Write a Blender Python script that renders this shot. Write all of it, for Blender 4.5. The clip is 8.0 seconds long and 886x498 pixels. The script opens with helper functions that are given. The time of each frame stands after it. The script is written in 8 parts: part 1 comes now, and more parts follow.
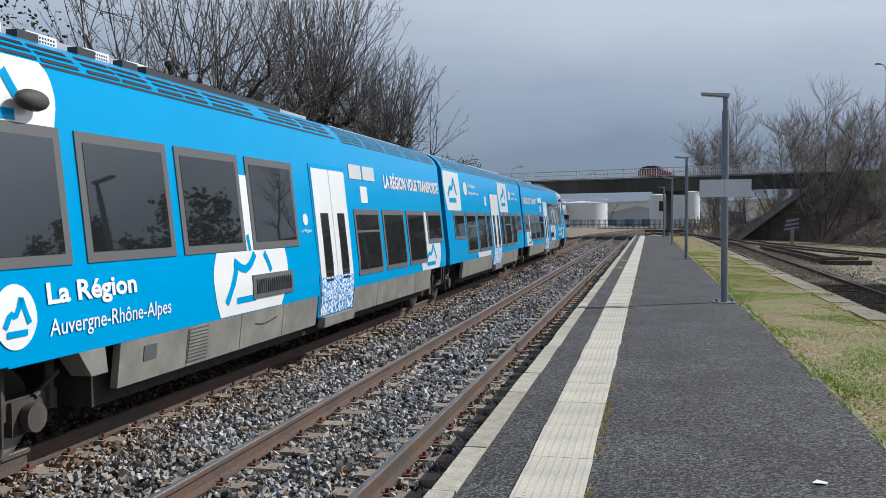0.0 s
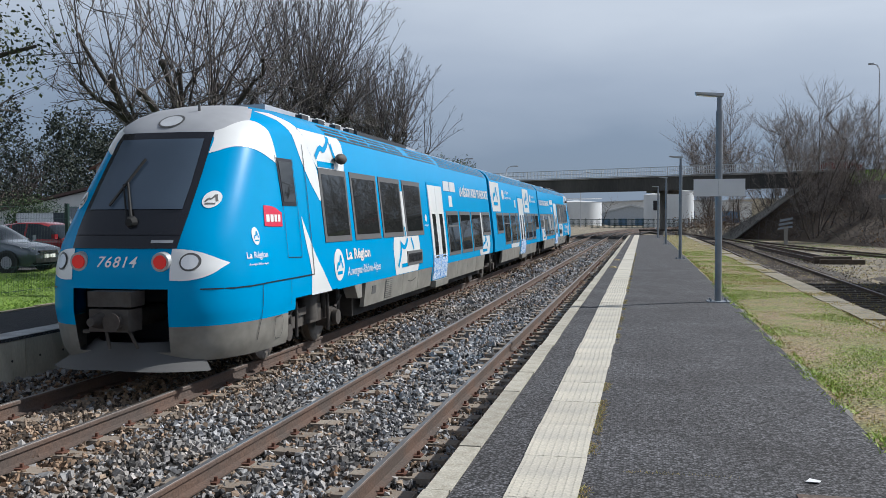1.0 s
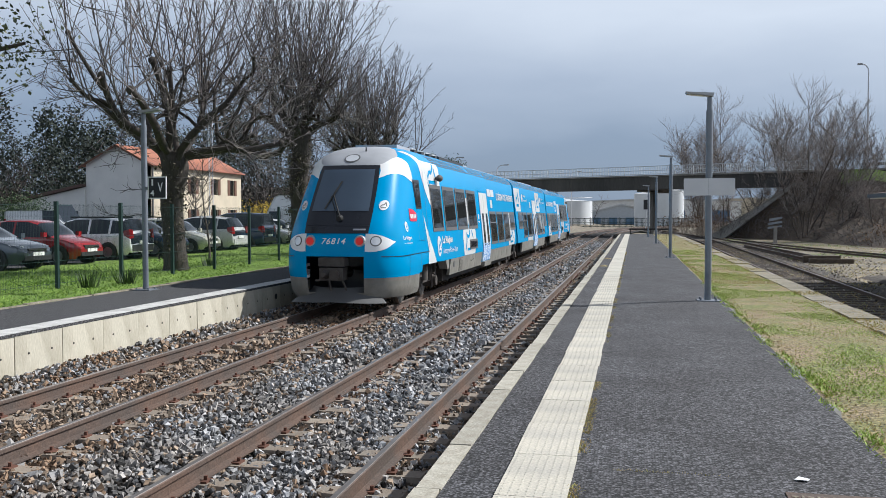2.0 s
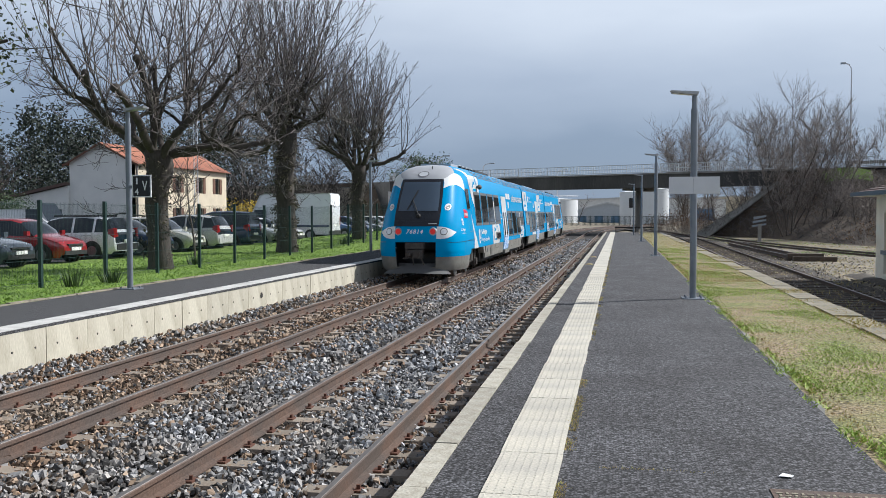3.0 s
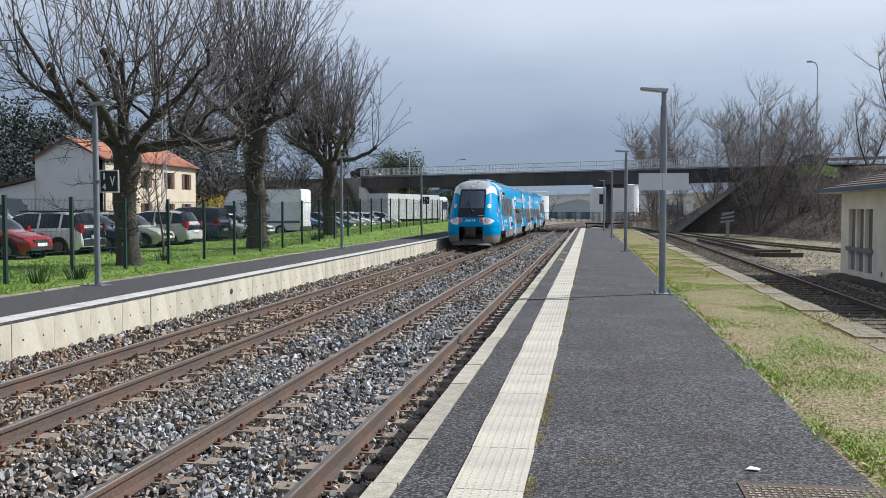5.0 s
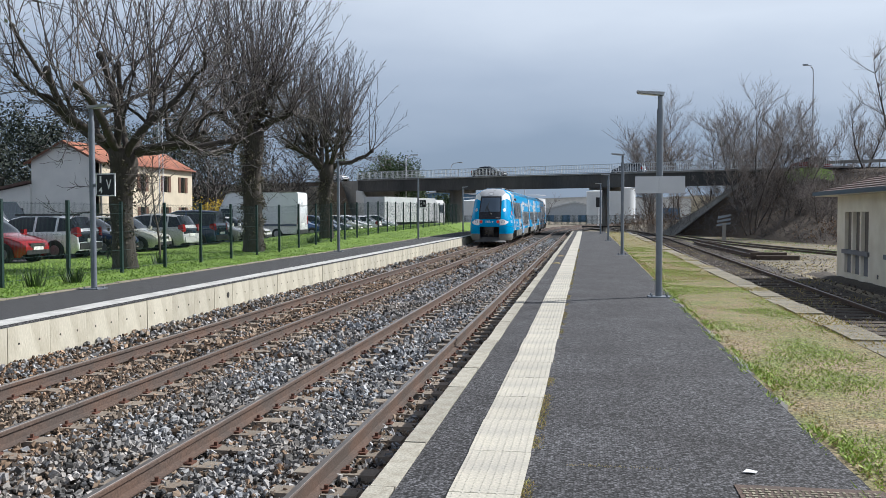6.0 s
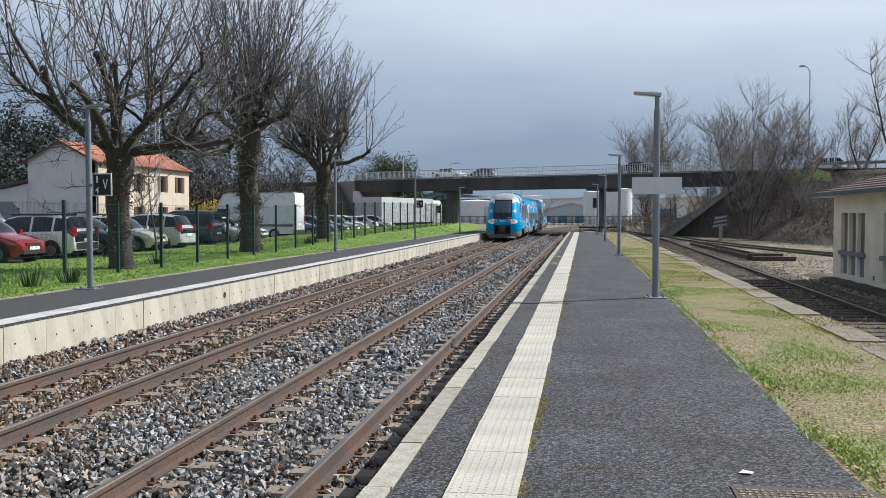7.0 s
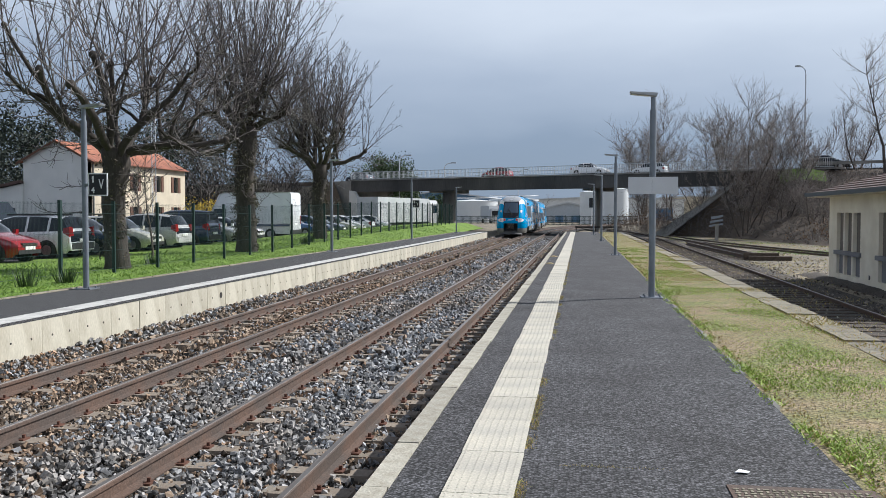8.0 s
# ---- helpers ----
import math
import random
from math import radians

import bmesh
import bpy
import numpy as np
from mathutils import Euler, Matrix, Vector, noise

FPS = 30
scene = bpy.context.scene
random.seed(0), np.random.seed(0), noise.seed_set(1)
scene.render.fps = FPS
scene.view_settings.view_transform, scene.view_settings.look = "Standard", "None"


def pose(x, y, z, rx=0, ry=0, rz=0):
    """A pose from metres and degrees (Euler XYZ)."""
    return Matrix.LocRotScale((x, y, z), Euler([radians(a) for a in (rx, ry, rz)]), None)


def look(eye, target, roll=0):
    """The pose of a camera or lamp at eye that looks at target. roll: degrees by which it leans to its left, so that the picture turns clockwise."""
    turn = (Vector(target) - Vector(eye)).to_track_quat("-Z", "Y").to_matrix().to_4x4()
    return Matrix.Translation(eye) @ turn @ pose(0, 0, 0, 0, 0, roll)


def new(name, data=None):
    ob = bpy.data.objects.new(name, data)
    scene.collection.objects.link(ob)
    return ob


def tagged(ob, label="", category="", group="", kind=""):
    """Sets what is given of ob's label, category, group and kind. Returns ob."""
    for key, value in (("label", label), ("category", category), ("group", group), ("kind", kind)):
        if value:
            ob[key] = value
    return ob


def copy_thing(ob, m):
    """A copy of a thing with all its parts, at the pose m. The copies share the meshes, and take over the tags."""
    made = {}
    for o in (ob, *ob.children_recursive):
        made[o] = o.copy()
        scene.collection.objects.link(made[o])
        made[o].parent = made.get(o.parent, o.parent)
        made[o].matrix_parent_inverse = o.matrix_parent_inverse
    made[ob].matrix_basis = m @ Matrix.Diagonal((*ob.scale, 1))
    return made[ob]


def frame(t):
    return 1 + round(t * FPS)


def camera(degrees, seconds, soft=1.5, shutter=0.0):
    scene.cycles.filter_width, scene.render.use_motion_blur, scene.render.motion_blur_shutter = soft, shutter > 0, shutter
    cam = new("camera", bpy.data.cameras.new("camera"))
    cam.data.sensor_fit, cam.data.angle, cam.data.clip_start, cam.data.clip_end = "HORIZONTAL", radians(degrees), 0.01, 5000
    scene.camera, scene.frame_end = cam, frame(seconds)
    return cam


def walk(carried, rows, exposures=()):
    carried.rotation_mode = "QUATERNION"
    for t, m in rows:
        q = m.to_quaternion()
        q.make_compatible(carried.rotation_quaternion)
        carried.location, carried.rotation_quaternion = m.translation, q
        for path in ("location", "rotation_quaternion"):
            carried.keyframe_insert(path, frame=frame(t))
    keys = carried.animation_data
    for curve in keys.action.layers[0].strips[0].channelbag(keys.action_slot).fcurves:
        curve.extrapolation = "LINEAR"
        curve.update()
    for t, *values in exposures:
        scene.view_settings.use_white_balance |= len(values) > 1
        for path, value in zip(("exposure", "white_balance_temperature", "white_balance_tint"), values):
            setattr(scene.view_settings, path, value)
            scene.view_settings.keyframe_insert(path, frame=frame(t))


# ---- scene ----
# ---------------------------------------------------------------- camera
# Platform level is z = 0, rail tops lie at z = -0.55, y runs along the tracks.
RAIL_Z = -0.55
cam = camera(53.0, 8.0, soft=0.4)
EYE = (0.0, 0.0, 1.6)
YAW0, PITCH0 = 8.74, -2.26
TURNS = (
    (0.0, 4.34, 0.28, -0.21), (0.5, 4.14, 0.23, -0.20), (1.0, 3.98, 0.23, -0.18), (1.5, 3.63, 0.19, -0.10),
    (3.0, 2.49, 0.04, -0.11), (3.5, 1.55, 0.0, -0.08), (4.0, 1.13, -0.13, -0.02), (4.5, 0.85, -0.28, -0.01),
    (6.0, 0.43, -0.02, -0.08), (6.5, 0.37, 0.01, -0.03), (7.0, 0.23, 0.01, 0.02), (7.5, 0.13, 0.0, 0.01), (8.0, 0.0, 0.0, 0.0),
)
walk(cam, [(t, pose(*EYE, 90 + PITCH0 + p, 0, YAW0 + y) @ pose(0, 0, 0, 0, 0, r)) for t, y, p, r in TURNS],
     exposures=((0.0, -0.28, 6150, 10), (0.9, -0.23, 6150, 10), (1.6, 0.0, 6150, 10), (3.0, 0.05, 6150, 10), (8.0, 0.03, 6150, 10)))

# ---------------------------------------------------------------- sky and sun
SUN_AZ = (0.84, 0.54)
SUN_ELEV = radians(40)


def make_world():
    world = bpy.data.worlds.new("sky")
    scene.world = world
    world.use_nodes = True
    nt = world.node_tree
    nt.nodes.clear()
    N, L = nt.nodes.new, nt.links.new
    out, bg = N("ShaderNodeOutputWorld"), N("ShaderNodeBackground")
    sky = N("ShaderNodeTexSky")
    sky.sky_type = "NISHITA"
    sky.sun_disc = False
    sky.sun_elevation = SUN_ELEV
    sky.sun_rotation = math.atan2(SUN_AZ[0], SUN_AZ[1])
    tc, sep = N("ShaderNodeTexCoord"), N("ShaderNodeSeparateXYZ")
    L(tc.outputs["Generated"], sep.inputs[0])
    # cloud cover: slate near the horizon, paler above, grey overhead
    ramp = N("ShaderNodeValToRGB")
    e = ramp.color_ramp.elements
    e[0].position, e[0].color = 0.0, (0.25, 0.325, 0.43, 1)
    e[1].position, e[1].color = 1.0, (0.15, 0.175, 0.22, 1)
    for pos, col in ((0.06, (0.28, 0.355, 0.47, 1)), (0.14, (0.47, 0.54, 0.65, 1)), (0.24, (0.74, 0.80, 0.88, 1)), (0.36, (0.50, 0.54, 0.61, 1)), (0.55, (0.22, 0.245, 0.29, 1))):
        n = e.new(pos)
        n.color = col
    mp = N("ShaderNodeMapping")
    mp.inputs["Scale"].default_value = (1.5, 1.5, 5.0)
    noi = N("ShaderNodeTexNoise")
    noi.inputs["Scale"].default_value = 1.6
    noi.inputs["Detail"].default_value = 5
    noi.inputs["Roughness"].default_value = 0.5
    L(tc.outputs["Generated"], mp.inputs[0])
    L(mp.outputs[0], noi.inputs["Vector"])
    off = N("ShaderNodeMath")
    off.operation = "MULTIPLY_ADD"
    off.inputs[1].default_value, off.inputs[2].default_value = 0.16, -0.08
    L(noi.outputs["Fac"], off.inputs[0])
    # the cover thins towards the sun's side
    side = N("ShaderNodeMath")
    side.operation = "MULTIPLY_ADD"
    side.inputs[1].default_value = 0.07
    L(sep.outputs["X"], side.inputs[0])
    L(off.outputs[0], side.inputs[2])
    add = N("ShaderNodeMath")
    add.operation = "ADD"
    L(sep.outputs["Z"], add.inputs[0])
    L(side.outputs[0], add.inputs[1])
    L(add.outputs[0], ramp.inputs[0])
    dim = N("ShaderNodeVectorMath")
    dim.operation = "SCALE"
    dim.inputs["Scale"].default_value = 0.07
    L(sky.outputs[0], dim.inputs[0])
    mix = N("ShaderNodeMixRGB")
    mix.inputs[0].default_value = 0.88
    L(dim.outputs[0], mix.inputs[1])
    L(ramp.outputs[0], mix.inputs[2])
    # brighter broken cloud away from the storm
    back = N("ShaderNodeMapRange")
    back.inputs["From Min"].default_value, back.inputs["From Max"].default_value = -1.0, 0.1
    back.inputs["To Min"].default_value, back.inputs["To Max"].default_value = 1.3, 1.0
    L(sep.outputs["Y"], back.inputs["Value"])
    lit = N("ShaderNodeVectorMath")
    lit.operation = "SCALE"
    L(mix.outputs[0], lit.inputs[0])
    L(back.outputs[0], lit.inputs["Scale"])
    # bright broken cloud round the sun
    toward = N("ShaderNodeVectorMath")
    toward.operation = "DOT_PRODUCT"
    toward.inputs[1].default_value = (SUN_AZ[0] * math.cos(SUN_ELEV), SUN_AZ[1] * math.cos(SUN_ELEV), math.sin(SUN_ELEV))
    L(tc.outputs["Generated"], toward.inputs[0])
    flare = N("ShaderNodeMapRange")
    flare.inputs["From Min"].default_value, flare.inputs["From Max"].default_value = 0.76, 0.98
    flare.inputs["To Min"].default_value, flare.inputs["To Max"].default_value = 1.0, 3.2
    L(toward.outputs["Value"], flare.inputs["Value"])
    sunny = N("ShaderNodeVectorMath")
    sunny.operation = "SCALE"
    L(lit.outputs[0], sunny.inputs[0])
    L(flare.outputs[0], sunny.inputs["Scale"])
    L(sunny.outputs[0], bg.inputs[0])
    bg.inputs[1].default_value = 1.0
    L(bg.outputs[0], out.inputs[0])


make_world()
sun = new("sun", bpy.data.lights.new("sun", "SUN"))
sun.data.energy, sun.data.angle, sun.data.color = 5.5, radians(0.6), (1.0, 0.965, 0.90)
_d = Vector((SUN_AZ[0] * math.cos(SUN_ELEV), SUN_AZ[1] * math.cos(SUN_ELEV), math.sin(SUN_ELEV)))
sun.matrix_basis = look(_d * 80, (0, 0, 0))


# ---------------------------------------------------------------- materials
def mat(name, color, rough=0.7, metal=0.0, vary=0.15, scale=6.0, fine=60.0, bump=0.0, bump_scale=40.0, color2=None, patch=2.0,
        per_object=0.0, per_island=0.0, coat=0.0, stretch=(1, 1, 1), spec=0.5, threshold=(0.35, 0.65)):
    """A surface with variation at two scales: color goes to color2 in patches, and fine grain darkens or lightens it."""
    m = bpy.data.materials.new(name)
    m.use_nodes = True
    nt = m.node_tree
    N, L = nt.nodes.new, nt.links.new
    b = nt.nodes["Principled BSDF"]
    b.inputs["Roughness"].default_value = rough
    b.inputs["Metallic"].default_value = metal
    b.inputs["Coat Weight"].default_value = coat
    b.inputs["Coat Roughness"].default_value = 0.05
    b.inputs["Specular IOR Level"].default_value = spec
    geo = N("ShaderNodeNewGeometry")
    tc = N("ShaderNodeTexCoord")
    mp = N("ShaderNodeMapping")
    mp.inputs["Scale"].default_value = stretch
    L(tc.outputs["Object"], mp.inputs[0])
    big, small = N("ShaderNodeTexNoise"), N("ShaderNodeTexNoise")
    for n, s, d in ((big, patch, 4), (small, fine, 2)):
        n.inputs["Scale"].default_value = s
        n.inputs["Detail"].default_value = d
        L(mp.outputs[0], n.inputs["Vector"])
    ramp = N("ShaderNodeValToRGB")
    c2 = color2 or tuple(c * (1 - vary) for c in color)
    ramp.color_ramp.elements[0].position, ramp.color_ramp.elements[0].color = threshold[0], (*c2, 1)
    ramp.color_ramp.elements[1].position, ramp.color_ramp.elements[1].color = threshold[1], (*color, 1)
    L(big.outputs["Fac"], ramp.inputs[0])
    mul = N("ShaderNodeMath")
    mul.operation = "MULTIPLY_ADD"
    mul.inputs[1].default_value, mul.inputs[2].default_value = vary * 2, 1 - vary
    L(small.outputs["Fac"], mul.inputs[0])
    value = mul.outputs[0]
    for amount, src in ((per_object, "o"), (per_island, "i")):
        if amount:
            r = N("ShaderNodeObjectInfo").outputs["Random"] if src == "o" else geo.outputs["Random Per Island"]
            k = N("ShaderNodeMath")
            k.operation = "MULTIPLY_ADD"
            k.inputs[1].default_value, k.inputs[2].default_value = amount * 2, 1 - amount
            L(r, k.inputs[0])
            j = N("ShaderNodeMath")
            j.operation = "MULTIPLY"
            L(value, j.inputs[0])
            L(k.outputs[0], j.inputs[1])
            value = j.outputs[0]
    sc = N("ShaderNodeVectorMath")
    sc.operation = "SCALE"
    L(ramp.outputs[0], sc.inputs[0])
    L(value, sc.inputs["Scale"])
    L(sc.outputs[0], b.inputs["Base Color"])
    if bump:
        bn, bt = N("ShaderNodeBump"), N("ShaderNodeTexNoise")
        bt.inputs["Scale"].default_value, bt.inputs["Detail"].default_value = bump_scale, 4
        L(mp.outputs[0], bt.inputs["Vector"])
        bn.inputs["Strength"].default_value, bn.inputs["Distance"].default_value = bump, 0.02
        L(bt.outputs["Fac"], bn.inputs["Height"])
        L(bn.outputs[0], b.inputs["Normal"])
    return m


def aggregate(m, scale, lo, hi, gap):
    """Chippings bound in tar: each chip has its own tone, with dark gaps between."""
    nt = m.node_tree
    N, L = nt.nodes.new, nt.links.new
    b = nt.nodes["Principled BSDF"]
    old = b.inputs["Base Color"].links[0].from_socket
    tc, vo, sep = N("ShaderNodeTexCoord"), N("ShaderNodeTexVoronoi"), N("ShaderNodeSeparateXYZ")
    vo.inputs["Scale"].default_value = scale
    L(tc.outputs["Object"], vo.inputs["Vector"])
    L(vo.outputs["Color"], sep.inputs[0])
    tone, dark, mul, sc = N("ShaderNodeMapRange"), N("ShaderNodeMapRange"), N("ShaderNodeMath"), N("ShaderNodeVectorMath")
    tone.inputs["To Min"].default_value, tone.inputs["To Max"].default_value = lo, hi
    dark.inputs["From Min"].default_value, dark.inputs["From Max"].default_value = 0.35, 0.75
    dark.inputs["To Min"].default_value, dark.inputs["To Max"].default_value = 1.0, gap
    L(sep.outputs["X"], tone.inputs["Value"])
    L(vo.outputs["Distance"], dark.inputs["Value"])
    mul.operation, sc.operation = "MULTIPLY", "SCALE"
    L(tone.outputs[0], mul.inputs[0])
    L(dark.outputs[0], mul.inputs[1])
    L(old, sc.inputs[0])
    L(mul.outputs[0], sc.inputs["Scale"])
    L(sc.outputs[0], b.inputs["Base Color"])
    bump = N("ShaderNodeBump")
    bump.invert = True
    bump.inputs["Strength"].default_value, bump.inputs["Distance"].default_value = 0.9, 0.004
    L(vo.outputs["Distance"], bump.inputs["Height"])
    L(bump.outputs[0], b.inputs["Normal"])


def glow(name, color, strength):
    m = mat(name, color, 0.3, vary=0.02)
    b = m.node_tree.nodes["Principled BSDF"]
    b.inputs["Emission Color"].default_value = (*color, 1)
    b.inputs["Emission Strength"].default_value = strength
    return m


M = {}
M["asphalt"] = mat("asphalt", (0.044, 0.042, 0.045), 0.9, vary=0.9, fine=25, patch=0.9, color2=(0.068, 0.067, 0.072), bump=1.0, bump_scale=90)
aggregate(M["asphalt"], 56, 0.15, 2.9, 0.15)
M["asphalt_old"] = mat("asphalt_old", (0.078, 0.077, 0.082), 0.9, vary=1.2, fine=60, patch=1.2, color2=(0.07, 0.07, 0.072), bump=0.7, bump_scale=110)
aggregate(M["asphalt_old"], 66, 0.2, 1.8, 0.3)
M["kerb"] = mat("kerb_stone", (0.43, 0.405, 0.34), 0.85, vary=0.45, fine=55, patch=7, color2=(0.33, 0.30, 0.24), bump=0.3, per_object=0.12)
M["tactile"] = mat("tactile_slab", (0.57, 0.53, 0.44), 0.7, vary=0.4, fine=60, patch=2.2, color2=(0.44, 0.415, 0.36), bump=0.15, per_object=0.06)
M["concrete"] = mat("precast_concrete", (0.50, 0.465, 0.375), 0.85, vary=0.2, fine=40, patch=3.0, color2=(0.37, 0.335, 0.26), bump=0.25, per_object=0.10, stretch=(1, 1, 0.35), threshold=(0.30, 0.55))
M["concrete_dark"] = mat("weathered_concrete", (0.30, 0.285, 0.26), 0.9, vary=0.25, fine=12, patch=0.5, color2=(0.17, 0.165, 0.155), bump=0.3, bump_scale=8, stretch=(1, 1, 0.4))
M["paint_white"] = mat("white_line_paint", (0.62, 0.615, 0.59), 0.7, vary=0.35, fine=50, patch=3, color2=(0.44, 0.43, 0.41))
M["rail_side"] = mat("rusted_rail", (0.112, 0.069, 0.050), 0.8, vary=0.6, fine=40, patch=2, color2=(0.080, 0.060, 0.050), bump=0.3)
M["rail_top"] = mat("worn_rail_head", (0.29, 0.265, 0.245), 0.42, metal=0.75, vary=0.1, fine=30, patch=2, color2=(0.25, 0.22, 0.2))
M["sleeper"] = mat("concrete_sleeper", (0.25, 0.215, 0.175), 0.9, vary=0.25, fine=40, patch=4, color2=(0.22, 0.17, 0.13), bump=0.3, per_object=0.2)
M["sleeper_wood"] = mat("timber_sleeper", (0.10, 0.075, 0.055), 0.9, vary=0.4, fine=30, patch=4, bump=0.5, per_object=0.25)
M["fastener"] = mat("rusty_fastener", (0.13, 0.055, 0.035), 0.8, vary=0.3)
# bed colour is near-black: shade in the gaps between stones is painted in
M["gap_shade_bed"] = mat("gap_shade_bed", (0.022, 0.020, 0.019), 0.95, vary=1.3, fine=30, patch=0.8, color2=(0.028, 0.023, 0.02), bump=1.0, bump_scale=22)
M["stone"] = mat("ballast_stone", (0.27, 0.277, 0.29), 0.7, vary=0.3, fine=50, patch=0.6, color2=(0.23, 0.205, 0.18), per_island=0.92, threshold=(0.30, 0.60))
M["stone_brown"] = mat("rusty_ballast_stone", (0.25, 0.195, 0.145), 0.8, vary=0.3, fine=50, patch=0.7, color2=(0.20, 0.125, 0.075), per_island=0.92, threshold=(0.34, 0.62))
M["rubble"] = mat("yard_rubble", (0.30, 0.265, 0.225), 0.9, vary=0.3, fine=40, patch=0.6, color2=(0.10, 0.08, 0.062), per_island=0.85)
M["earth"] = mat("bare_earth", (0.09, 0.075, 0.062), 0.95, vary=1.5, fine=18, patch=0.35, color2=(0.05, 0.042, 0.035), bump=0.8, bump_scale=14)
M["scrub_ground"] = mat("rough_ground", (0.255, 0.215, 0.155), 0.95, vary=1.4, fine=12, patch=0.8, color2=(0.135, 0.12, 0.09), bump=0.8, bump_scale=10)
M["grass_ground"] = mat("grass_soil", (0.17, 0.27, 0.035), 0.95, vary=1.0, fine=22, patch=0.8, color2=(0.11, 0.18, 0.03), bump=0.9, bump_scale=30)
M["dry_ground"] = mat("dry_grass_soil", (0.285, 0.22, 0.13), 0.95, vary=1.9, fine=34, patch=1.3, color2=(0.19, 0.20, 0.07), bump=0.9, bump_scale=45, threshold=(0.36, 0.62))
M["slab_border"] = mat("edging_slab", (0.30, 0.265, 0.20), 0.9, vary=0.7, fine=30, patch=3, color2=(0.19, 0.17, 0.12), bump=0.3, per_object=0.15)
M["galv"] = mat("galvanised_steel", (0.21, 0.235, 0.265), 0.5, metal=0.4, vary=0.1, fine=25, patch=3, color2=(0.17, 0.19, 0.215))
M["lamp_head"] = mat("lamp_head_grey", (0.38, 0.39, 0.40), 0.5, metal=0.3, vary=0.05)
M["lamp_glass"] = mat("lamp_diffuser", (0.75, 0.76, 0.76), 0.2, vary=0.02)
M["sign_back"] = mat("sign_sheet", (0.60, 0.61, 0.63), 0.5, metal=0.2, vary=0.05, patch=4)
M["black"] = mat("black_paint", (0.012, 0.013, 0.018), 0.35, vary=0.1)
M["dark"] = mat("dark_underframe", (0.022, 0.02, 0.019), 0.8, vary=0.3, fine=20, patch=3, color2=(0.04, 0.033, 0.028))
M["white_sign"] = mat("white_sign_paint", (0.8, 0.8, 0.8), 0.5, vary=0.03)
M["glass_dark"] = mat("dark_glazing", (0.016, 0.018, 0.018), 0.02, vary=0.02, spec=1.0)
# train
M["blue"] = mat("train_blue", (0.0, 0.295, 0.60), 0.25, vary=0.05, fine=3, patch=0.7, color2=(0.0, 0.285, 0.58), coat=0.0, spec=0.12)
M["train_white"] = mat("train_white", (0.80, 0.81, 0.80), 0.3, vary=0.03, fine=3, coat=0.5)
M["train_grey"] = mat("train_skirt_grey", (0.26, 0.25, 0.22), 0.5, vary=0.12, fine=8, patch=2, color2=(0.18, 0.17, 0.15), coat=0.1)
M["roof_grey"] = mat("train_roof_grey", (0.42, 0.43, 0.45), 0.4, vary=0.08, fine=6, patch=2)
M["frame_grey"] = mat("window_frame_grey", (0.105, 0.105, 0.105), 0.5, vary=0.06)
M["nose_black"] = mat("nose_black", (0.018, 0.019, 0.024), 0.22, vary=0.05, coat=0.3)
M["screen"] = mat("windscreen", (0.075, 0.105, 0.145), 0.03, vary=0.05, spec=0.9)
M["red_lamp"] = glow("tail_light_lens", (0.62, 0.02, 0.015), 0.22)
M["lens"] = mat("headlight_lens", (0.78, 0.80, 0.82), 0.12, metal=0.25, vary=0.1)
M["chrome"] = mat("chrome", (0.6, 0.6, 0.6), 0.15, metal=1.0, vary=0.03)
M["rubber"] = mat("rubber", (0.012, 0.012, 0.012), 0.75, vary=0.1)
M["steel_dark"] = mat("bogie_steel", (0.075, 0.068, 0.06), 0.7, vary=0.3, fine=20, patch=4, color2=(0.045, 0.035, 0.03))
M["tread"] = mat("wheel_steel", (0.17, 0.15, 0.13), 0.5, metal=0.6, vary=0.2)
M["logo_red"] = mat("logo_red", (0.62, 0.02, 0.06), 0.3, vary=0.04)


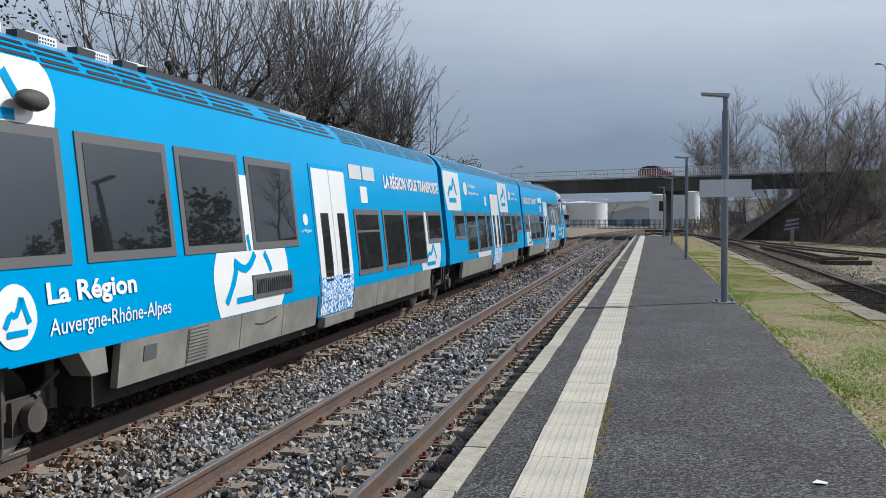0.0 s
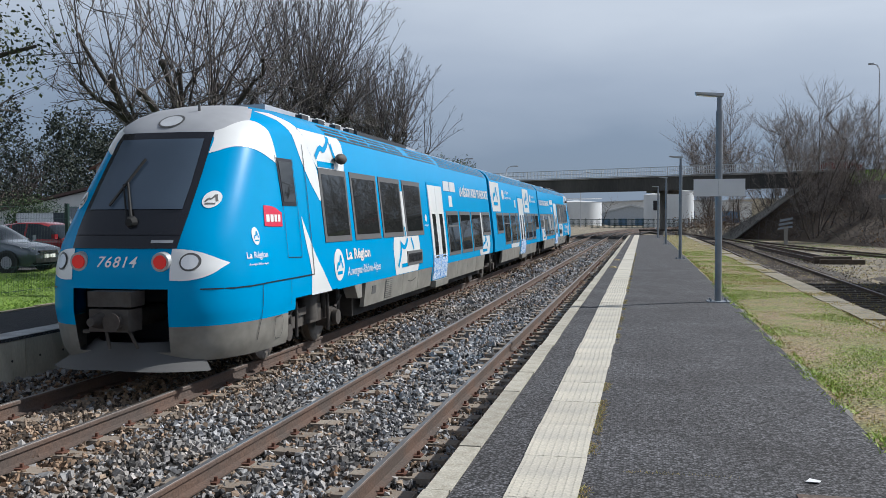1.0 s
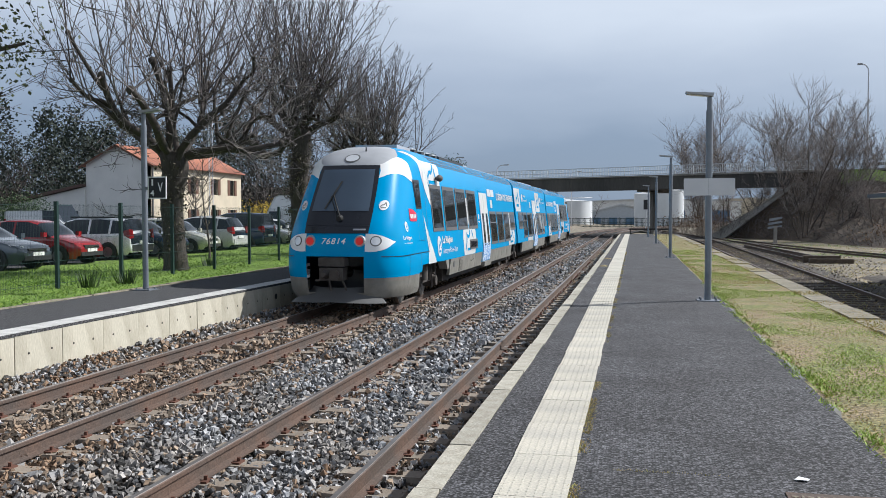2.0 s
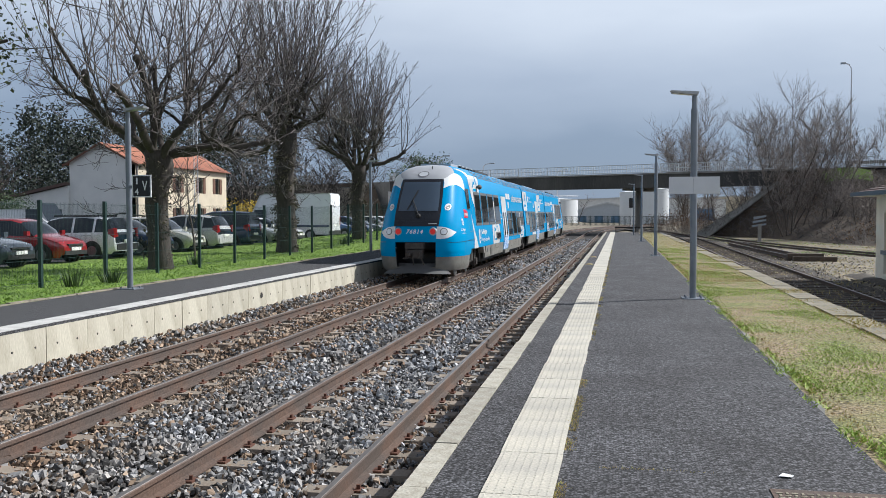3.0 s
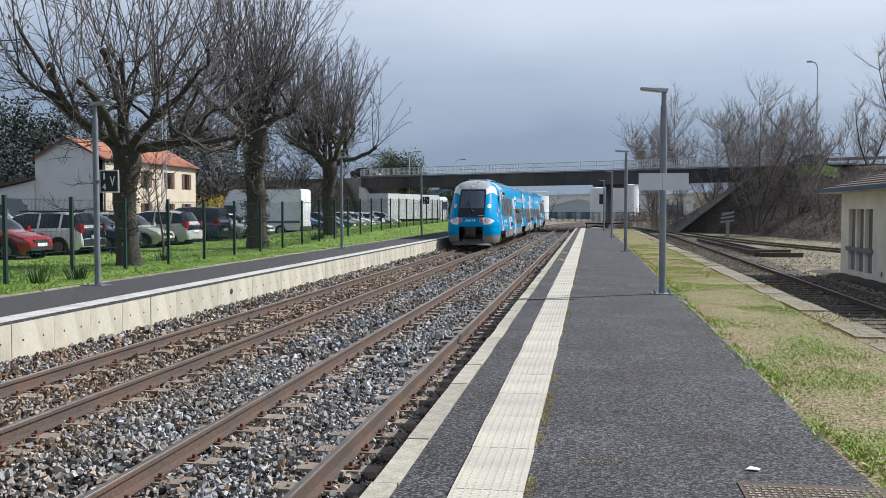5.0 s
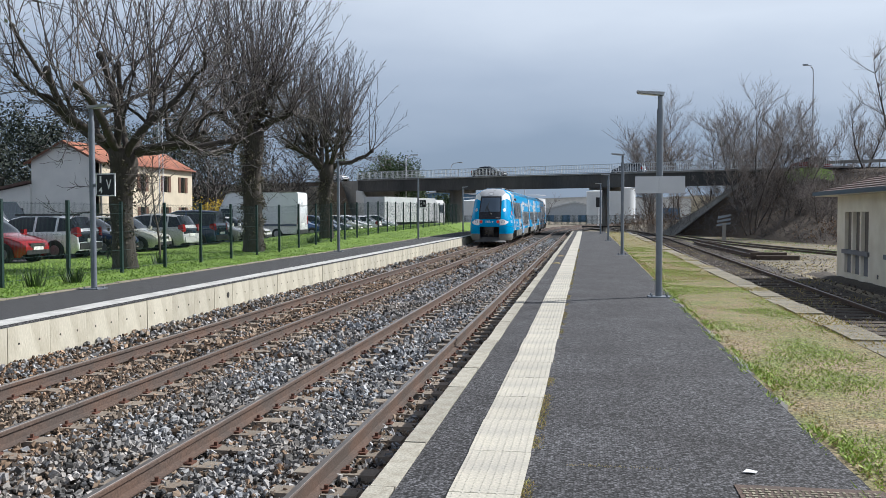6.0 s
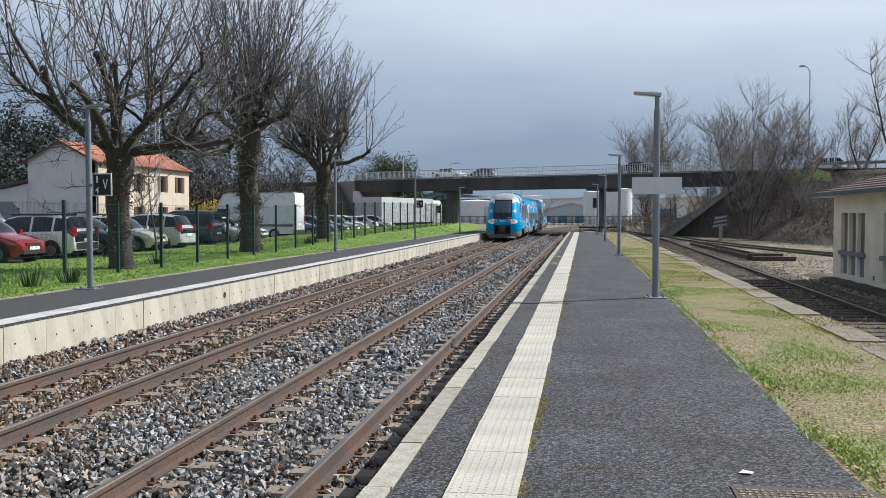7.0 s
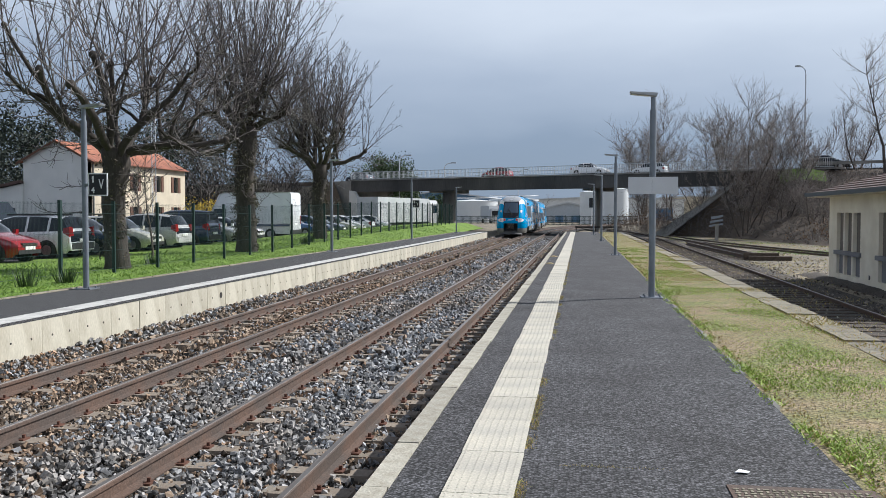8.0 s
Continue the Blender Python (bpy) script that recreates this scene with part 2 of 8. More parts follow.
# ---------------------------------------------------------------- mesh helpers
class MB:
    """Gathers points and faces for one mesh."""

    def __init__(self):
        self.v, self.f, self.mi = [], [], []

    def add(self, verts, faces, mi=0):
        o = len(self.v)
        self.v.extend(tuple(p) for p in verts)
        self.f.extend(tuple(i + o for i in f) for f in faces)
        self.mi.extend([mi] * len(faces))
        return self

    def box(self, x0, x1, y0, y1, z0, z1, mi=0):
        return self.add([(x0, y0, z0), (x1, y0, z0), (x1, y1, z0), (x0, y1, z0), (x0, y0, z1), (x1, y0, z1), (x1, y1, z1), (x0, y1, z1)],
                        [(3, 2, 1, 0), (4, 5, 6, 7), (0, 1, 5, 4), (1, 2, 6, 5), (2, 3, 7, 6), (3, 0, 4, 7)], mi)

    def cyl(self, p0, p1, r0, r1=None, n=12, mi=0, caps=True):
        r1 = r0 if r1 is None else r1
        a, b = Vector(p0), Vector(p1)
        d = (b - a).normalized()
        u = d.cross(Vector((0, 0, 1)) if abs(d.z) < 0.9 else Vector((1, 0, 0))).normalized()
        w = d.cross(u)
        vs = [c + (u * math.cos(2 * math.pi * i / n) + w * math.sin(2 * math.pi * i / n)) * r for c, r in ((a, r0), (b, r1)) for i in range(n)]
        fs = [(i, (i + 1) % n, n + (i + 1) % n, n + i) for i in range(n)]
        if caps:
            fs += [tuple(range(n - 1, -1, -1)), tuple(range(n, 2 * n))]
        return self.add(vs, fs, mi)

    def extrude_y(self, outline, y0, y1, mi=0):
        """A solid of an (x, z) outline, run from y0 to y1."""
        n = len(outline)
        return self.add([(x, y0, z) for x, z in outline] + [(x, y1, z) for x, z in outline],
                        [(i, (i + 1) % n, n + (i + 1) % n, n + i) for i in range(n)] + [tuple(range(n - 1, -1, -1)), tuple(range(n, 2 * n))], mi)

    def grid(self, rows, mi=0, closed=False):
        """A sheet through rows of points."""
        m = len(rows[0])
        fs = []
        for i in range(len(rows) - 1):
            for j in range(m if closed else m - 1):
                k = (j + 1) % m
                fs.append((i * m + j, i * m + k, (i + 1) * m + k, (i + 1) * m + j))
        return self.add([p for r in rows for p in r], fs, mi)

    def mesh(self, name, mats, smooth=False, fix=True):
        me = bpy.data.meshes.new(name)
        me.from_pydata(self.v, [], self.f)
        for m in mats if isinstance(mats, (list, tuple)) else [mats]:
            me.materials.append(m)
        if any(self.mi):
            me.polygons.foreach_set("material_index", self.mi)
        if fix and len(self.f) < 60000:
            bm = bmesh.new()
            bm.from_mesh(me)
            bmesh.ops.recalc_face_normals(bm, faces=bm.faces)
            bm.to_mesh(me)
            bm.free()
        if smooth:
            me.polygons.foreach_set("use_smooth", [True] * len(me.polygons))
            if smooth != "all":
                me.set_sharp_from_angle(angle=radians(40))
        me.update()
        return me


def thing(name, mb, mats, label="", category="", group="", kind="", smooth=False, fix=True):
    return tagged(new(name, mb.mesh(name, mats, smooth, fix)), label, category, group, kind)


def empty(name, label, category, group="", at=(0, 0, 0)):
    e = new(name)
    e.empty_display_size = 0.1
    e.location = at
    return tagged(e, label, category, group)


def part(name, mb, mats, parent, label="", smooth=False, fix=True):
    ob = new(name, mb.mesh(name, mats, smooth, fix))
    ob.parent = parent
    return tagged(ob, label)


def piece(name, mesh, parent, at, rz=0.0, sx=1.0, sy=1.0, sz=1.0):
    ob = new(name, mesh)
    ob.parent = parent
    ob.location = at
    ob.rotation_euler = (0, 0, rz)
    ob.scale = (sx, sy, sz)
    return ob
# ---------------------------------------------------------------- ground, platforms, tracks
EDGE = -1.24        # track side of the near platform
FAR_EDGE = -8.22     # track side of the far platform
TRACKS = (-2.99, -6.48)
PLAT_END = 80.0


def build_ground():
    mb = MB()
    # one sheet: car park level on the far side, track bed between, yard on the near side
    xs = [-3000, -400, -60, -12, -8.6, -8.5, -1.0, -0.9, 3.6, 3.7, 60, 400, 3000]
    zs = [-0.06, -0.06, -0.06, -0.06, -0.06, -0.95, -0.95, -0.95, -0.95, -0.72, -0.72, -0.72, -0.72]
    rows = []
    for y in (-60, -20, 0, 20, 40, 60, 80, 84, 100, 150, 400, 3000):
        lev = []
        for x, z in zip(xs, zs):
            if y >= 84:
                z = -0.95 if -9 < x < 3.7 else (-0.5 if x <= -9 else -0.72)
            lev.append((x, y, z))
        rows.append(lev)
    mb.grid(rows)
    thing("ground", mb, M["scrub_ground"], "rough earth and scrub ground around the railway", "ground", kind="structure", fix=False)


build_ground()


def platform_near():
    p = thing("platform_near", MB().box(EDGE + 0.06, 3.72, -14, PLAT_END, -0.95, -0.03), M["concrete_dark"], "railway platform with an asphalt surface and pale stone edge", "platform", kind="structure")
    a = MB()
    # asphalt with a slightly ragged grass side
    rng = random.Random(5)
    ys = [-14 + 0.35 * i for i in range(int((PLAT_END + 14) / 0.35) + 1)]
    right = [1.63 + 0.035 * noise.noise((0.0, y * 0.5, 3.1)) + rng.uniform(-0.006, 0.006) for y in ys]
    a.grid([[(EDGE + 0.15, y, 0.0), (0.3, y, 0.012), (r, y, 0.0), (r + 0.015, y, -0.05)] for y, r in zip(ys, right)])
    part("asphalt_surface", a, M["asphalt"], p, "dark asphalt walking surface", fix=False)
    g = MB()
    gx = [1.45 + 0.12 * i for i in range(17)]
    g.grid([[(x, y, -0.03 + 0.022 * min(1.0, max(0.0, (x - 1.66) * 5)) + 0.015 * noise.noise((x * 1.3, y * 1.3, 0.5))) for x in gx] for y in [-4 + 0.4 * i for i in range(int((PLAT_END + 4) / 0.4))]])
    part("grass_verge", g, M["dry_ground"], p, "dry grass verge", smooth="all", fix=False)
    return p


PLATFORM = platform_near()

rail_profile = [(-0.075, -0.172), (0.075, -0.172), (0.075, -0.158), (0.012, -0.138), (0.010, -0.050), (0.036, -0.040), (0.036, -0.008), (0.028, 0.0),
                (-0.028, 0.0), (-0.036, -0.008), (-0.036, -0.040), (-0.010, -0.050), (-0.012, -0.138), (-0.075, -0.158)]


def rail(track, path, name="rail"):
    """A rail swept along a path of (x, y, z) points; the worn head is a part."""
    side, head = MB(), MB()
    rows_s, rows_h = [], []
    for i, (x, y, z) in enumerate(path):
        a = path[max(i - 1, 0)]
        b = path[min(i + 1, len(path) - 1)]
        d = Vector((b[0] - a[0], b[1] - a[1], 0)).normalized()
        nx, ny = d.y, -d.x
        rows_s.append([(x + u * nx, y + u * ny, z + w) for u, w in rail_profile])
        rows_h.append([(x + u * nx, y + u * ny, z + w) for u, w in ((-0.029, -0.003), (-0.024, 0.003), (0.024, 0.003), (0.029, -0.003))])
    side.grid(rows_s, closed=True)
    head.grid(rows_h)
    r = part(name, side, M["rail_side"], track, fix=True)
    part("rail_head", head, M["rail_top"], r, "polished rail head", fix=False)
    return r


def track_path(x):
    """Straight past the platform, then a long curve to the right."""
    ys = [-14 + 8 * i for i in range(18)] + [130 + 6 * i for i in range(20)]
    return [(x + (0.0 if y < 105 else (y - 105) ** 2 / 620.0), y, RAIL_Z) for y in ys]


def build_track(cx, name, label):
    t = empty(name, label, "railway track", "tracks", (0, 0, 0))
    t["kind"] = "structure"
    for dx in (-0.755, 0.755):
        rail(t, track_path(cx + dx))
    return t


TRACK_OBS = [build_track(TRACKS[0], "track_1", "rusty railway track on grey ballast beside the platform"),
             build_track(TRACKS[1], "track_2", "railway track on brown ballast used by the train")]


def sleepers():
    s = MB()
    # twin-block sleeper: two concrete blocks and a steel tie
    for c in (-0.755, 0.755):
        s.add([(c - 0.42, -0.14, -0.12), (c + 0.42, -0.14, -0.12), (c + 0.42, 0.14, -0.12), (c - 0.42, 0.14, -0.12),
               (c - 0.38, -0.105, 0.0), (c + 0.38, -0.105, 0.0), (c + 0.38, 0.105, 0.0), (c - 0.38, 0.105, 0.0)],
              [(3, 2, 1, 0), (4, 5, 6, 7), (0, 1, 5, 4), (1, 2, 6, 5), (2, 3, 7, 6), (3, 0, 4, 7)])
    me = s.mesh("sleeper", M["sleeper"])
    f = MB()
    for c in (-0.755, 0.755):
        for k in (-1, 1):
            f.box(c + k * 0.085 - 0.05, c + k * 0.085 + 0.05, -0.06, 0.06, 0.0, 0.018)
            f.cyl((c + k * 0.10, 0, 0.0), (c + k * 0.10, 0, 0.055), 0.018, n=6)
    fm = f.mesh("rail_fastener", M["fastener"])
    rng = random.Random(2)
    for cx, t in zip(TRACKS, TRACK_OBS):
        for i in range(160):
            y = -5.5 + i * 0.6
            o = piece("sleeper", me, t, (cx + rng.uniform(-0.02, 0.02), y, RAIL_Z - 0.172), rng.uniform(-0.012, 0.012))
            if y < 45:
                q = piece("rail_fastener", fm, o, (0, 0, 0))


def stone_meshes(n, rng):
    """Unit stones: broken blocks with pulled corners."""
    base = np.array([(x, y, z) for x in (-1, 1) for y in (-1, 1) for z in (-1, 1)], float) * 0.62
    faces = np.array([(0, 1, 3), (0, 3, 2), (4, 6, 7), (4, 7, 5), (0, 4, 5), (0, 5, 1), (2, 3, 7), (2, 7, 6), (0, 2, 6), (0, 6, 4), (1, 5, 7), (1, 7, 3)])
    return base, faces


def scatter_stones(name, x0, x1, y0, y1, density, size, zfun, material, label, seed, rusty=None):
    """Loose broken stones. rusty: the share of brown stones at the place x."""
    rng = np.random.default_rng(seed)
    n = int((x1 - x0) * (y1 - y0) * density)
    c = np.stack([rng.uniform(x0, x1, n), rng.uniform(y0, y1, n)], 1)
    grow = np.ones(n)
    if rusty:
        # fewer and larger stones in the corner beside the platforms' near end
        near = c[:, 0] > -0.86 * c[:, 1] - 2.2
        keep = near | (rng.random(n) < 110 / density)
        grow = np.where(near, 1.0, max(1.0, 0.062 / size))[keep]
        c = c[keep]
    n = len(c)
    base, faces = stone_meshes(n, rng)
    z = zfun(c[:, 0], c[:, 1]) + rng.uniform(-0.03, 0.034, n)
    v = np.repeat(base[None], n, 0) * (1 + rng.uniform(-0.6, 0.45, (n, 8, 3)))
    v *= (size * grow * rng.uniform(0.5, 1.3, n))[:, None, None] * rng.uniform(0.42, 1.35, (n, 1, 3))
    a = rng.normal(size=(n, 4))
    a /= np.linalg.norm(a, axis=1, keepdims=True)
    w, x, y, q = a.T
    R = np.stack([1 - 2 * (y * y + q * q), 2 * (x * y - w * q), 2 * (x * q + w * y), 2 * (x * y + w * q), 1 - 2 * (x * x + q * q), 2 * (y * q - w * x),
                  2 * (x * q - w * y), 2 * (y * q + w * x), 1 - 2 * (x * x + y * y)], 1).reshape(n, 3, 3)
    v = np.einsum("nij,nkj->nki", R, v) + np.concatenate([c, z[:, None]], 1)[:, None]
    f = (faces[None] + 8 * np.arange(n)[:, None, None]).reshape(-1, 3)
    me = bpy.data.meshes.new(name)
    me.from_pydata(v.reshape(-1, 3).tolist(), [], f.tolist())
    for m in material if isinstance(material, tuple) else (material,):
        me.materials.append(m)
    if rusty:
        brown = rng.random(n) < rusty(c[:, 0])
        me.polygons.foreach_set("material_index", np.repeat(brown.astype(np.int32), 12))
    return tagged(new(name, me), label, "ballast", kind="stuff")


def rust_share(x):
    """Brown dust lies in the far track and close to each rail; the stones between the tracks are clean."""
    return np.interp(x, (-8.2, -7.7, -7.2, -5.9, -5.3, -4.7, -4.0, -3.7, -3.2, -2.6, -2.2, -1.3), (0.35, 0.6, 0.85, 0.9, 0.8, 0.15, 0.1, 0.4, 0.12, 0.12, 0.45, 0.6))


def ballast_height(x, y):
    """Bed level: just below the sleeper tops, heaped up along the far wall and between the tracks."""
    x = np.asarray(x, float)
    z = np.full(x.shape, RAIL_Z - 0.215)
    z = np.where(x < -7.45, RAIL_Z - 0.215 + np.clip((-7.45 - x) / 0.6, 0, 1) * 0.19, z)
    z = np.where((x > -5.4) & (x < -4.1), RAIL_Z - 0.215 + 0.09 * np.sin((x + 5.4) / 1.3 * np.pi), z)
    z = np.where(x > -2.0, RAIL_Z - 0.215 - np.clip((x + 2.0) / 0.7, 0, 1) * 0.10, z)
    return z


def ballast():
    mb = MB()
    xs = [FAR_EDGE - 0.1 + 0.18 * i for i in range(40)]
    ys = [-6 + 2.2 * i for i in range(42)]
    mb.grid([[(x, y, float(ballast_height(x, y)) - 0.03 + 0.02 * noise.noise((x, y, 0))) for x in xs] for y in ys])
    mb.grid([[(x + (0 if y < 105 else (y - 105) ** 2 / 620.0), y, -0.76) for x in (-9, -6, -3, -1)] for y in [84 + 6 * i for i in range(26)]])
    # this sheet carries the painted gap shade under the loose stones
    thing("gap_shade_bed", mb, M["gap_shade_bed"], "near-black track ballast bed with the shade between stones in its colour", "ballast", kind="structure", smooth="all", fix=False)
    both = (M["stone"], M["stone_brown"])
    for y0, y1, density, size, seed in ((-6, 3.2, 70, 0.062, 2), (3.2, 13, 590, 0.035, 3), (13, 32, 175, 0.044, 4), (32, 84, 34, 0.072, 5)):
        scatter_stones("ballast_stones", FAR_EDGE + 0.02, EDGE, y0, y1, density, size, ballast_height, both, "loose grey and rusty-brown angular ballast stones", seed, rust_share)


def siding_stones():
    scatter_stones("siding_stones", 3.8, 8.3, 10, 60, 18, 0.034, lambda x, y: np.full(np.shape(x), -0.695), M["rubble"], "sparse dark cinders and stones in the siding", 6)
    scatter_stones("yard_stones", 7.4, 12.0, 36, 80, 9, 0.035, lambda x, y: np.full(np.shape(x), -0.715), M["rubble"], "scattered stones and rubble in the yard", 7)


def far_platform():
    p = thing("platform_far", MB().box(-10.7, FAR_EDGE - 0.16, -12, 80, -0.95, -0.012), M["concrete_dark"], "narrow railway platform with asphalt top and precast concrete wall", "platform", kind="structure")
    ys = [-12 + 1.5 * i for i in range(61)]
    a = MB().grid([[(-10.68 + 0.06 * noise.noise((y * 0.5, 0, 1)), y, 0.0), (-9.7, y, 0.006), (FAR_EDGE - 0.22, y, 0.0)] for y in ys])
    part("asphalt_surface", a, M["asphalt_old"], p, "dark asphalt surface", fix=False)
    part("edge_coping", MB().box(FAR_EDGE - 0.26, FAR_EDGE + 0.006, -12, 80, -0.032, 0.012), M["asphalt_old"], p, "dark coping along the edge")
    w = MB()
    for i in range(60):
        w.box(-8.62, -8.224, -12 + 1.5 * i, -12 + 1.5 * i + 1.49, -0.02, 0.020)
    part("white_line", w, M["paint_white"], p, "broad white warning line")
    me = MB()
    me.box(-0.15, 0.0, -0.510, 0.510, -0.93, -0.034)
    panel = me.mesh("wall_panel", M["concrete"])
    # two lifting holes near the top of each panel
    hole = MB().cyl((0.0, 0, 0), (0.006, 0, 0), 0.017, n=8).mesh("lifting_hole", M["dark"])
    rng = random.Random(31)
    for i in range(89):
        y = -11.66 + 1.032 * i
        o = piece("wall_panel", panel, p, (FAR_EDGE + rng.uniform(-0.006, 0.006), y, rng.uniform(-0.008, 0.004)), 0)
        if 8 < y < 50:
            for dy in (-0.25, 0.25):
                piece("lifting_hole", hole, o, (0.0, dy + rng.uniform(-0.02, 0.02), -0.30))
    k = MB().box(-0.05, 0.05, -0.49, 0.49, -0.12, 0.03).mesh("edging_kerb", M["slab_border"])
    for i in range(70):
        piece("edging_kerb", k, p, (-10.70 + rng.uniform(-0.02, 0.02), 6.5 + i, rng.uniform(-0.012, 0.01)), rng.uniform(-0.02, 0.02))
    return p


FAR_PLATFORM = far_platform()


def near_edge():
    rng = random.Random(8)
    k = MB().box(0.0, 0.15, -0.496, 0.496, -0.16, 0.016).mesh("kerb_stone", M["kerb"])
    s = MB()
    s.box(0.0, 0.41, -0.447, 0.447, -0.05, 0.016)
    me_far = s.mesh("tactile_slab", M["tactile"])
    d = MB()
    d.box(0.0, 0.41, -0.447, 0.447, -0.05, 0.016)
    # studs in offset rows
    for i in range(8):
        for j in range(18):
            x, y, r = 0.028 + i * 0.05, -0.432 + j * 0.05 + (0.025 if i % 2 else 0.0), 0.0125
            d.add([(x - r, y, 0.016), (x, y - r, 0.016), (x + r, y, 0.016), (x, y + r, 0.016), (x - r / 2, y, 0.019), (x, y - r / 2, 0.019), (x + r / 2, y, 0.019), (x, y + r / 2, 0.019)],
                  [(0, 1, 5, 4), (1, 2, 6, 5), (2, 3, 7, 6), (3, 0, 4, 7), (4, 5, 6, 7)])
    me = d.mesh("tactile_slab", M["tactile"], fix=False)
    for i in range(94):
        piece("kerb_stone", k, PLATFORM, (EDGE + rng.uniform(-0.012, 0.008), -13.5 + i, rng.uniform(-0.004, 0.006)), rng.uniform(-0.004, 0.004))
    for i in range(104):
        y = -13.5 + i * 0.9
        piece("tactile_slab", me if 2 < y < 24 else me_far, PLATFORM, (-0.765 + rng.uniform(-0.008, 0.008), y, rng.uniform(-0.002, 0.004)), rng.uniform(-0.006, 0.006))
    b = MB().box(0, 0.44, -0.745, 0.745, -0.5, 0.012).mesh("edging_slab", M["slab_border"])
    for i in range(48):
        piece("edging_slab", b, PLATFORM, (3.30 + rng.uniform(-0.02, 0.02), -1 + i * 1.5, rng.uniform(-0.02, 0.01)), rng.uniform(-0.01, 0.01))
# ---------------------------------------------------------------- the train
# Train space: x across, y along from the tail lamps, z up from the rail tops.
TRAIN_LEN = 54.25
SECTION_H = (0.2, 0.45, 0.95, 1.3, 3.45, 3.62, 3.75, 3.85, 3.90, 3.92)
SECTION_W = (1.30, 1.42, 1.475, 1.475, 1.24, 1.14, 0.98, 0.74, 0.45, 0.0)
NOSE_H = (0.2, 0.5, 1.0, 1.5, 1.75, 2.0, 2.3, 3.2, 3.4, 3.6, 3.75, 3.85, 3.92)
NOSE_S = (0.10, -0.04, -0.12, -0.10, -0.04, 0.10, 0.30, 0.96, 1.14, 1.44, 1.80, 2.25, 3.0)
NOSE_N = 3.2


def half(h):
    return float(np.interp(h, SECTION_H, SECTION_W))


def nose_tip(h):
    return float(np.interp(h, NOSE_H, NOSE_S))


def nose_len(h):
    return min(2.0, 4.0 - nose_tip(h))


def nose_s(x, h):
    """How far back the nose lies at the lateral place x and the height h."""
    u = min(abs(x) / max(half(h), 1e-6), 1.0)
    return nose_tip(h) + nose_len(h) * (1 - (1 - u ** NOSE_N) ** (1 / NOSE_N))


def nose_w(s, h):
    """Half the width at the distance s from the tail and the height h."""
    t = min(max((s - nose_tip(h)) / nose_len(h), 0.0), 1.0)
    return half(h) * (1 - (1 - t) ** NOSE_N) ** (1 / NOSE_N)


def resample(poly, n):
    p = [Vector(q) for q in poly]
    d = [0.0]
    for a, b in zip(p, p[1:]):
        d.append(d[-1] + (b - a).length)
    out = []
    for i in range(n):
        t = d[-1] * i / (n - 1)
        out.append(tuple(float(np.interp(t, d, [q[k] for q in p])) for k in range(2)))
    return out


def smooth_poly(poly, rounds=2):
    for _ in range(rounds):
        q = [poly[0]]
        for a, b in zip(poly, poly[1:]):
            q += [(a[0] * 0.75 + b[0] * 0.25, a[1] * 0.75 + b[1] * 0.25), (a[0] * 0.25 + b[0] * 0.75, a[1] * 0.25 + b[1] * 0.75)]
        q.append(poly[-1])
        poly = q
    return poly


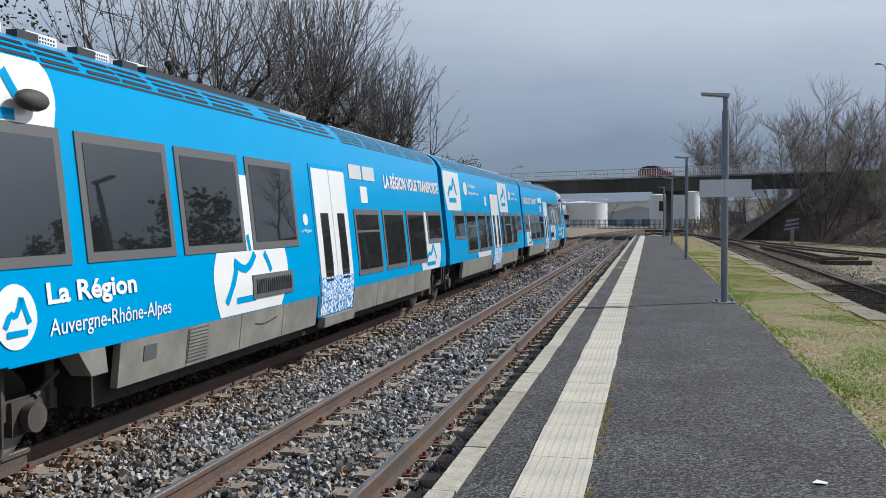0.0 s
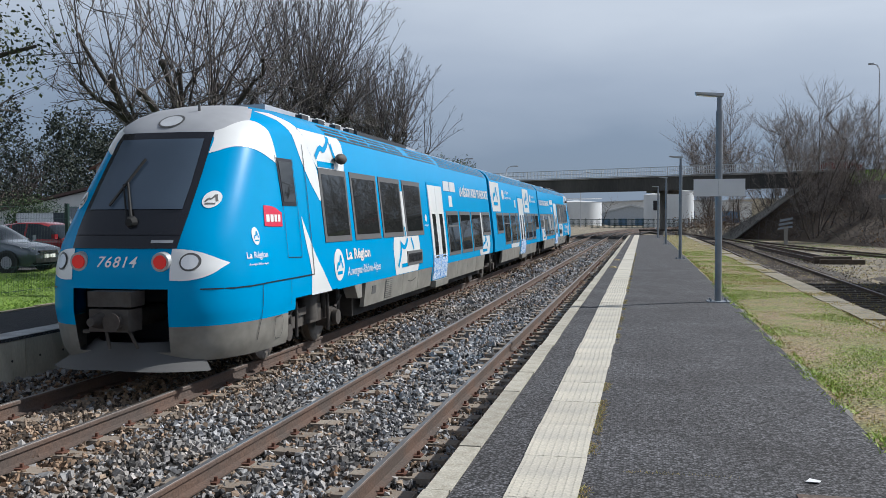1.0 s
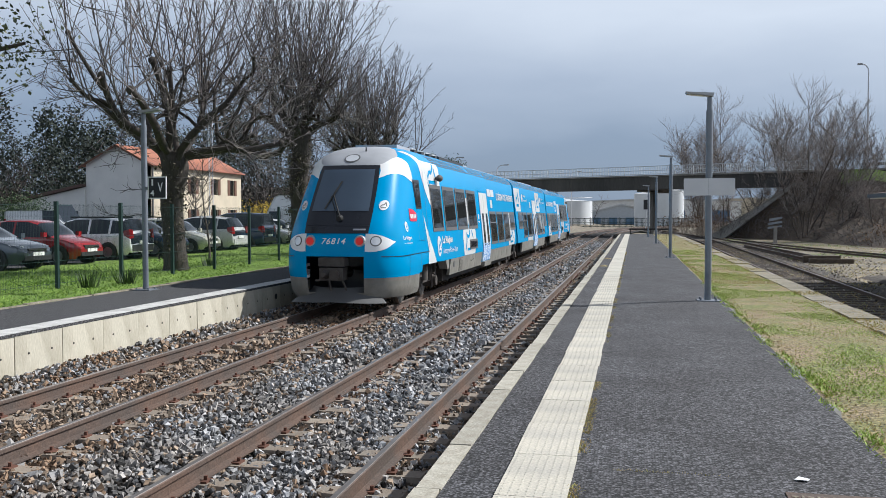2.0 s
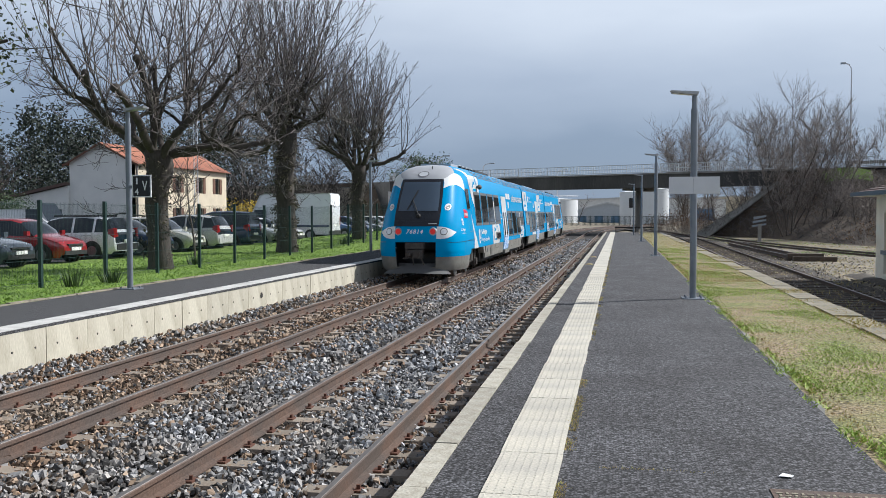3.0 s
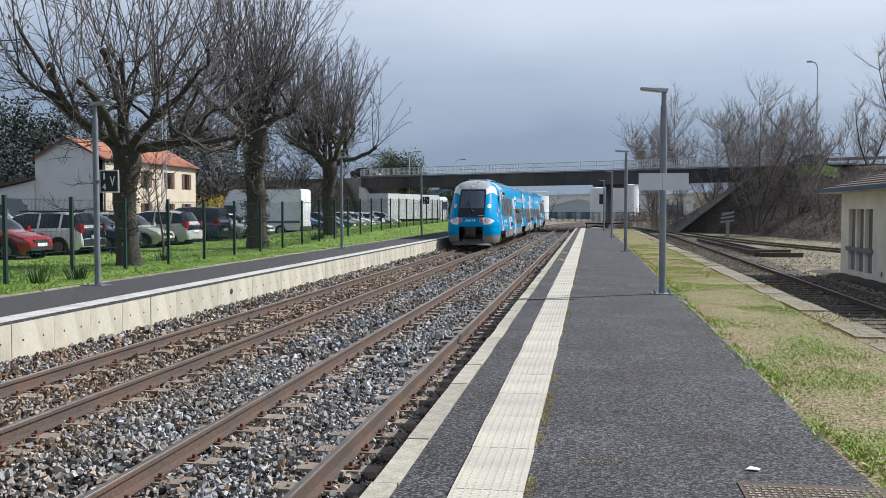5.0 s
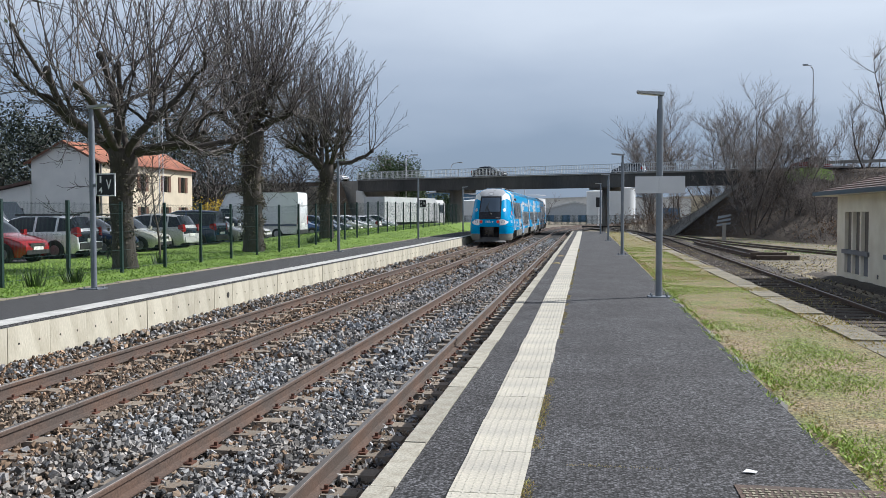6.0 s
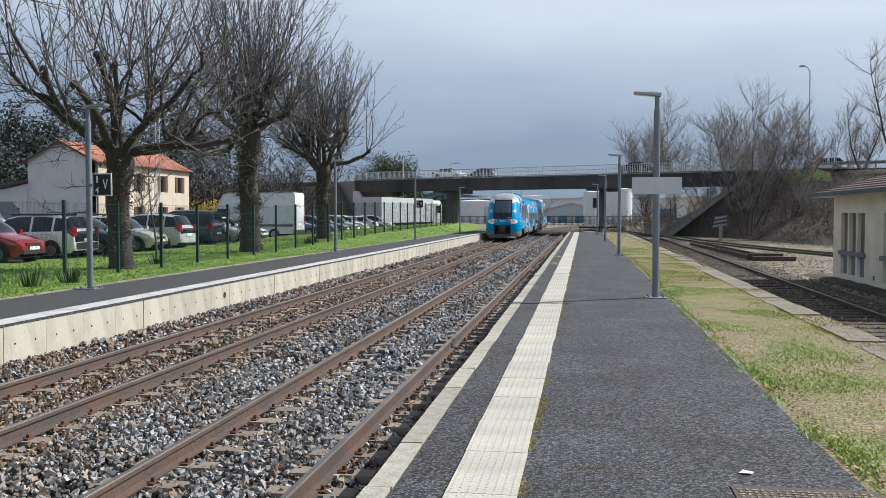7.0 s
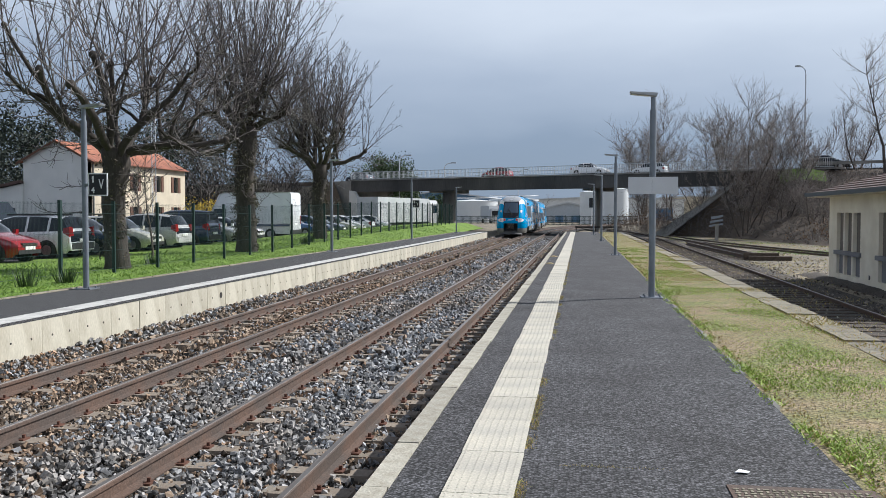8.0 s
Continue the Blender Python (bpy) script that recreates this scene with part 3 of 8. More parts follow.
class Skin:
    """Lays shapes on the train's skin. way +1: s runs from the tail; -1: from the head."""

    def __init__(self, way=1, start=0.0, nose=True):
        self.way, self.start, self.nose = way, start, nose

    def y(self, s):
        return self.start + self.way * s

    def side(self, s, h, off=0.0, sign=1):
        w = nose_w(s, h) if self.nose and s < 4.0 else half(h)
        return (sign * (w + off), self.y(s), h)

    def front(self, x, h, off=0.0):
        return (x, self.y(nose_s(x, h) - off), h)

    def band(self, mb, a, b, on="side", off=0.006, nu=5, nv=18, sign=1, mi=0, soft=2):
        a, b = resample(smooth_poly(a, soft), nv), resample(smooth_poly(b, soft), nv)
        rows = []
        for p, q in zip(a, b):
            row = []
            for i in range(nu + 1):
                k = i / nu
                u, h = p[0] * (1 - k) + q[0] * k, p[1] * (1 - k) + q[1] * k
                row.append(self.side(u, h, off, sign) if on == "side" else self.front(sign * u, h, off))
            rows.append(row)
        return mb.grid(rows, mi)

    def panel(self, mb, s0, s1, h0, h1, out, sign=1, mi=0, inner=-0.02):
        """A plate that follows the leaning side, from inner to out of the skin."""
        n = 4
        ring = []
        for i in range(n + 1):
            h = h0 + (h1 - h0) * i / n
            ring.append([self.side(s0, h, inner, sign), self.side(s0, h, out, sign), self.side(s1, h, out, sign), self.side(s1, h, inner, sign)])
        mb.grid(ring, mi, closed=True)
        o = len(mb.v) - 4 * (n + 1)
        mb.add([mb.v[o + k] for k in range(4)], [(3, 2, 1, 0)], mi)
        o2 = o + 4 * n
        return mb.add([mb.v[o2 + k] for k in range(4)], [(0, 1, 2, 3)], mi)

    def disc(self, mb, s, h, rs, rh, on="side", off=0.008, sign=1, n=28, mi=0):
        pts = [(s, h)] + [(s + rs * math.cos(2 * math.pi * i / n), h + rh * math.sin(2 * math.pi * i / n)) for i in range(n)]
        f = self.side if on == "side" else (lambda u, hh, o, sg: self.front(sg * u, hh, o))
        return mb.add([f(u, hh, off, sign) for u, hh in pts], [(0, 1 + i, 1 + (i + 1) % n) for i in range(n)], mi)

    def stroke(self, mb, pts, width, on="side", off=0.012, sign=1, mi=0):
        """A painted line of one width through (s, h) points."""
        pts = smooth_poly(pts, 1)
        a, b = [], []
        for i, p in enumerate(pts):
            q0, q1 = Vector(pts[max(i - 1, 0)]), Vector(pts[min(i + 1, len(pts) - 1)])
            d = (q1 - q0).normalized()
            a.append((p[0] - d.y * width / 2, p[1] + d.x * width / 2))
            b.append((p[0] + d.y * width / 2, p[1] - d.x * width / 2))
        f = self.side if on == "side" else (lambda u, hh, o, sg: self.front(sg * u, hh, o))
        return mb.grid([[f(*p, off, sign), f(*q, off, sign)] for p, q in zip(a, b)], mi)

    def mountain(self, mb, s, h, w, ht, on="side", off=0.013, sign=1, flip=1, mi=0, weight=0.1):
        """The emblem: a slope, a wave and a level line."""
        P = lambda u, v: (s + flip * u * w, h + v * ht)
        k = weight * min(w, ht) * 1.6
        self.stroke(mb, [P(-0.42, -0.22), P(-0.2, 0.1), P(-0.05, 0.0), P(0.1, 0.18), P(0.22, 0.42)], k, on, off, sign, mi)
        self.stroke(mb, [P(0.22, 0.42), P(0.32, 0.1), P(0.44, -0.18)], k, on, off, sign, mi)
        self.stroke(mb, [P(-0.36, -0.38), P(0.36, -0.38)], k, on, off, sign, mi)


def text_mesh(body, spacing=1.0, shear=0.0, bold=0.012):
    cu = bpy.data.curves.new("writing", "FONT")
    cu.body, cu.size, cu.space_character, cu.shear = body, 1.0, spacing, shear
    cu.resolution_u = 3
    cu.offset = bold
    ob = bpy.data.objects.new("writing", cu)
    scene.collection.objects.link(ob)
    dg = bpy.context.evaluated_depsgraph_get()
    me = bpy.data.meshes.new_from_object(ob.evaluated_get(dg))
    bpy.data.objects.remove(ob)
    vs = np.array([v.co[:2] for v in me.vertices])
    fs = [tuple(p.vertices) for p in me.polygons]
    lo, hi = vs.min(0), vs.max(0)
    return (vs - lo) / (hi - lo), fs


def write_on(mb, body, place, mi=0, **kw):
    """Lays words by place(u, v), which maps the unit square of the words onto the surface."""
    vs, fs = text_mesh(body, **kw)
    return mb.add([place(u, v) for u, v in vs], fs, mi)


M["door_pattern"] = mat("door_foot_pattern", (0.78, 0.80, 0.82), 0.4, vary=0.04, patch=20, color2=(0.0, 0.22, 0.60), threshold=(0.49, 0.51), fine=5)
M["roof_dark"] = mat("roof_radiator_dark", (0.035, 0.036, 0.04), 0.7, vary=0.2, fine=40, stretch=(1, 8, 1))

train = empty("train", "bright blue and white three-car diesel railcar leaving along the far track", "train")
FRONT = Skin(1, 0.0)


def car_windows(skin, body, both, wins, mid=None):
    for s0, s1, h0, h1 in wins:
        for sign in both:
            fr = MB()
            skin.panel(fr, s0, s1, h0, h1, 0.014, sign)
            w = part("window", fr, M["frame_grey"], body, "grey-framed tinted window")
            gl = MB()
            skin.panel(gl, s0 + 0.10, s1 - 0.10, h0 + 0.10, h1 - 0.10, 0.020, sign, inner=0.0)
            pane = part("pane", gl, M["glass_dark"], body)
            if mid:
                bar = MB()
                skin.panel(bar, s0 + 0.1, s1 - 0.1, h1 - 0.42, h1 - 0.38, 0.026, sign, inner=0.0)
                if s1 - s0 > 1.4 and s0 < 13:
                    part("window_bar", bar, M["frame_grey"], body)


def car_door(skin, body, s0, s1, both=(1, -1)):
    for sign in both:
        m = (s0 + s1) / 2
        jamb = MB()
        skin.panel(jamb, s0 - 0.05, s1 + 0.05, 0.60, 3.02, 0.010, sign)
        part("door_frame", jamb, M["blue"], body)
        for a, b, inner in ((s0, m - 0.012, 1), (m + 0.012, s1, -1)):
            leaf = MB()
            skin.panel(leaf, a, b, 0.62, 2.95, 0.026, sign)
            part("door_leaf", leaf, M["train_white"], body, "white sliding door leaf")
            foot = MB()
            skin.panel(foot, a + 0.004, b - 0.004, 0.625, 1.22, 0.031, sign, inner=0.0)
            part("door_foot", foot, M["door_pattern"], body, "blue and white patterned door foot")
            gl = MB()
            c = (a + b) / 2
            skin.panel(gl, c - 0.17, c + 0.17, 1.15, 2.24, 0.033, sign, inner=0.0)
            part("door_window", gl, M["glass_dark"], body)
        st = MB()
        skin.panel(st, s0 + 0.05, s1 - 0.05, 0.44, 0.60, 0.10, sign)
        part("door_step", st, M["train_grey"], body)


def louvres(skin, body, s0, s1, h0, h1, rows):
    n = max(1, round((s1 - s0) / 1.3))
    d = (s1 - s0) / n
    for k in range(n):
        a, b = s0 + k * d + 0.04, s0 + (k + 1) * d - 0.04
        for sign in (1, -1):
            mb = MB()
            for j in range(2):
                u0, u1 = a + (b - a) * j / 2 + 0.03, a + (b - a) * (j + 1) / 2 - 0.03
                for r in range(rows):
                    v0 = h0 + (h1 - h0) * (r + 0.2) / rows
                    v1 = h0 + (h1 - h0) * (r + 0.72) / rows
                    skin.band(mb, [(u0, v0), (u0, v1)], [(u1, v0), (u1, v1)], off=0.008, nu=1, nv=2, sign=sign, soft=0)
            part("roof_louvre", mb, M["black"], body, "dark slots of a roof grille", fix=False)


def roof_section(mb, skin, s0, s1, step=1.2):
    hs = [0.95, 1.3, 1.8, 2.6, 3.45, 3.54, 3.62, 3.70, 3.75, 3.80, 3.85, 3.88, 3.90, 3.915]
    ring = [(half(h), h) for h in hs] + [(0.0, 3.92)] + [(-half(h), h) for h in reversed(hs)]
    n = max(2, int((s1 - s0) / step))
    rows = [[(x, skin.y(s0 + (s1 - s0) * i / n), h) for x, h in ring] for i in range(n + 1)]
    mb.grid(rows, 0)
    for end in (rows[0], rows[-1]):
        mb.add(end, [tuple(range(len(end)))], 0)


def skirts(skin, body, s0, s1, lift=0.50):
    for sign in (1, -1):
        n = max(1, round((s1 - s0) / 1.45))
        d = (s1 - s0) / n
        for k in range(n):
            mb = MB()
            skin.panel(mb, s0 + k * d + 0.008, s0 + (k + 1) * d - 0.008, lift, 0.948, 0.0, sign, inner=-0.08)
            part("skirt_panel", mb, M["train_grey"], body, "grey lower side panel")


def bogie(y):
    f = MB()
    for sgn in (1, -1):
        f.box(sgn * 1.05 - 0.08, sgn * 1.05 + 0.08, y - 1.55, y + 1.55, 0.42, 0.60)
        for dy in (-1.1, 1.1):
            f.box(sgn * 1.05 - 0.12, sgn * 1.05 + 0.12, y + dy - 0.20, y + dy + 0.20, 0.28, 0.58)
            f.cyl((sgn * 1.19, y + dy, 0.42), (sgn * 1.27, y + dy, 0.42), 0.13, n=14)
            f.cyl((sgn * 1.13, y + dy - 0.34, 0.45), (sgn * 1.13, y + dy - 0.34, 0.88), 0.07, n=10)
            f.cyl((sgn * 1.13, y + dy + 0.34, 0.45), (sgn * 1.13, y + dy + 0.34, 0.88), 0.045, n=8)
            f.cyl((sgn * 1.16, y + dy + 0.10, 0.58), (sgn * 1.16, y + dy + 0.42, 0.76), 0.03, n=8)
        f.cyl((sgn * 1.12, y, 0.5), (sgn * 1.12, y, 0.92), 0.17, n=14)
        f.box(sgn * 1.1 - 0.07, sgn * 1.1 + 0.07, y - 0.5, y + 0.5, 0.6, 0.72)
        f.cyl((sgn * 1.22, y - 0.7, 0.30), (sgn * 1.22, y - 0.7, 0.85), 0.025, n=6)
        f.cyl((sgn * 1.22, y + 0.7, 0.24), (sgn * 1.22, y + 0.7, 0.85), 0.025, n=6)
    f.box(-1.0, 1.0, y - 0.3, y + 0.3, 0.40, 0.62)
    b = part("bogie", f, M["steel_dark"], train, "dark dusty bogie frame with springs and dampers", smooth=True)
    for dy in (-1.1, 1.1):
        for sgn in (1, -1):
            w = MB()
            prof = ((0.09, 0.0), (0.09, 0.05), (0.30, 0.04), (0.36, 0.0), (0.42, 0.0), (0.42, 0.10), (0.45, 0.11), (0.45, 0.135), (0.09, 0.135))
            rows = [[(sgn * (0.855 - u), y + dy + r * math.cos(a), 0.42 + r * math.sin(a)) for r, u in prof] for a in [2 * math.pi * i / 24 for i in range(25)]]
            w.grid(rows)
            part("wheel", w, M["tread"], b, "steel wheel", smooth=True)
        part("axle", MB().cyl((-0.8, y + dy, 0.42), (0.8, y + dy, 0.42), 0.08), M["steel_dark"], b)


def end_car(way, start, right):
    """An end car with its nose. right: the side on which the words stand."""
    skin = Skin(way, start)
    mb = MB()
    hs = [0.32, 0.45, 0.60, 0.78, 0.80, 0.92, 0.97, 1.1, 1.26, 1.38, 1.5, 1.65, 1.8, 1.95, 2.1, 2.3, 2.5, 2.7, 2.9, 3.1, 3.2, 3.27, 3.36, 3.45, 3.54, 3.62, 3.70, 3.75, 3.80, 3.85, 3.88, 3.91]
    th = [math.pi / 2 * (i / 22) for i in range(23)]
    ring_rows = []
    for h in hs:
        L, W, t0 = nose_len(h), half(h), nose_tip(h)
        pr = []
        for a in th:
            x = W * math.sin(a) ** (2 / NOSE_N)
            s = t0 + L * (1 - math.cos(a) ** (2 / NOSE_N))
            pr.append((x, s))
        sl = t0 + L
        for k in range(1, 9):
            pr.append((W, sl + (4.0 - sl) * k / 8 if sl < 4.0 else 4.0 + 0.001 * k))
        ring_rows.append([(-x, s) for x, s in reversed(pr)] + pr[1:])
    m = len(ring_rows[0])
    V = [(x, skin.y(s), h) for h, row in zip(hs, ring_rows) for x, s in row]
    F, MI = [], []
    for i in range(len(hs) - 1):
        hm = (hs[i] + hs[i + 1]) / 2
        for j in range(m - 1):
            x = (ring_rows[i][j][0] + ring_rows[i][j + 1][0] + ring_rows[i + 1][j][0]) / 3
            s = (ring_rows[i][j][1] + ring_rows[i][j + 1][1] + ring_rows[i + 1][j][1]) / 3
            if abs(x) < 0.66 and 0.40 < hm < 1.30 and s < 1.0:
                continue
            if hm < 0.95 and s > 2.05 - (0.95 - hm) * 0.35:
                continue
            F.append((i * m + j, i * m + j + 1, (i + 1) * m + j + 1, (i + 1) * m + j))
            MI.append(1 if hm < 0.79 else (2 if hm > 3.27 and abs(x) < 0.80 * half(hm) and s < 2.7 else 0))
    mb.v, mb.f, mb.mi = V, F, MI
    roof_section(mb, skin, 4.0, 19.75)
    body = part("end_car_body", mb, [M["blue"], M["train_grey"], M["roof_grey"]], train, "rounded bright blue end car body with white swooshes", smooth=True)
    # coupler pocket, coupler, plough
    pk = MB()
    pk.box(-0.70, 0.70, min(skin.y(0.25), skin.y(1.4)), max(skin.y(0.25), skin.y(1.4)), 0.42, 1.32)
    pk.f = [f for k, f in enumerate(pk.f) if k != (2 if way > 0 else 4)]
    pk.mi = pk.mi[:len(pk.f)]
    part("coupler_pocket", pk, M["black"], body, fix=False)
    cp = MB()
    y0, y1 = sorted((skin.y(-0.32), skin.y(0.0)))
    cp.box(-0.27, 0.27, y0, y1, 0.74, 1.02)
    cp.box(-0.30, 0.30, y0 + 0.02, y1 + 0.02, 1.05, 1.24)
    cp.cyl((0.10, skin.y(-0.42), 0.87), (0.10, skin.y(-0.30), 0.87), 0.12, 0.10, n=16)
    cp.cyl((-0.12, skin.y(-0.30), 0.88), (-0.12, skin.y(-0.52), 0.88), 0.11, 0.05, n=16)
    cp.cyl((0, skin.y(0.0), 0.86), (0, skin.y(0.9), 0.86), 0.13, n=12)
    cp.cyl((0.22, skin.y(-0.25), 0.78), (0.30, skin.y(-0.15), 0.52), 0.022, n=8)
    cp.cyl((-0.05, skin.y(-0.28), 0.74), (0.0, skin.y(-0.3), 0.52), 0.022, n=8)
    cp.box(-0.36, -0.27, y0, y1, 0.72, 0.76)
    part("coupler", cp, M["steel_dark"], body, "grey-brown automatic coupler", smooth=True)
    pl = MB()
    top = [(-0.74 + 1.48 * i / 14) for i in range(15)]
    rows = []
    for k in range(5):
        v = k / 4
        w, h, dy = 0.70 + 0.42 * v, 0.56 - 0.34 * v, -0.34 * v ** 1.2
        rows.append([(w * (-1 + 2 * i / 14), skin.y(-0.02 + dy + 0.50 * abs(-1 + 2 * i / 14) ** 2.4), h + 0.05 * (1 - abs(-1 + 2 * i / 14)) * v) for i in range(15)])
    pl.grid(rows)
    pl.grid([[(x, y + way * 0.05, z) for x, y, z in r] for r in rows])
    part("snow_plough", pl, M["frame_grey"], body, "dark grey curved plough", smooth=True)
    # windscreen and black mask
    for sgn in (1,):
        k = MB()
        skin.band(k, [(-0.74, 1.77), (-0.755, 2.0), (-0.76, 2.25), (-0.74, 2.9), (-0.70, 3.34)], [(0.74, 1.77), (0.755, 2.0), (0.76, 2.25), (0.74, 2.9), (0.70, 3.34)], "front", 0.010, 24, 24, soft=1)
        part("windscreen_mask", k, M["nose_black"], body, "black mask round the windscreen", smooth="all")
        g = MB()
        skin.band(g, [(-0.67, 2.27), (-0.665, 2.6), (-0.62, 3.24)], [(0.67, 2.27), (0.665, 2.6), (0.62, 3.24)], "front", 0.022, 24, 20, soft=0)
        part("windscreen", g, M["screen"], body, "sloping tinted windscreen", smooth="all")
        lip = MB()
        skin.band(lip, [(-0.74, 1.935), (-0.74, 1.95)], [(0.74, 1.935), (0.74, 1.95)], "front", 0.016, 24, 2, soft=0)
        part("mask_joint", lip, M["black"], body)
        bar = MB()
        skin.band(bar, [(0.40, 1.84), (0.40, 1.875)], [(0.68, 1.84), (0.68, 1.875)], "front", 0.016, 8, 2, soft=0)
        part("maker_plate", bar, M["roof_grey"], body, "small pale plate bar")
        wp = MB()
        def at(x, h, o=0.06):
            return Vector(skin.front(x, h, o))
        wp.cyl(at(0.06, 2.12), at(-0.20, 2.62), 0.022, 0.016, n=8)
        wp.cyl(at(0.00, 2.12), at(-0.26, 2.60), 0.012, n=6)
        wp.cyl(at(-0.34, 2.32), at(-0.08, 2.95), 0.018, n=6)
        wp.cyl(at(0.05, 2.10, 0.02), at(0.05, 2.10, 0.09), 0.09, 0.05, n=12)
        part("wiper", wp, M["rubber"], body)
        hl = MB()
        skin.disc(hl, -0.02, 3.52, 0.16, 0.085, "front", 0.02, n=24)
        part("top_headlight", hl, M["lens"], body, "oval roof headlight")
        rg = MB()
        skin.disc(rg, -0.02, 3.52, 0.19, 0.105, "front", 0.012, n=24)
        part("headlight_ring", rg, M["frame_grey"], body)
        num = MB()
        write_on(num, "76814", lambda u, v: skin.front((-0.30 + 0.56 * u) * (1 if way > 0 else -1), 1.53 + 0.14 * v, 0.012), shear=0.25, spacing=1.15)
        if way > 0:
            part("running_number", num, M["train_white"], body, "white running number 76814", fix=False)
    for sgn in (1, -1):
        wh = MB()
        skin.band(wh, [(0.69, 1.765), (0.85, 1.76), (1.05, 1.71), (1.26, 1.58)], [(0.69, 1.37), (0.9, 1.36), (1.12, 1.42), (1.26, 1.57)], "front", 0.008, 8, 20, sign=sgn)
        part("headlight_panel", wh, M["train_white"], body, "white headlight panel", smooth="all")
        ring = MB()
        skin.disc(ring, 0.91, 1.60, 0.115, 0.115, "front", 0.016, sgn)
        part("headlight_ring", ring, M["frame_grey"], body)
        ln = MB()
        skin.disc(ln, 0.91, 1.60, 0.092, 0.092, "front", 0.030, sgn)
        part("headlight", ln, M["lens"], body, "round clear headlight")
        c = Vector(skin.front(sgn * 0.575, 1.60, 0.0))
        rim = MB().cyl(c + Vector((0, way * 0.05, 0)), c - Vector((0, way * 0.035, 0)), 0.135, 0.12, n=22)
        part("lamp_bezel", rim, M["lamp_head"], body, smooth=True)
        red = MB().cyl(c - Vector((0, way * 0.03, 0)), c - Vector((0, way * 0.05, 0)), 0.092, 0.085, n=20)
        part("tail_light", red, M["red_lamp"] if way > 0 else M["lens"], body, "round red tail light", smooth=True)
        # cheek emblem and white sweep above it
        em = MB()
        skin.disc(em, 0.95, 2.40, 0.095, 0.115, "front", 0.010, sgn)
        part("emblem_disc", em, M["train_white"], body)
        g = MB()
        skin.mountain(g, 0.95, 2.40, 0.14, 0.15, "front", 0.016, sgn, 1 if sgn > 0 else -1)
        part("emblem", g, M["frame_grey"], body, fix=False)
        arc = MB()
        skin.band(arc, [(1.20, 3.36), (1.5, 3.5), (1.82, 3.58), (1.94, 3.42), (1.97, 3.2), (1.98, 3.0)], [(0.94, 3.03), (1.2, 3.15), (1.45, 3.14), (1.65, 3.07), (1.8, 3.0), (1.98, 2.93)], off=0.007, nu=10, nv=26, sign=sgn)
        part("white_sweep", arc, M["train_white"], body, smooth="all")
        leaf = MB()
        skin.band(leaf, [(2.2, 3.74), (2.56, 3.52), (2.83, 3.09), (3.1, 2.76), (3.5, 2.43)], [(2.5, 3.74), (2.97, 3.58), (3.25, 3.2), (3.54, 2.95), (3.56, 2.43)], off=0.006, nu=6, nv=26, sign=sgn)
        skin.band(leaf, [(2.97, 3.555), (3.25, 3.2), (3.54, 2.96)], [(4.80, 3.545), (4.93, 3.25), (4.85, 2.96)], off=0.008, nu=8, nv=14, sign=sgn)
        skin.band(leaf, [(2.62, 2.17), (2.68, 1.83), (2.82, 1.4), (2.80, 0.955)], [(2.63, 2.17), (2.85, 1.85), (3.15, 1.45), (3.72, 0.955)], off=0.006, nu=5, nv=20, sign=sgn)
        part("white_swoosh", leaf, M["train_white"], body, smooth="all")
        gb = MB()
        skin.mountain(gb, 3.95, 3.26, 1.1, 0.60, off=0.014, sign=sgn, flip=1)
        part("roof_emblem", gb, M["blue"], body, fix=False)
        cw = MB()
        skin.panel(cw, 1.95, 2.47, 2.33, 3.03, 0.012, sgn)
        part("cab_window_frame", cw, M["black"], body)
        cg = MB()
        skin.panel(cg, 1.99, 2.43, 2.38, 2.98, 0.018, sgn, inner=0.0)
        part("cab_window", cg, M["glass_dark"], body)
        ln = MB()
        skin.stroke(ln, [(1.92, 3.06), (1.97, 2.3), (1.94, 1.58)], 0.012, off=0.012, sign=sgn)
        skin.stroke(ln, [(1.94, 1.58), (2.47, 1.56)], 0.012, off=0.012, sign=sgn)
        skin.stroke(ln, [(2.47, 1.56), (2.52, 2.3), (2.49, 3.06)], 0.012, off=0.012, sign=sgn)
        skin.stroke(ln, [(2.94, 3.55), (2.96, 2.4), (2.90, 1.28)], 0.02, off=0.013, sign=sgn)
        skin.stroke(ln, [(0.10, 1.255), (0.6, 1.245), (1.3, 1.27), (2.9, 1.275)], 0.018, off=0.012, sign=sgn)
        skin.stroke(ln, [(1.05, 1.26), (1.05, 0.9), (0.98, 0.5)], 0.012, off=0.012, sign=sgn)
        skin.stroke(ln, [(1.98, 1.27), (1.98, 0.9)], 0.012, off=0.012, sign=sgn)
        skin.stroke(ln, [(1.45, 0.76), (1.72, 0.78), (1.72, 0.46), (1.45, 0.45), (1.45, 0.76)], 0.009, off=0.012, sign=sgn)
        part("panel_joints", ln, M["black"], body, fix=False)
        mr = MB()
        a = Vector(skin.side(4.45, 3.16, 0.0, sgn))
        rows = []
        for i in range(9):
            t = math.pi * i / 8
            rows.append([(a.x + sgn * (0.12 + 0.085 * math.sin(t) * math.cos(2 * math.pi * j / 12)), a.y - way * 0.20 * math.cos(t) * 1.0, a.z + 0.095 * math.sin(t) * math.sin(2 * math.pi * j / 12)) for j in range(12)])
        mr.grid(rows, closed=True)
        mr.cyl(a, a + Vector((sgn * 0.1, 0, 0)), 0.035, n=8)
        part("camera_pod", mr, M["steel_dark"], body, "dark rounded side camera pod", smooth=True)
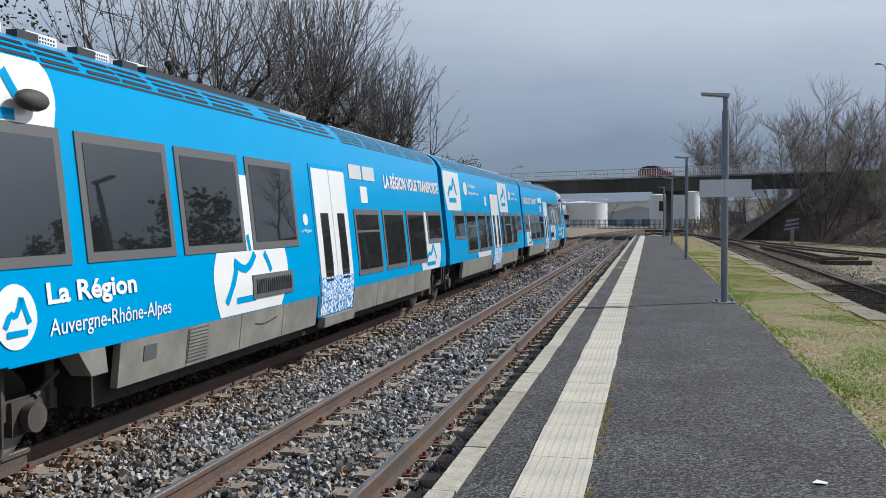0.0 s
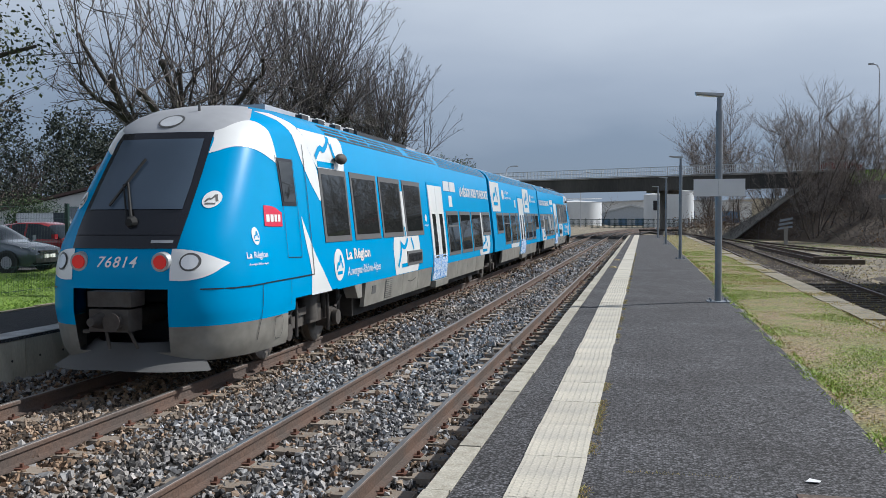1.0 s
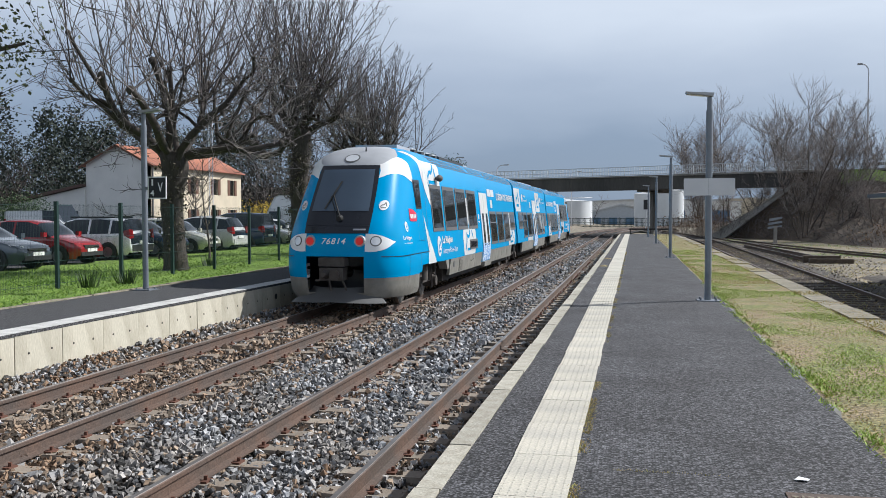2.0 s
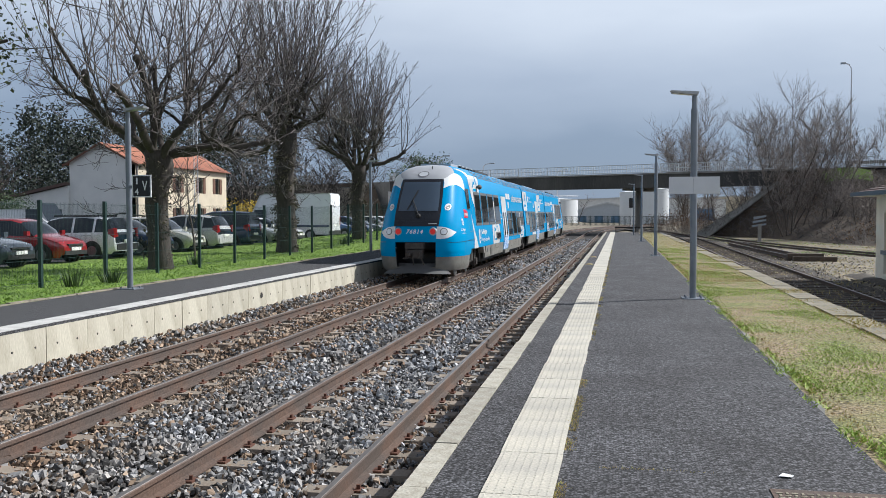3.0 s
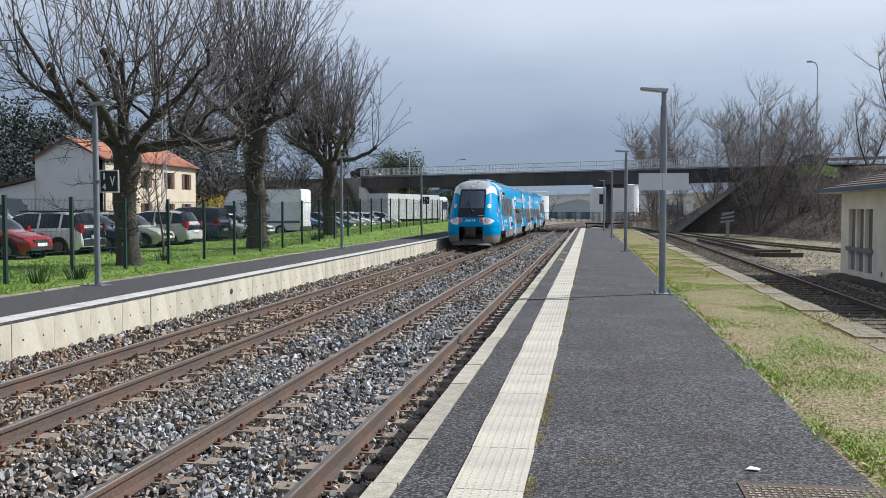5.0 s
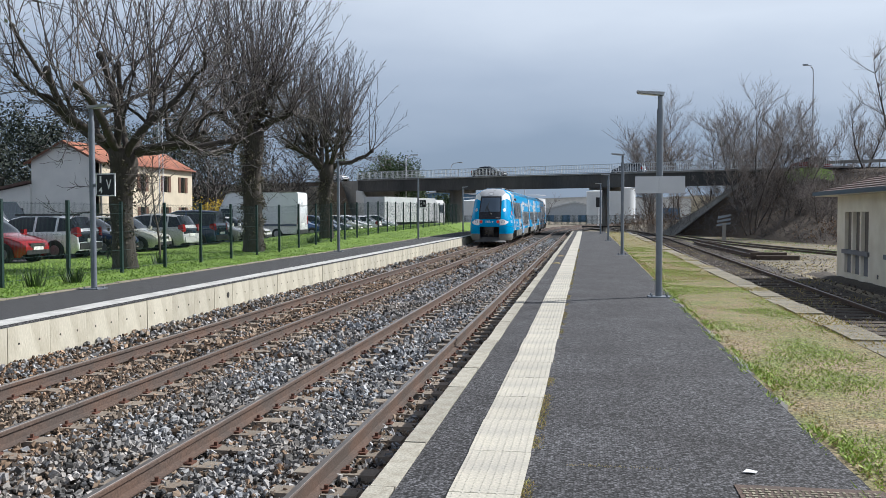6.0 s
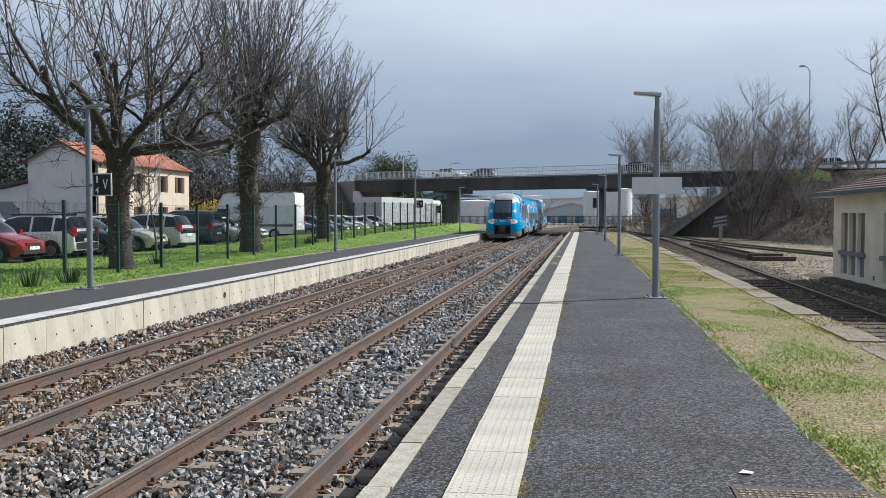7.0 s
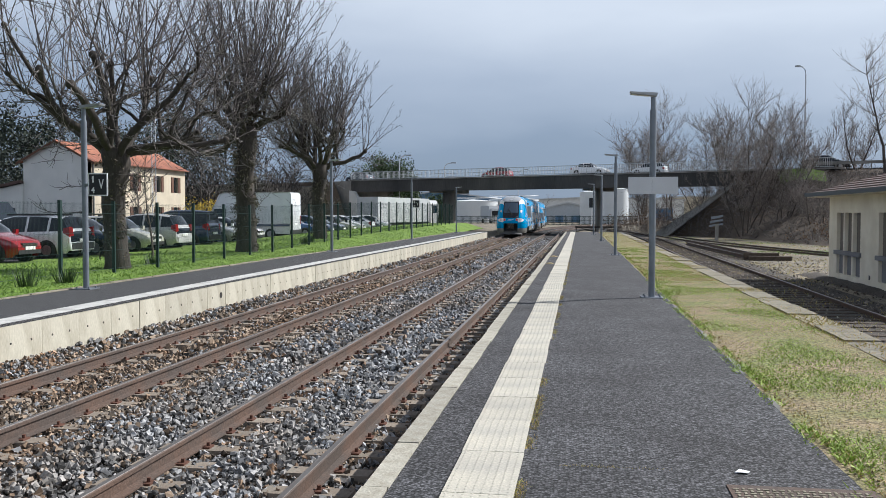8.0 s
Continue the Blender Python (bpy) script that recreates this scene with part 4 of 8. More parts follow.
    # windows, doors
    car_windows(skin, body, (1, -1), [(3.56, 4.90, 1.75, 2.97), (5.12, 6.70, 1.75, 2.97), (6.88, 8.43, 1.75, 2.97), (8.65, 10.21, 1.75, 2.97)])
    car_windows(skin, body, (1, -1), [(12.85, 14.34, 1.14, 2.32), (14.56, 16.1, 1.14, 2.32), (16.3, 17.82, 1.14, 2.32), (18.1, 19.55, 1.57, 2.32)], mid=True)
    car_door(skin, body, 10.95, 12.48)
    skirts(skin, body, 5.55, 10.85)
    skirts(skin, body, 12.6, 18.2)
    uf = MB()
    ya, yb = sorted((skin.y(5.4), skin.y(18.3)))
    uf.box(-1.25, 1.25, ya, yb, 0.34, 0.95)
    part("underframe", uf, M["dark"], body)
    for s0, s1, z0 in ((1.4, 5.4, 0.88), (18.3, 19.75, 0.80)):
        ya, yb = sorted((skin.y(s0), skin.y(s1)))
        part("floor_plate", MB().box(-1.2, 1.2, ya, yb, z0, 0.955), M["dark"], body)
    for sgn in (1, -1):
        bx = MB()
        bx.add([skin.side(4.9, 0.95, 0.0, sgn), skin.side(5.3, 0.95, 0.0, sgn), skin.side(5.35, 0.70, 0.02, sgn), skin.side(5.1, 0.70, 0.02, sgn),
                skin.side(4.9, 0.95, -0.25, sgn), skin.side(5.3, 0.95, -0.25, sgn), skin.side(5.35, 0.70, -0.2, sgn), skin.side(5.1, 0.70, -0.2, sgn)],
               [(0, 1, 2, 3), (7, 6, 5, 4), (0, 4, 5, 1), (1, 5, 6, 2), (2, 6, 7, 3), (3, 7, 4, 0)])
        part("bogie_bracket", bx, M["train_grey"], body)
        # ribbed vent, hatch and latch in the lower panels
        lv = MB()
        skin.panel(lv, 6.86, 7.34, 0.54, 0.92, 0.006, sgn)
        vent = part("skirt_vent", lv, M["frame_grey"], body, "ribbed dark vent in the lower panel")
        for i in range(9):
            rb = MB()
            skin.panel(rb, 6.88, 7.32, 0.555 + i * 0.040, 0.578 + i * 0.040, 0.016, sgn, inner=0.0)
            part("vent_rib", rb, M["train_grey"], vent)
        ht = MB()
        skin.panel(ht, 5.98, 6.22, 0.70, 0.86, 0.008, sgn)
        part("filler_hatch", ht, M["frame_grey"], body)
        lt = MB()
        skin.stroke(lt, [(8.6, 0.78), (8.9, 0.74), (9.3, 0.80)], 0.018, off=0.006, sign=sgn)
        part("skirt_latch", lt, M["dark"], body, fix=False)
    # side grille, emblem oval, vents
    for sgn in (1, -1):
        ov = MB()
        skin.band(ov, [(7.62, 1.74), (7.47, 1.5), (7.5, 1.2), (7.62, 0.96)], [(9.66, 1.74), (9.72, 1.5), (9.62, 1.2), (9.42, 0.96)], off=0.006, nu=8, nv=14, sign=sgn)
        skin.band(ov, [(8.44, 2.72), (8.435, 2.2), (8.44, 1.74)], [(8.645, 2.72), (8.65, 2.2), (8.645, 1.74)], off=0.006, nu=2, nv=8, sign=sgn)
        part("emblem_oval", ov, M["train_white"], body, smooth="all")
        mo = MB()
        skin.stroke(mo, [(7.78, 1.12), (8.05, 1.45), (8.12, 1.62)], 0.10, off=0.012, sign=sgn)
        skin.stroke(mo, [(8.05, 1.62), (8.3, 1.50), (8.5, 1.56), (8.66, 1.70)], 0.10, off=0.0125, sign=sgn)
        skin.stroke(mo, [(8.95, 1.70), (9.05, 1.58), (9.12, 1.45)], 0.09, off=0.012, sign=sgn)
        skin.stroke(mo, [(8.5, 1.95), (8.54, 1.74)], 0.07, off=0.012, sign=sgn)
        skin.stroke(mo, [(8.05, 1.13), (8.6, 1.13)], 0.08, off=0.012, sign=sgn)
        part("emblem", mo, M["blue"], body, fix=False)
        gr = MB()
        skin.panel(gr, 8.51, 9.82, 1.11, 1.42, 0.022, sgn)
        gp = part("side_grille", gr, M["frame_grey"], body, "dark grey air grille")
        sl = MB()
        for i in range(17):
            skin.panel(sl, 8.60 + i * 0.069, 8.635 + i * 0.069, 1.17, 1.36, 0.028, sgn, inner=0.0)
        part("grille_slots", sl, M["black"], body)
        ve = MB()
        skin.panel(ve, 12.82, 13.5, 2.86, 3.12, 0.012, sgn)
        skin.panel(ve, 13.58, 14.3, 2.86, 3.12, 0.012, sgn)
        part("side_vent", ve, M["sign_back"], body, "pale perforated vent")
        pt = MB()
        skin.panel(pt, 13.35, 13.75, 2.44, 2.74, 0.010, sgn)
        part("door_notice", pt, M["train_white"], body)
        lo = MB()
        skin.band(lo, [(17.3, 1.55), (17.25, 1.2), (17.4, 0.96)], [(19.2, 1.55), (19.2, 1.2), (19.0, 0.96)], off=0.006, nu=4, nv=8, sign=sgn)
        skin.band(lo, [(17.86, 2.3), (17.86, 1.55)], [(18.06, 2.3), (18.06, 1.55)], off=0.006, nu=2, nv=4, sign=sgn, soft=0)
        part("emblem_oval", lo, M["train_white"], body, smooth="all")
        le = MB()
        skin.mountain(le, 18.2, 1.3, 1.1, 0.55, off=0.012, sign=sgn)
        part("emblem", le, M["blue"], body, fix=False)
    # round emblem with the words beside it, on the side that faces the platform
    sgn = right
    def words(mb, body_text, s0, s1, h0, h1, **kw):
        a, b = (s0, s1) if way > 0 else (s1, s0)
        write_on(mb, body_text, lambda u, v: skin.side(a + (b - a) * u, h0 + (h1 - h0) * v, 0.012, sgn), **kw)
    for s0, h0, rs, rh in ((4.10, 1.36, 0.25, 0.27), (1.03, 1.91, 0.085, 0.12), (10.55, 2.14, 0.10, 0.09)):
        ci = MB()
        skin.disc(ci, s0, h0, rs, rh, off=0.009, sign=sgn)
        part("round_emblem", ci, M["train_white"], body)
    mo = MB()
    skin.mountain(mo, 4.10, 1.36, 0.34, 0.36, off=0.014, sign=sgn)
    skin.mountain(mo, 1.03, 1.91, 0.12, 0.16, off=0.016, sign=sgn)
    part("emblem", mo, M["blue"], body, fix=False)
    white = "white lettering La R\u00e9gion Auvergne-Rh\u00f4ne-Alpes"
    tx = MB()
    words(tx, "La R\u00e9gion", 4.50, 5.86, 1.365, 1.61, bold=0.03)
    part("side_lettering", tx, M["train_white"], body, white, fix=False)
    for line, s0, s1, h0, h1, bold in (("Auvergne-Rh\u00f4ne-Alpes", 4.50, 6.48, 1.10, 1.30, 0.004), ("La R\u00e9gion", 0.76, 1.26, 1.585, 1.70, 0.012),
                                       ("La R\u00e9gion", 10.35, 10.75, 1.93, 2.0, 0.012), ("Auvergne-Rh\u00f4ne-Alpes", 0.78, 1.25, 1.51, 1.55, 0.012)):
        tx = MB()
        words(tx, line, s0, s1, h0, h1, bold=bold)
        part("side_lettering", tx, M["train_white"], body, white, fix=False)
    t2 = MB()
    words(t2, "LA R\u00c9GION VOUS TRANSPORTE", 14.9, 19.55, 2.75, 3.09, bold=0.04)
    part("slogan", t2, M["train_white"], body, "white lettering LA R\u00c9GION VOUS TRANSPORTE", fix=False)
    lg = MB()
    skin.band(lg, [(1.36, 2.33), (1.62, 2.32), (1.88, 2.23)], [(1.30, 2.04), (1.55, 2.03), (1.86, 2.03)], off=0.009, nu=4, nv=10, sign=sgn)
    part("operator_logo", lg, M["logo_red"], body, "red operator logo shape", smooth="all")
    lw = MB()
    for a, b in ((1.36, 1.45), (1.48, 1.57), (1.60, 1.68), (1.71, 1.79)):
        skin.band(lw, [(a, 2.10), (a + 0.02, 2.20)], [(b, 2.10), (b + 0.02, 2.20)], off=0.014, nu=1, nv=2, sign=sgn, soft=0)
    part("logo_marks", lw, M["train_white"], body, fix=False)
    # roof: grilles, dark radiators, equipment boxes
    louvres(skin, body, 4.2, 9.3, 3.555, 3.76, 3)
    louvres(skin, body, 9.7, 12.3, 3.57, 3.76, 3)
    louvres(skin, body, 12.6, 19.6, 3.47, 3.80, 6)
    gt = MB()
    for sgn2 in (1, -1):
        skin.stroke(gt, [(4.0, 3.53), (12.4, 3.53)], 0.03, off=0.006, sign=sgn2)
    part("roof_gutter", gt, M["black"], body, fix=False)
    def ybox(mb, x0, x1, s0, s1, z0, z1):
        a, b = sorted((skin.y(s0), skin.y(s1)))
        mb.box(x0, x1, a, b, z0, z1)
    for w, s0, s1, z0, z1 in ((0.55, 3.2, 7.2, 3.80, 3.975), (0.6, 11.2, 12.6, 3.80, 3.94), (0.5, 14.0, 19.0, 3.84, 3.935)):
        rf = MB()
        ybox(rf, -w, w, s0, s1, z0, z1)
        part("roof_fairing", rf, M["roof_grey"], body, "pale grey roof equipment cover")
    rd = MB()
    ybox(rd, -0.76, 0.76, 7.25, 11.1, 3.75, 3.915)
    radiator = part("roof_radiator", rd, M["roof_dark"], body, "dark ribbed roof radiator")
    for i in range(26):
        fin = MB()
        ybox(fin, -0.72, 0.72, 7.3 + i * 0.145, 7.38 + i * 0.145, 3.90, 3.94)
        part("radiator_fin", fin, M["roof_dark"], radiator)
    for s in (4.3, 5.1, 6.0, 6.8):
        bxs = MB()
        ybox(bxs, 0.62, 0.74, s, s + 0.30, 3.78, 3.93)
        part("roof_bracket", bxs, M["roof_dark"], body)
        pf = MB()
        ybox(pf, 0.56, 0.585, s + 0.32, s + 0.78, 3.80, 3.99)
        screen = part("perforated_screen", pf, M["train_white"], body, "white perforated roof screen")
        dots = MB()
        for i in range(10):
            for j in range(4):
                ybox(dots, 0.585, 0.588, s + 0.345 + i * 0.042, s + 0.365 + i * 0.042, 3.83 + j * 0.038, 3.85 + j * 0.038)
        part("screen_holes", dots, M["dark"], screen)
    an = MB()
    an.cyl((0.2, skin.y(1.7), 3.70), (0.2, skin.y(1.7), 3.80), 0.025, 0.015, n=8)
    part("aerial", an, M["frame_grey"], body)
    return body


def centre_car():
    skin = Skin(1, 20.2, nose=False)
    L = 13.9
    mb = MB()
    roof_section(mb, skin, 0.0, L)
    body = part("centre_car_body", mb, [M["blue"]], train, "bright blue centre car body", smooth=True)
    car_windows(skin, body, (1, -1), [(0.85, 2.25, 1.57, 2.32), (2.45, 3.95, 1.14, 2.32), (4.2, 5.55, 1.14, 2.32), (5.7, 6.4, 1.14, 2.32),
                                      (8.45, 9.15, 1.14, 2.32), (9.3, 10.75, 1.14, 2.32), (10.95, 12.1, 1.14, 2.32), (12.3, 13.5, 1.57, 2.32)], mid=True)
    car_door(skin, body, 6.65, 8.15)
    skirts(skin, body, 1.7, 6.5)
    skirts(skin, body, 8.3, 12.3)
    louvres(skin, body, 0.2, L - 0.2, 3.47, 3.80, 6)
    part("underframe", MB().box(-1.25, 1.25, skin.y(1.6), skin.y(L - 1.6), 0.34, 0.95), M["dark"], body)
    part("floor_plate", MB().box(-1.2, 1.2, skin.y(0), skin.y(L), 0.80, 0.955), M["dark"], body)
    for sgn in (1, -1):
        for a, b in ((0.12, 2.0), (8.5, 10.4)):
            w = MB()
            skin.band(w, [(a, 3.40), (a - 0.08, 3.0), (a + 0.15, 2.36)], [(b, 3.40), (b + 0.06, 3.0), (b, 2.36)], off=0.006, nu=6, nv=10, sign=sgn)
            part("white_panel", w, M["train_white"], body, smooth="all")
        w = MB()
        skin.band(w, [(3.9, 1.12), (4.0, 0.96)], [(6.2, 1.12), (6.1, 0.96)], off=0.006, nu=3, nv=3, sign=sgn, soft=0)
        part("white_panel", w, M["train_white"], body, smooth="all")
        for s in (2.8, 11.0):
            w = MB()
            skin.disc(w, s, 3.0, 0.26, 0.19, off=0.008, sign=sgn)
            part("round_emblem", w, M["train_white"], body)
        w = MB()
        skin.panel(w, 5.7, 6.0, 2.55, 2.85, 0.010, sgn)
        part("door_notice", w, M["train_white"], body)
        g = MB()
        for c in (1.0, 9.45):
            skin.mountain(g, c, 2.92, 1.2, 0.75, off=0.013, sign=sgn)
        part("emblem", g, M["blue"], body, fix=False)
    t = MB()
    for a in (3.2, 11.4):
        write_on(t, "La R\u00e9gion", lambda u, v: skin.side(a + 1.1 * u, 3.02 + 0.15 * v, 0.012, 1))
        write_on(t, "Auvergne-Rh\u00f4ne-Alpes", lambda u, v: skin.side(a + 1.6 * u, 2.82 + 0.13 * v, 0.012, 1))
    part("side_lettering", t, M["train_white"], body, "white lettering La R\u00e9gion Auvergne-Rh\u00f4ne-Alpes", fix=False)
    rf = MB()
    rf.box(-0.5, 0.5, skin.y(1.0), skin.y(5.0), 3.84, 3.935)
    rf.box(-0.55, 0.55, skin.y(7.0), skin.y(13.0), 3.84, 3.94)
    part("roof_fairing", rf, M["roof_grey"], body, "grey roof equipment cover")


end_car(1, 0.0, 1)
centre_car()
end_car(-1, TRAIN_LEN, 1)
for y in (19.85, 34.3):
    g = MB()
    for i in range(4):
        k = 0.06 if i % 2 else 0.0
        ring = [((half(h) - 0.10 - k) * sg, h) for sg, hh in ((1, (0.6, 1.3, 2.4, 3.4, 3.7)), (-1, (3.7, 3.4, 2.4, 1.3, 0.6))) for h in hh]
        g.extrude_y(ring, y - 0.1 + i * 0.115, y + i * 0.115)
    part("gangway_bellows", g, M["rubber"], train, "black folding gangway bellows")
for y in (3.5, 19.98, 34.30, TRAIN_LEN - 3.5):
    bogie(y)
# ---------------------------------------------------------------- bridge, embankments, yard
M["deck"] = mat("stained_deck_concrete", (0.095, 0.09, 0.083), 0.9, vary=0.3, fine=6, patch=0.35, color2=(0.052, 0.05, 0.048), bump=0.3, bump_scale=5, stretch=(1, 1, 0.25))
M["stained_wall"] = mat("streaked_concrete", (0.46, 0.41, 0.33), 0.9, vary=0.3, fine=9, patch=1.6, color2=(0.26, 0.23, 0.19), bump=0.3, bump_scale=6, stretch=(1, 1, 0.12))
M["railing"] = mat("painted_railing", (0.50, 0.52, 0.53), 0.5, vary=0.08)
M["slope"] = mat("slope_paving", (0.33, 0.31, 0.28), 0.9, vary=0.3, fine=8, patch=0.6, color2=(0.2, 0.19, 0.165))
M["brush_ground"] = mat("leaf_litter_slope", (0.12, 0.092, 0.068), 0.95, vary=0.5, fine=9, patch=0.35, color2=(0.075, 0.055, 0.04), bump=1.0, bump_scale=7)
M["hut_wall"] = mat("cream_render", (0.85, 0.80, 0.67), 0.9, vary=0.07, fine=60, patch=1.1, color2=(0.72, 0.66, 0.53), bump=0.25, bump_scale=90)
M["hut_roof"] = mat("brown_roof_tile", (0.12, 0.075, 0.062), 0.8, vary=0.2, fine=10, per_object=0.2)
M["shutter"] = mat("weathered_board", (0.20, 0.175, 0.15), 0.8, vary=0.3, fine=25, stretch=(1, 6, 0.4))
M["sill"] = mat("grey_sill", (0.19, 0.195, 0.21), 0.7, vary=0.1)
M["render_white"] = mat("pale_render", (0.72, 0.71, 0.68), 0.9, vary=0.08, fine=20, patch=0.8, color2=(0.65, 0.645, 0.62))
M["render_warm"] = mat("warm_render", (0.60, 0.52, 0.39), 0.9, vary=0.1, fine=20, patch=0.8, color2=(0.50, 0.43, 0.32))
M["tile_red"] = mat("clay_roof_tile", (0.34, 0.135, 0.075), 0.85, vary=0.25, fine=7, patch=1.2, color2=(0.26, 0.10, 0.065), per_object=0.2)
M["wood_brown"] = mat("brown_shutter", (0.13, 0.06, 0.035), 0.7, vary=0.15)
M["tank_white"] = mat("tank_white_paint", (0.66, 0.68, 0.69), 0.5, vary=0.06, fine=2, patch=0.3)
M["shed_wall"] = mat("shed_cladding", (0.42, 0.45, 0.48), 0.6, vary=0.1, fine=3)
M["shed_roof"] = mat("shed_roof_sheet", (0.52, 0.53, 0.54), 0.6, vary=0.1, fine=3)
M["shed_blue"] = mat("blue_cladding", (0.10, 0.19, 0.30), 0.6, vary=0.1)
M["fence_green"] = mat("green_fence_coating", (0.010, 0.034, 0.030), 0.5, vary=0.1)

BR_O, BR_D = Vector((-2.0, 103.5, 0)), Vector((0.9135, -0.4067, 0))
BR_N = Vector((0.4067, 0.9135, 0))
BR = pose(BR_O.x, BR_O.y, 0, 0, 0, math.degrees(math.atan2(BR_D.y, BR_D.x)))


def bridge():
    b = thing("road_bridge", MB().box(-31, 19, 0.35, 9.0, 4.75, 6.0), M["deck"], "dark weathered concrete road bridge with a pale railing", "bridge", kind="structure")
    b.matrix_basis = BR
    f = MB()
    for i in range(10):
        u = -31 + i * 5.0
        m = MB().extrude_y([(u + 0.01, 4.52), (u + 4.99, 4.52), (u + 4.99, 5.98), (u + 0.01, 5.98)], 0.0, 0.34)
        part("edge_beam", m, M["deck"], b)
    part("cornice", MB().box(-31, 30, -0.16, 0.5, 5.985, 6.14), M["concrete_dark"], b, "paler concrete cornice")
    for yy in (0.0, 8.8):
        rb = MB()
        for z in (6.24, 7.12):
            rb.box(-31, 29, yy - 0.03, yy + 0.03, z - 0.03, z + 0.03)
        part("railing_rail", rb, M["railing"], b, "painted steel rails")
        if yy < 1:
            post = MB().box(-0.035, 0.035, -0.035, 0.035, 6.0, 7.14).mesh("railing_post", M["railing"])
            bar = MB()
            for j in range(9):
                bar.box(0.2 + j * 0.2 - 0.016, 0.2 + j * 0.2 + 0.016, -0.016, 0.016, 6.24, 7.12)
            barm = bar.mesh("railing_bars", M["railing"])
            for i in range(30):
                piece("railing_post", post, b, (-31 + 2 * i, yy, 0))
                piece("railing_bars", barm, b, (-31 + 2 * i, yy, 0))
    for u, w, d in ((-18.2, 1.2, 1.3), (2.63, 0.62, 0.8)):
        pr = MB()
        ring = [(u + w / 2 * math.cos(t) * (1.0 if abs(math.cos(t)) < 0.8 else 0.97), 4.5 + d * math.sin(t)) for t in [2 * math.pi * i / 20 for i in range(20)]]
        pr.grid([[(x, y, z) for x, y in ring] for z in (-1.0, 4.3)], closed=True)
        pr.box(u - w / 2 - 0.2, u + w / 2 + 0.2, 0.9, 8.1, 4.3, 4.77)
        part("pier", pr, M["concrete_dark"], b, "rounded concrete pier with a cross head", smooth=True)
    part("retaining_wall", MB().box(-43.5, -31.6, -5.2, -4.8, -0.9, 5.1), M["stained_wall"], b, "streaked tan concrete retaining wall")
    part("wall_coping", MB().box(-43.5, -31.6, -5.27, -4.73, 5.103, 5.25), M["concrete_dark"], b)
    ab = MB().box(-34, -30.5, 0.2, 9, -0.8, 6.0)
    part("abutment", ab, M["concrete_dark"], b, "concrete abutment")
    wing = MB().extrude_y([(-31.0, -0.6), (-26.2, -0.6), (-30.2, 4.6), (-31, 4.7)], -0.4, 0.1)
    part("wing_wall", wing, M["render_white"], b, "pale triangular wing wall")
    # sloping paved bank under the far span
    sl = MB().add([(11.0, -1.6, -0.8), (11.0, 9.5, -0.8), (19.5, 9.5, 4.72), (19.5, -0.5, 4.72), (11.9, -2.5, -1.0), (11.0, 9.5, -1.1), (20.0, 9.5, -1.1), (20.0, -0.5, -1.1)],
                  [(0, 1, 2, 3), (7, 6, 5, 4), (0, 3, 7, 4), (1, 5, 6, 2), (3, 2, 6, 7), (0, 4, 5, 1)])
    sl.mi[2] = 1
    part("slope_paving", sl, [M["slope"], M["brush_ground"]], b, "pale paved slope under the bridge end")
    st = MB().add([(11.0, -1.68, -0.8), (19.5, -0.58, 4.76), (19.5, -0.58, 4.45), (13.0, -2.45, -0.95), (11.0, -1.4, -0.8), (19.5, -0.3, 4.76), (19.5, -0.3, 4.45), (13.0, -1.7, -0.95)],
                  [(0, 1, 2, 3), (7, 6, 5, 4), (0, 4, 5, 1), (1, 5, 6, 2), (2, 6, 7, 3), (3, 7, 4, 0)])
    part("slope_strip", st, M["slope"], b, "pale concrete strip up the bank's edge")
    cop = MB().add([(10.8, -0.6, -0.75), (10.8, -0.2, -0.7), (19.7, -0.2, 4.95), (19.7, -0.6, 4.95), (10.8, -0.6, -1.2), (10.8, -0.2, -1.2), (19.7, -0.2, 4.6), (19.7, -0.6, 4.6)],
                   [(0, 1, 2, 3), (7, 6, 5, 4), (0, 3, 7, 4), (1, 5, 6, 2), (3, 2, 6, 7), (0, 4, 5, 1)])
    part("slope_kerb", cop, M["concrete_dark"], b)
    part("road_surface", MB().box(-170, 175, 0.6, 8.6, 5.99, 6.03), M["asphalt_old"], b, "asphalt carriageway")
    return b


bridge()


def ruled(toe, top, n=40, m=14, bulge=0.4, seed=0):
    a, b = resample(toe, n), resample(top, n)
    rows = []
    for p, q in zip(a, b):
        row = []
        for j in range(m + 1):
            k = j / m
            x, y = p[0] * (1 - k) + q[0] * k, p[1] * (1 - k) + q[1] * k
            z = -0.72 + 6.6 * (k ** 0.9) + bulge * noise.noise((x * 0.35, y * 0.35, seed)) * math.sin(math.pi * k)
            row.append((x, y, z))
        rows.append(row)
    return rows


EMB_R = ruled([(11.3, 96.2), (13.0, 91.5), (14.6, 86), (17.4, 68), (23, 52), (42, 40)], [(16.2, 95.9), (19, 94.4), (27, 90.8), (37, 86.2), (52, 79.5), (72, 70.5)])
EMB_L = ruled([(-30, 114), (-40, 112), (-60, 112), (-120, 120)], [(-33, 117.5), (-45, 122), (-70, 133), (-120, 156)], seed=4)


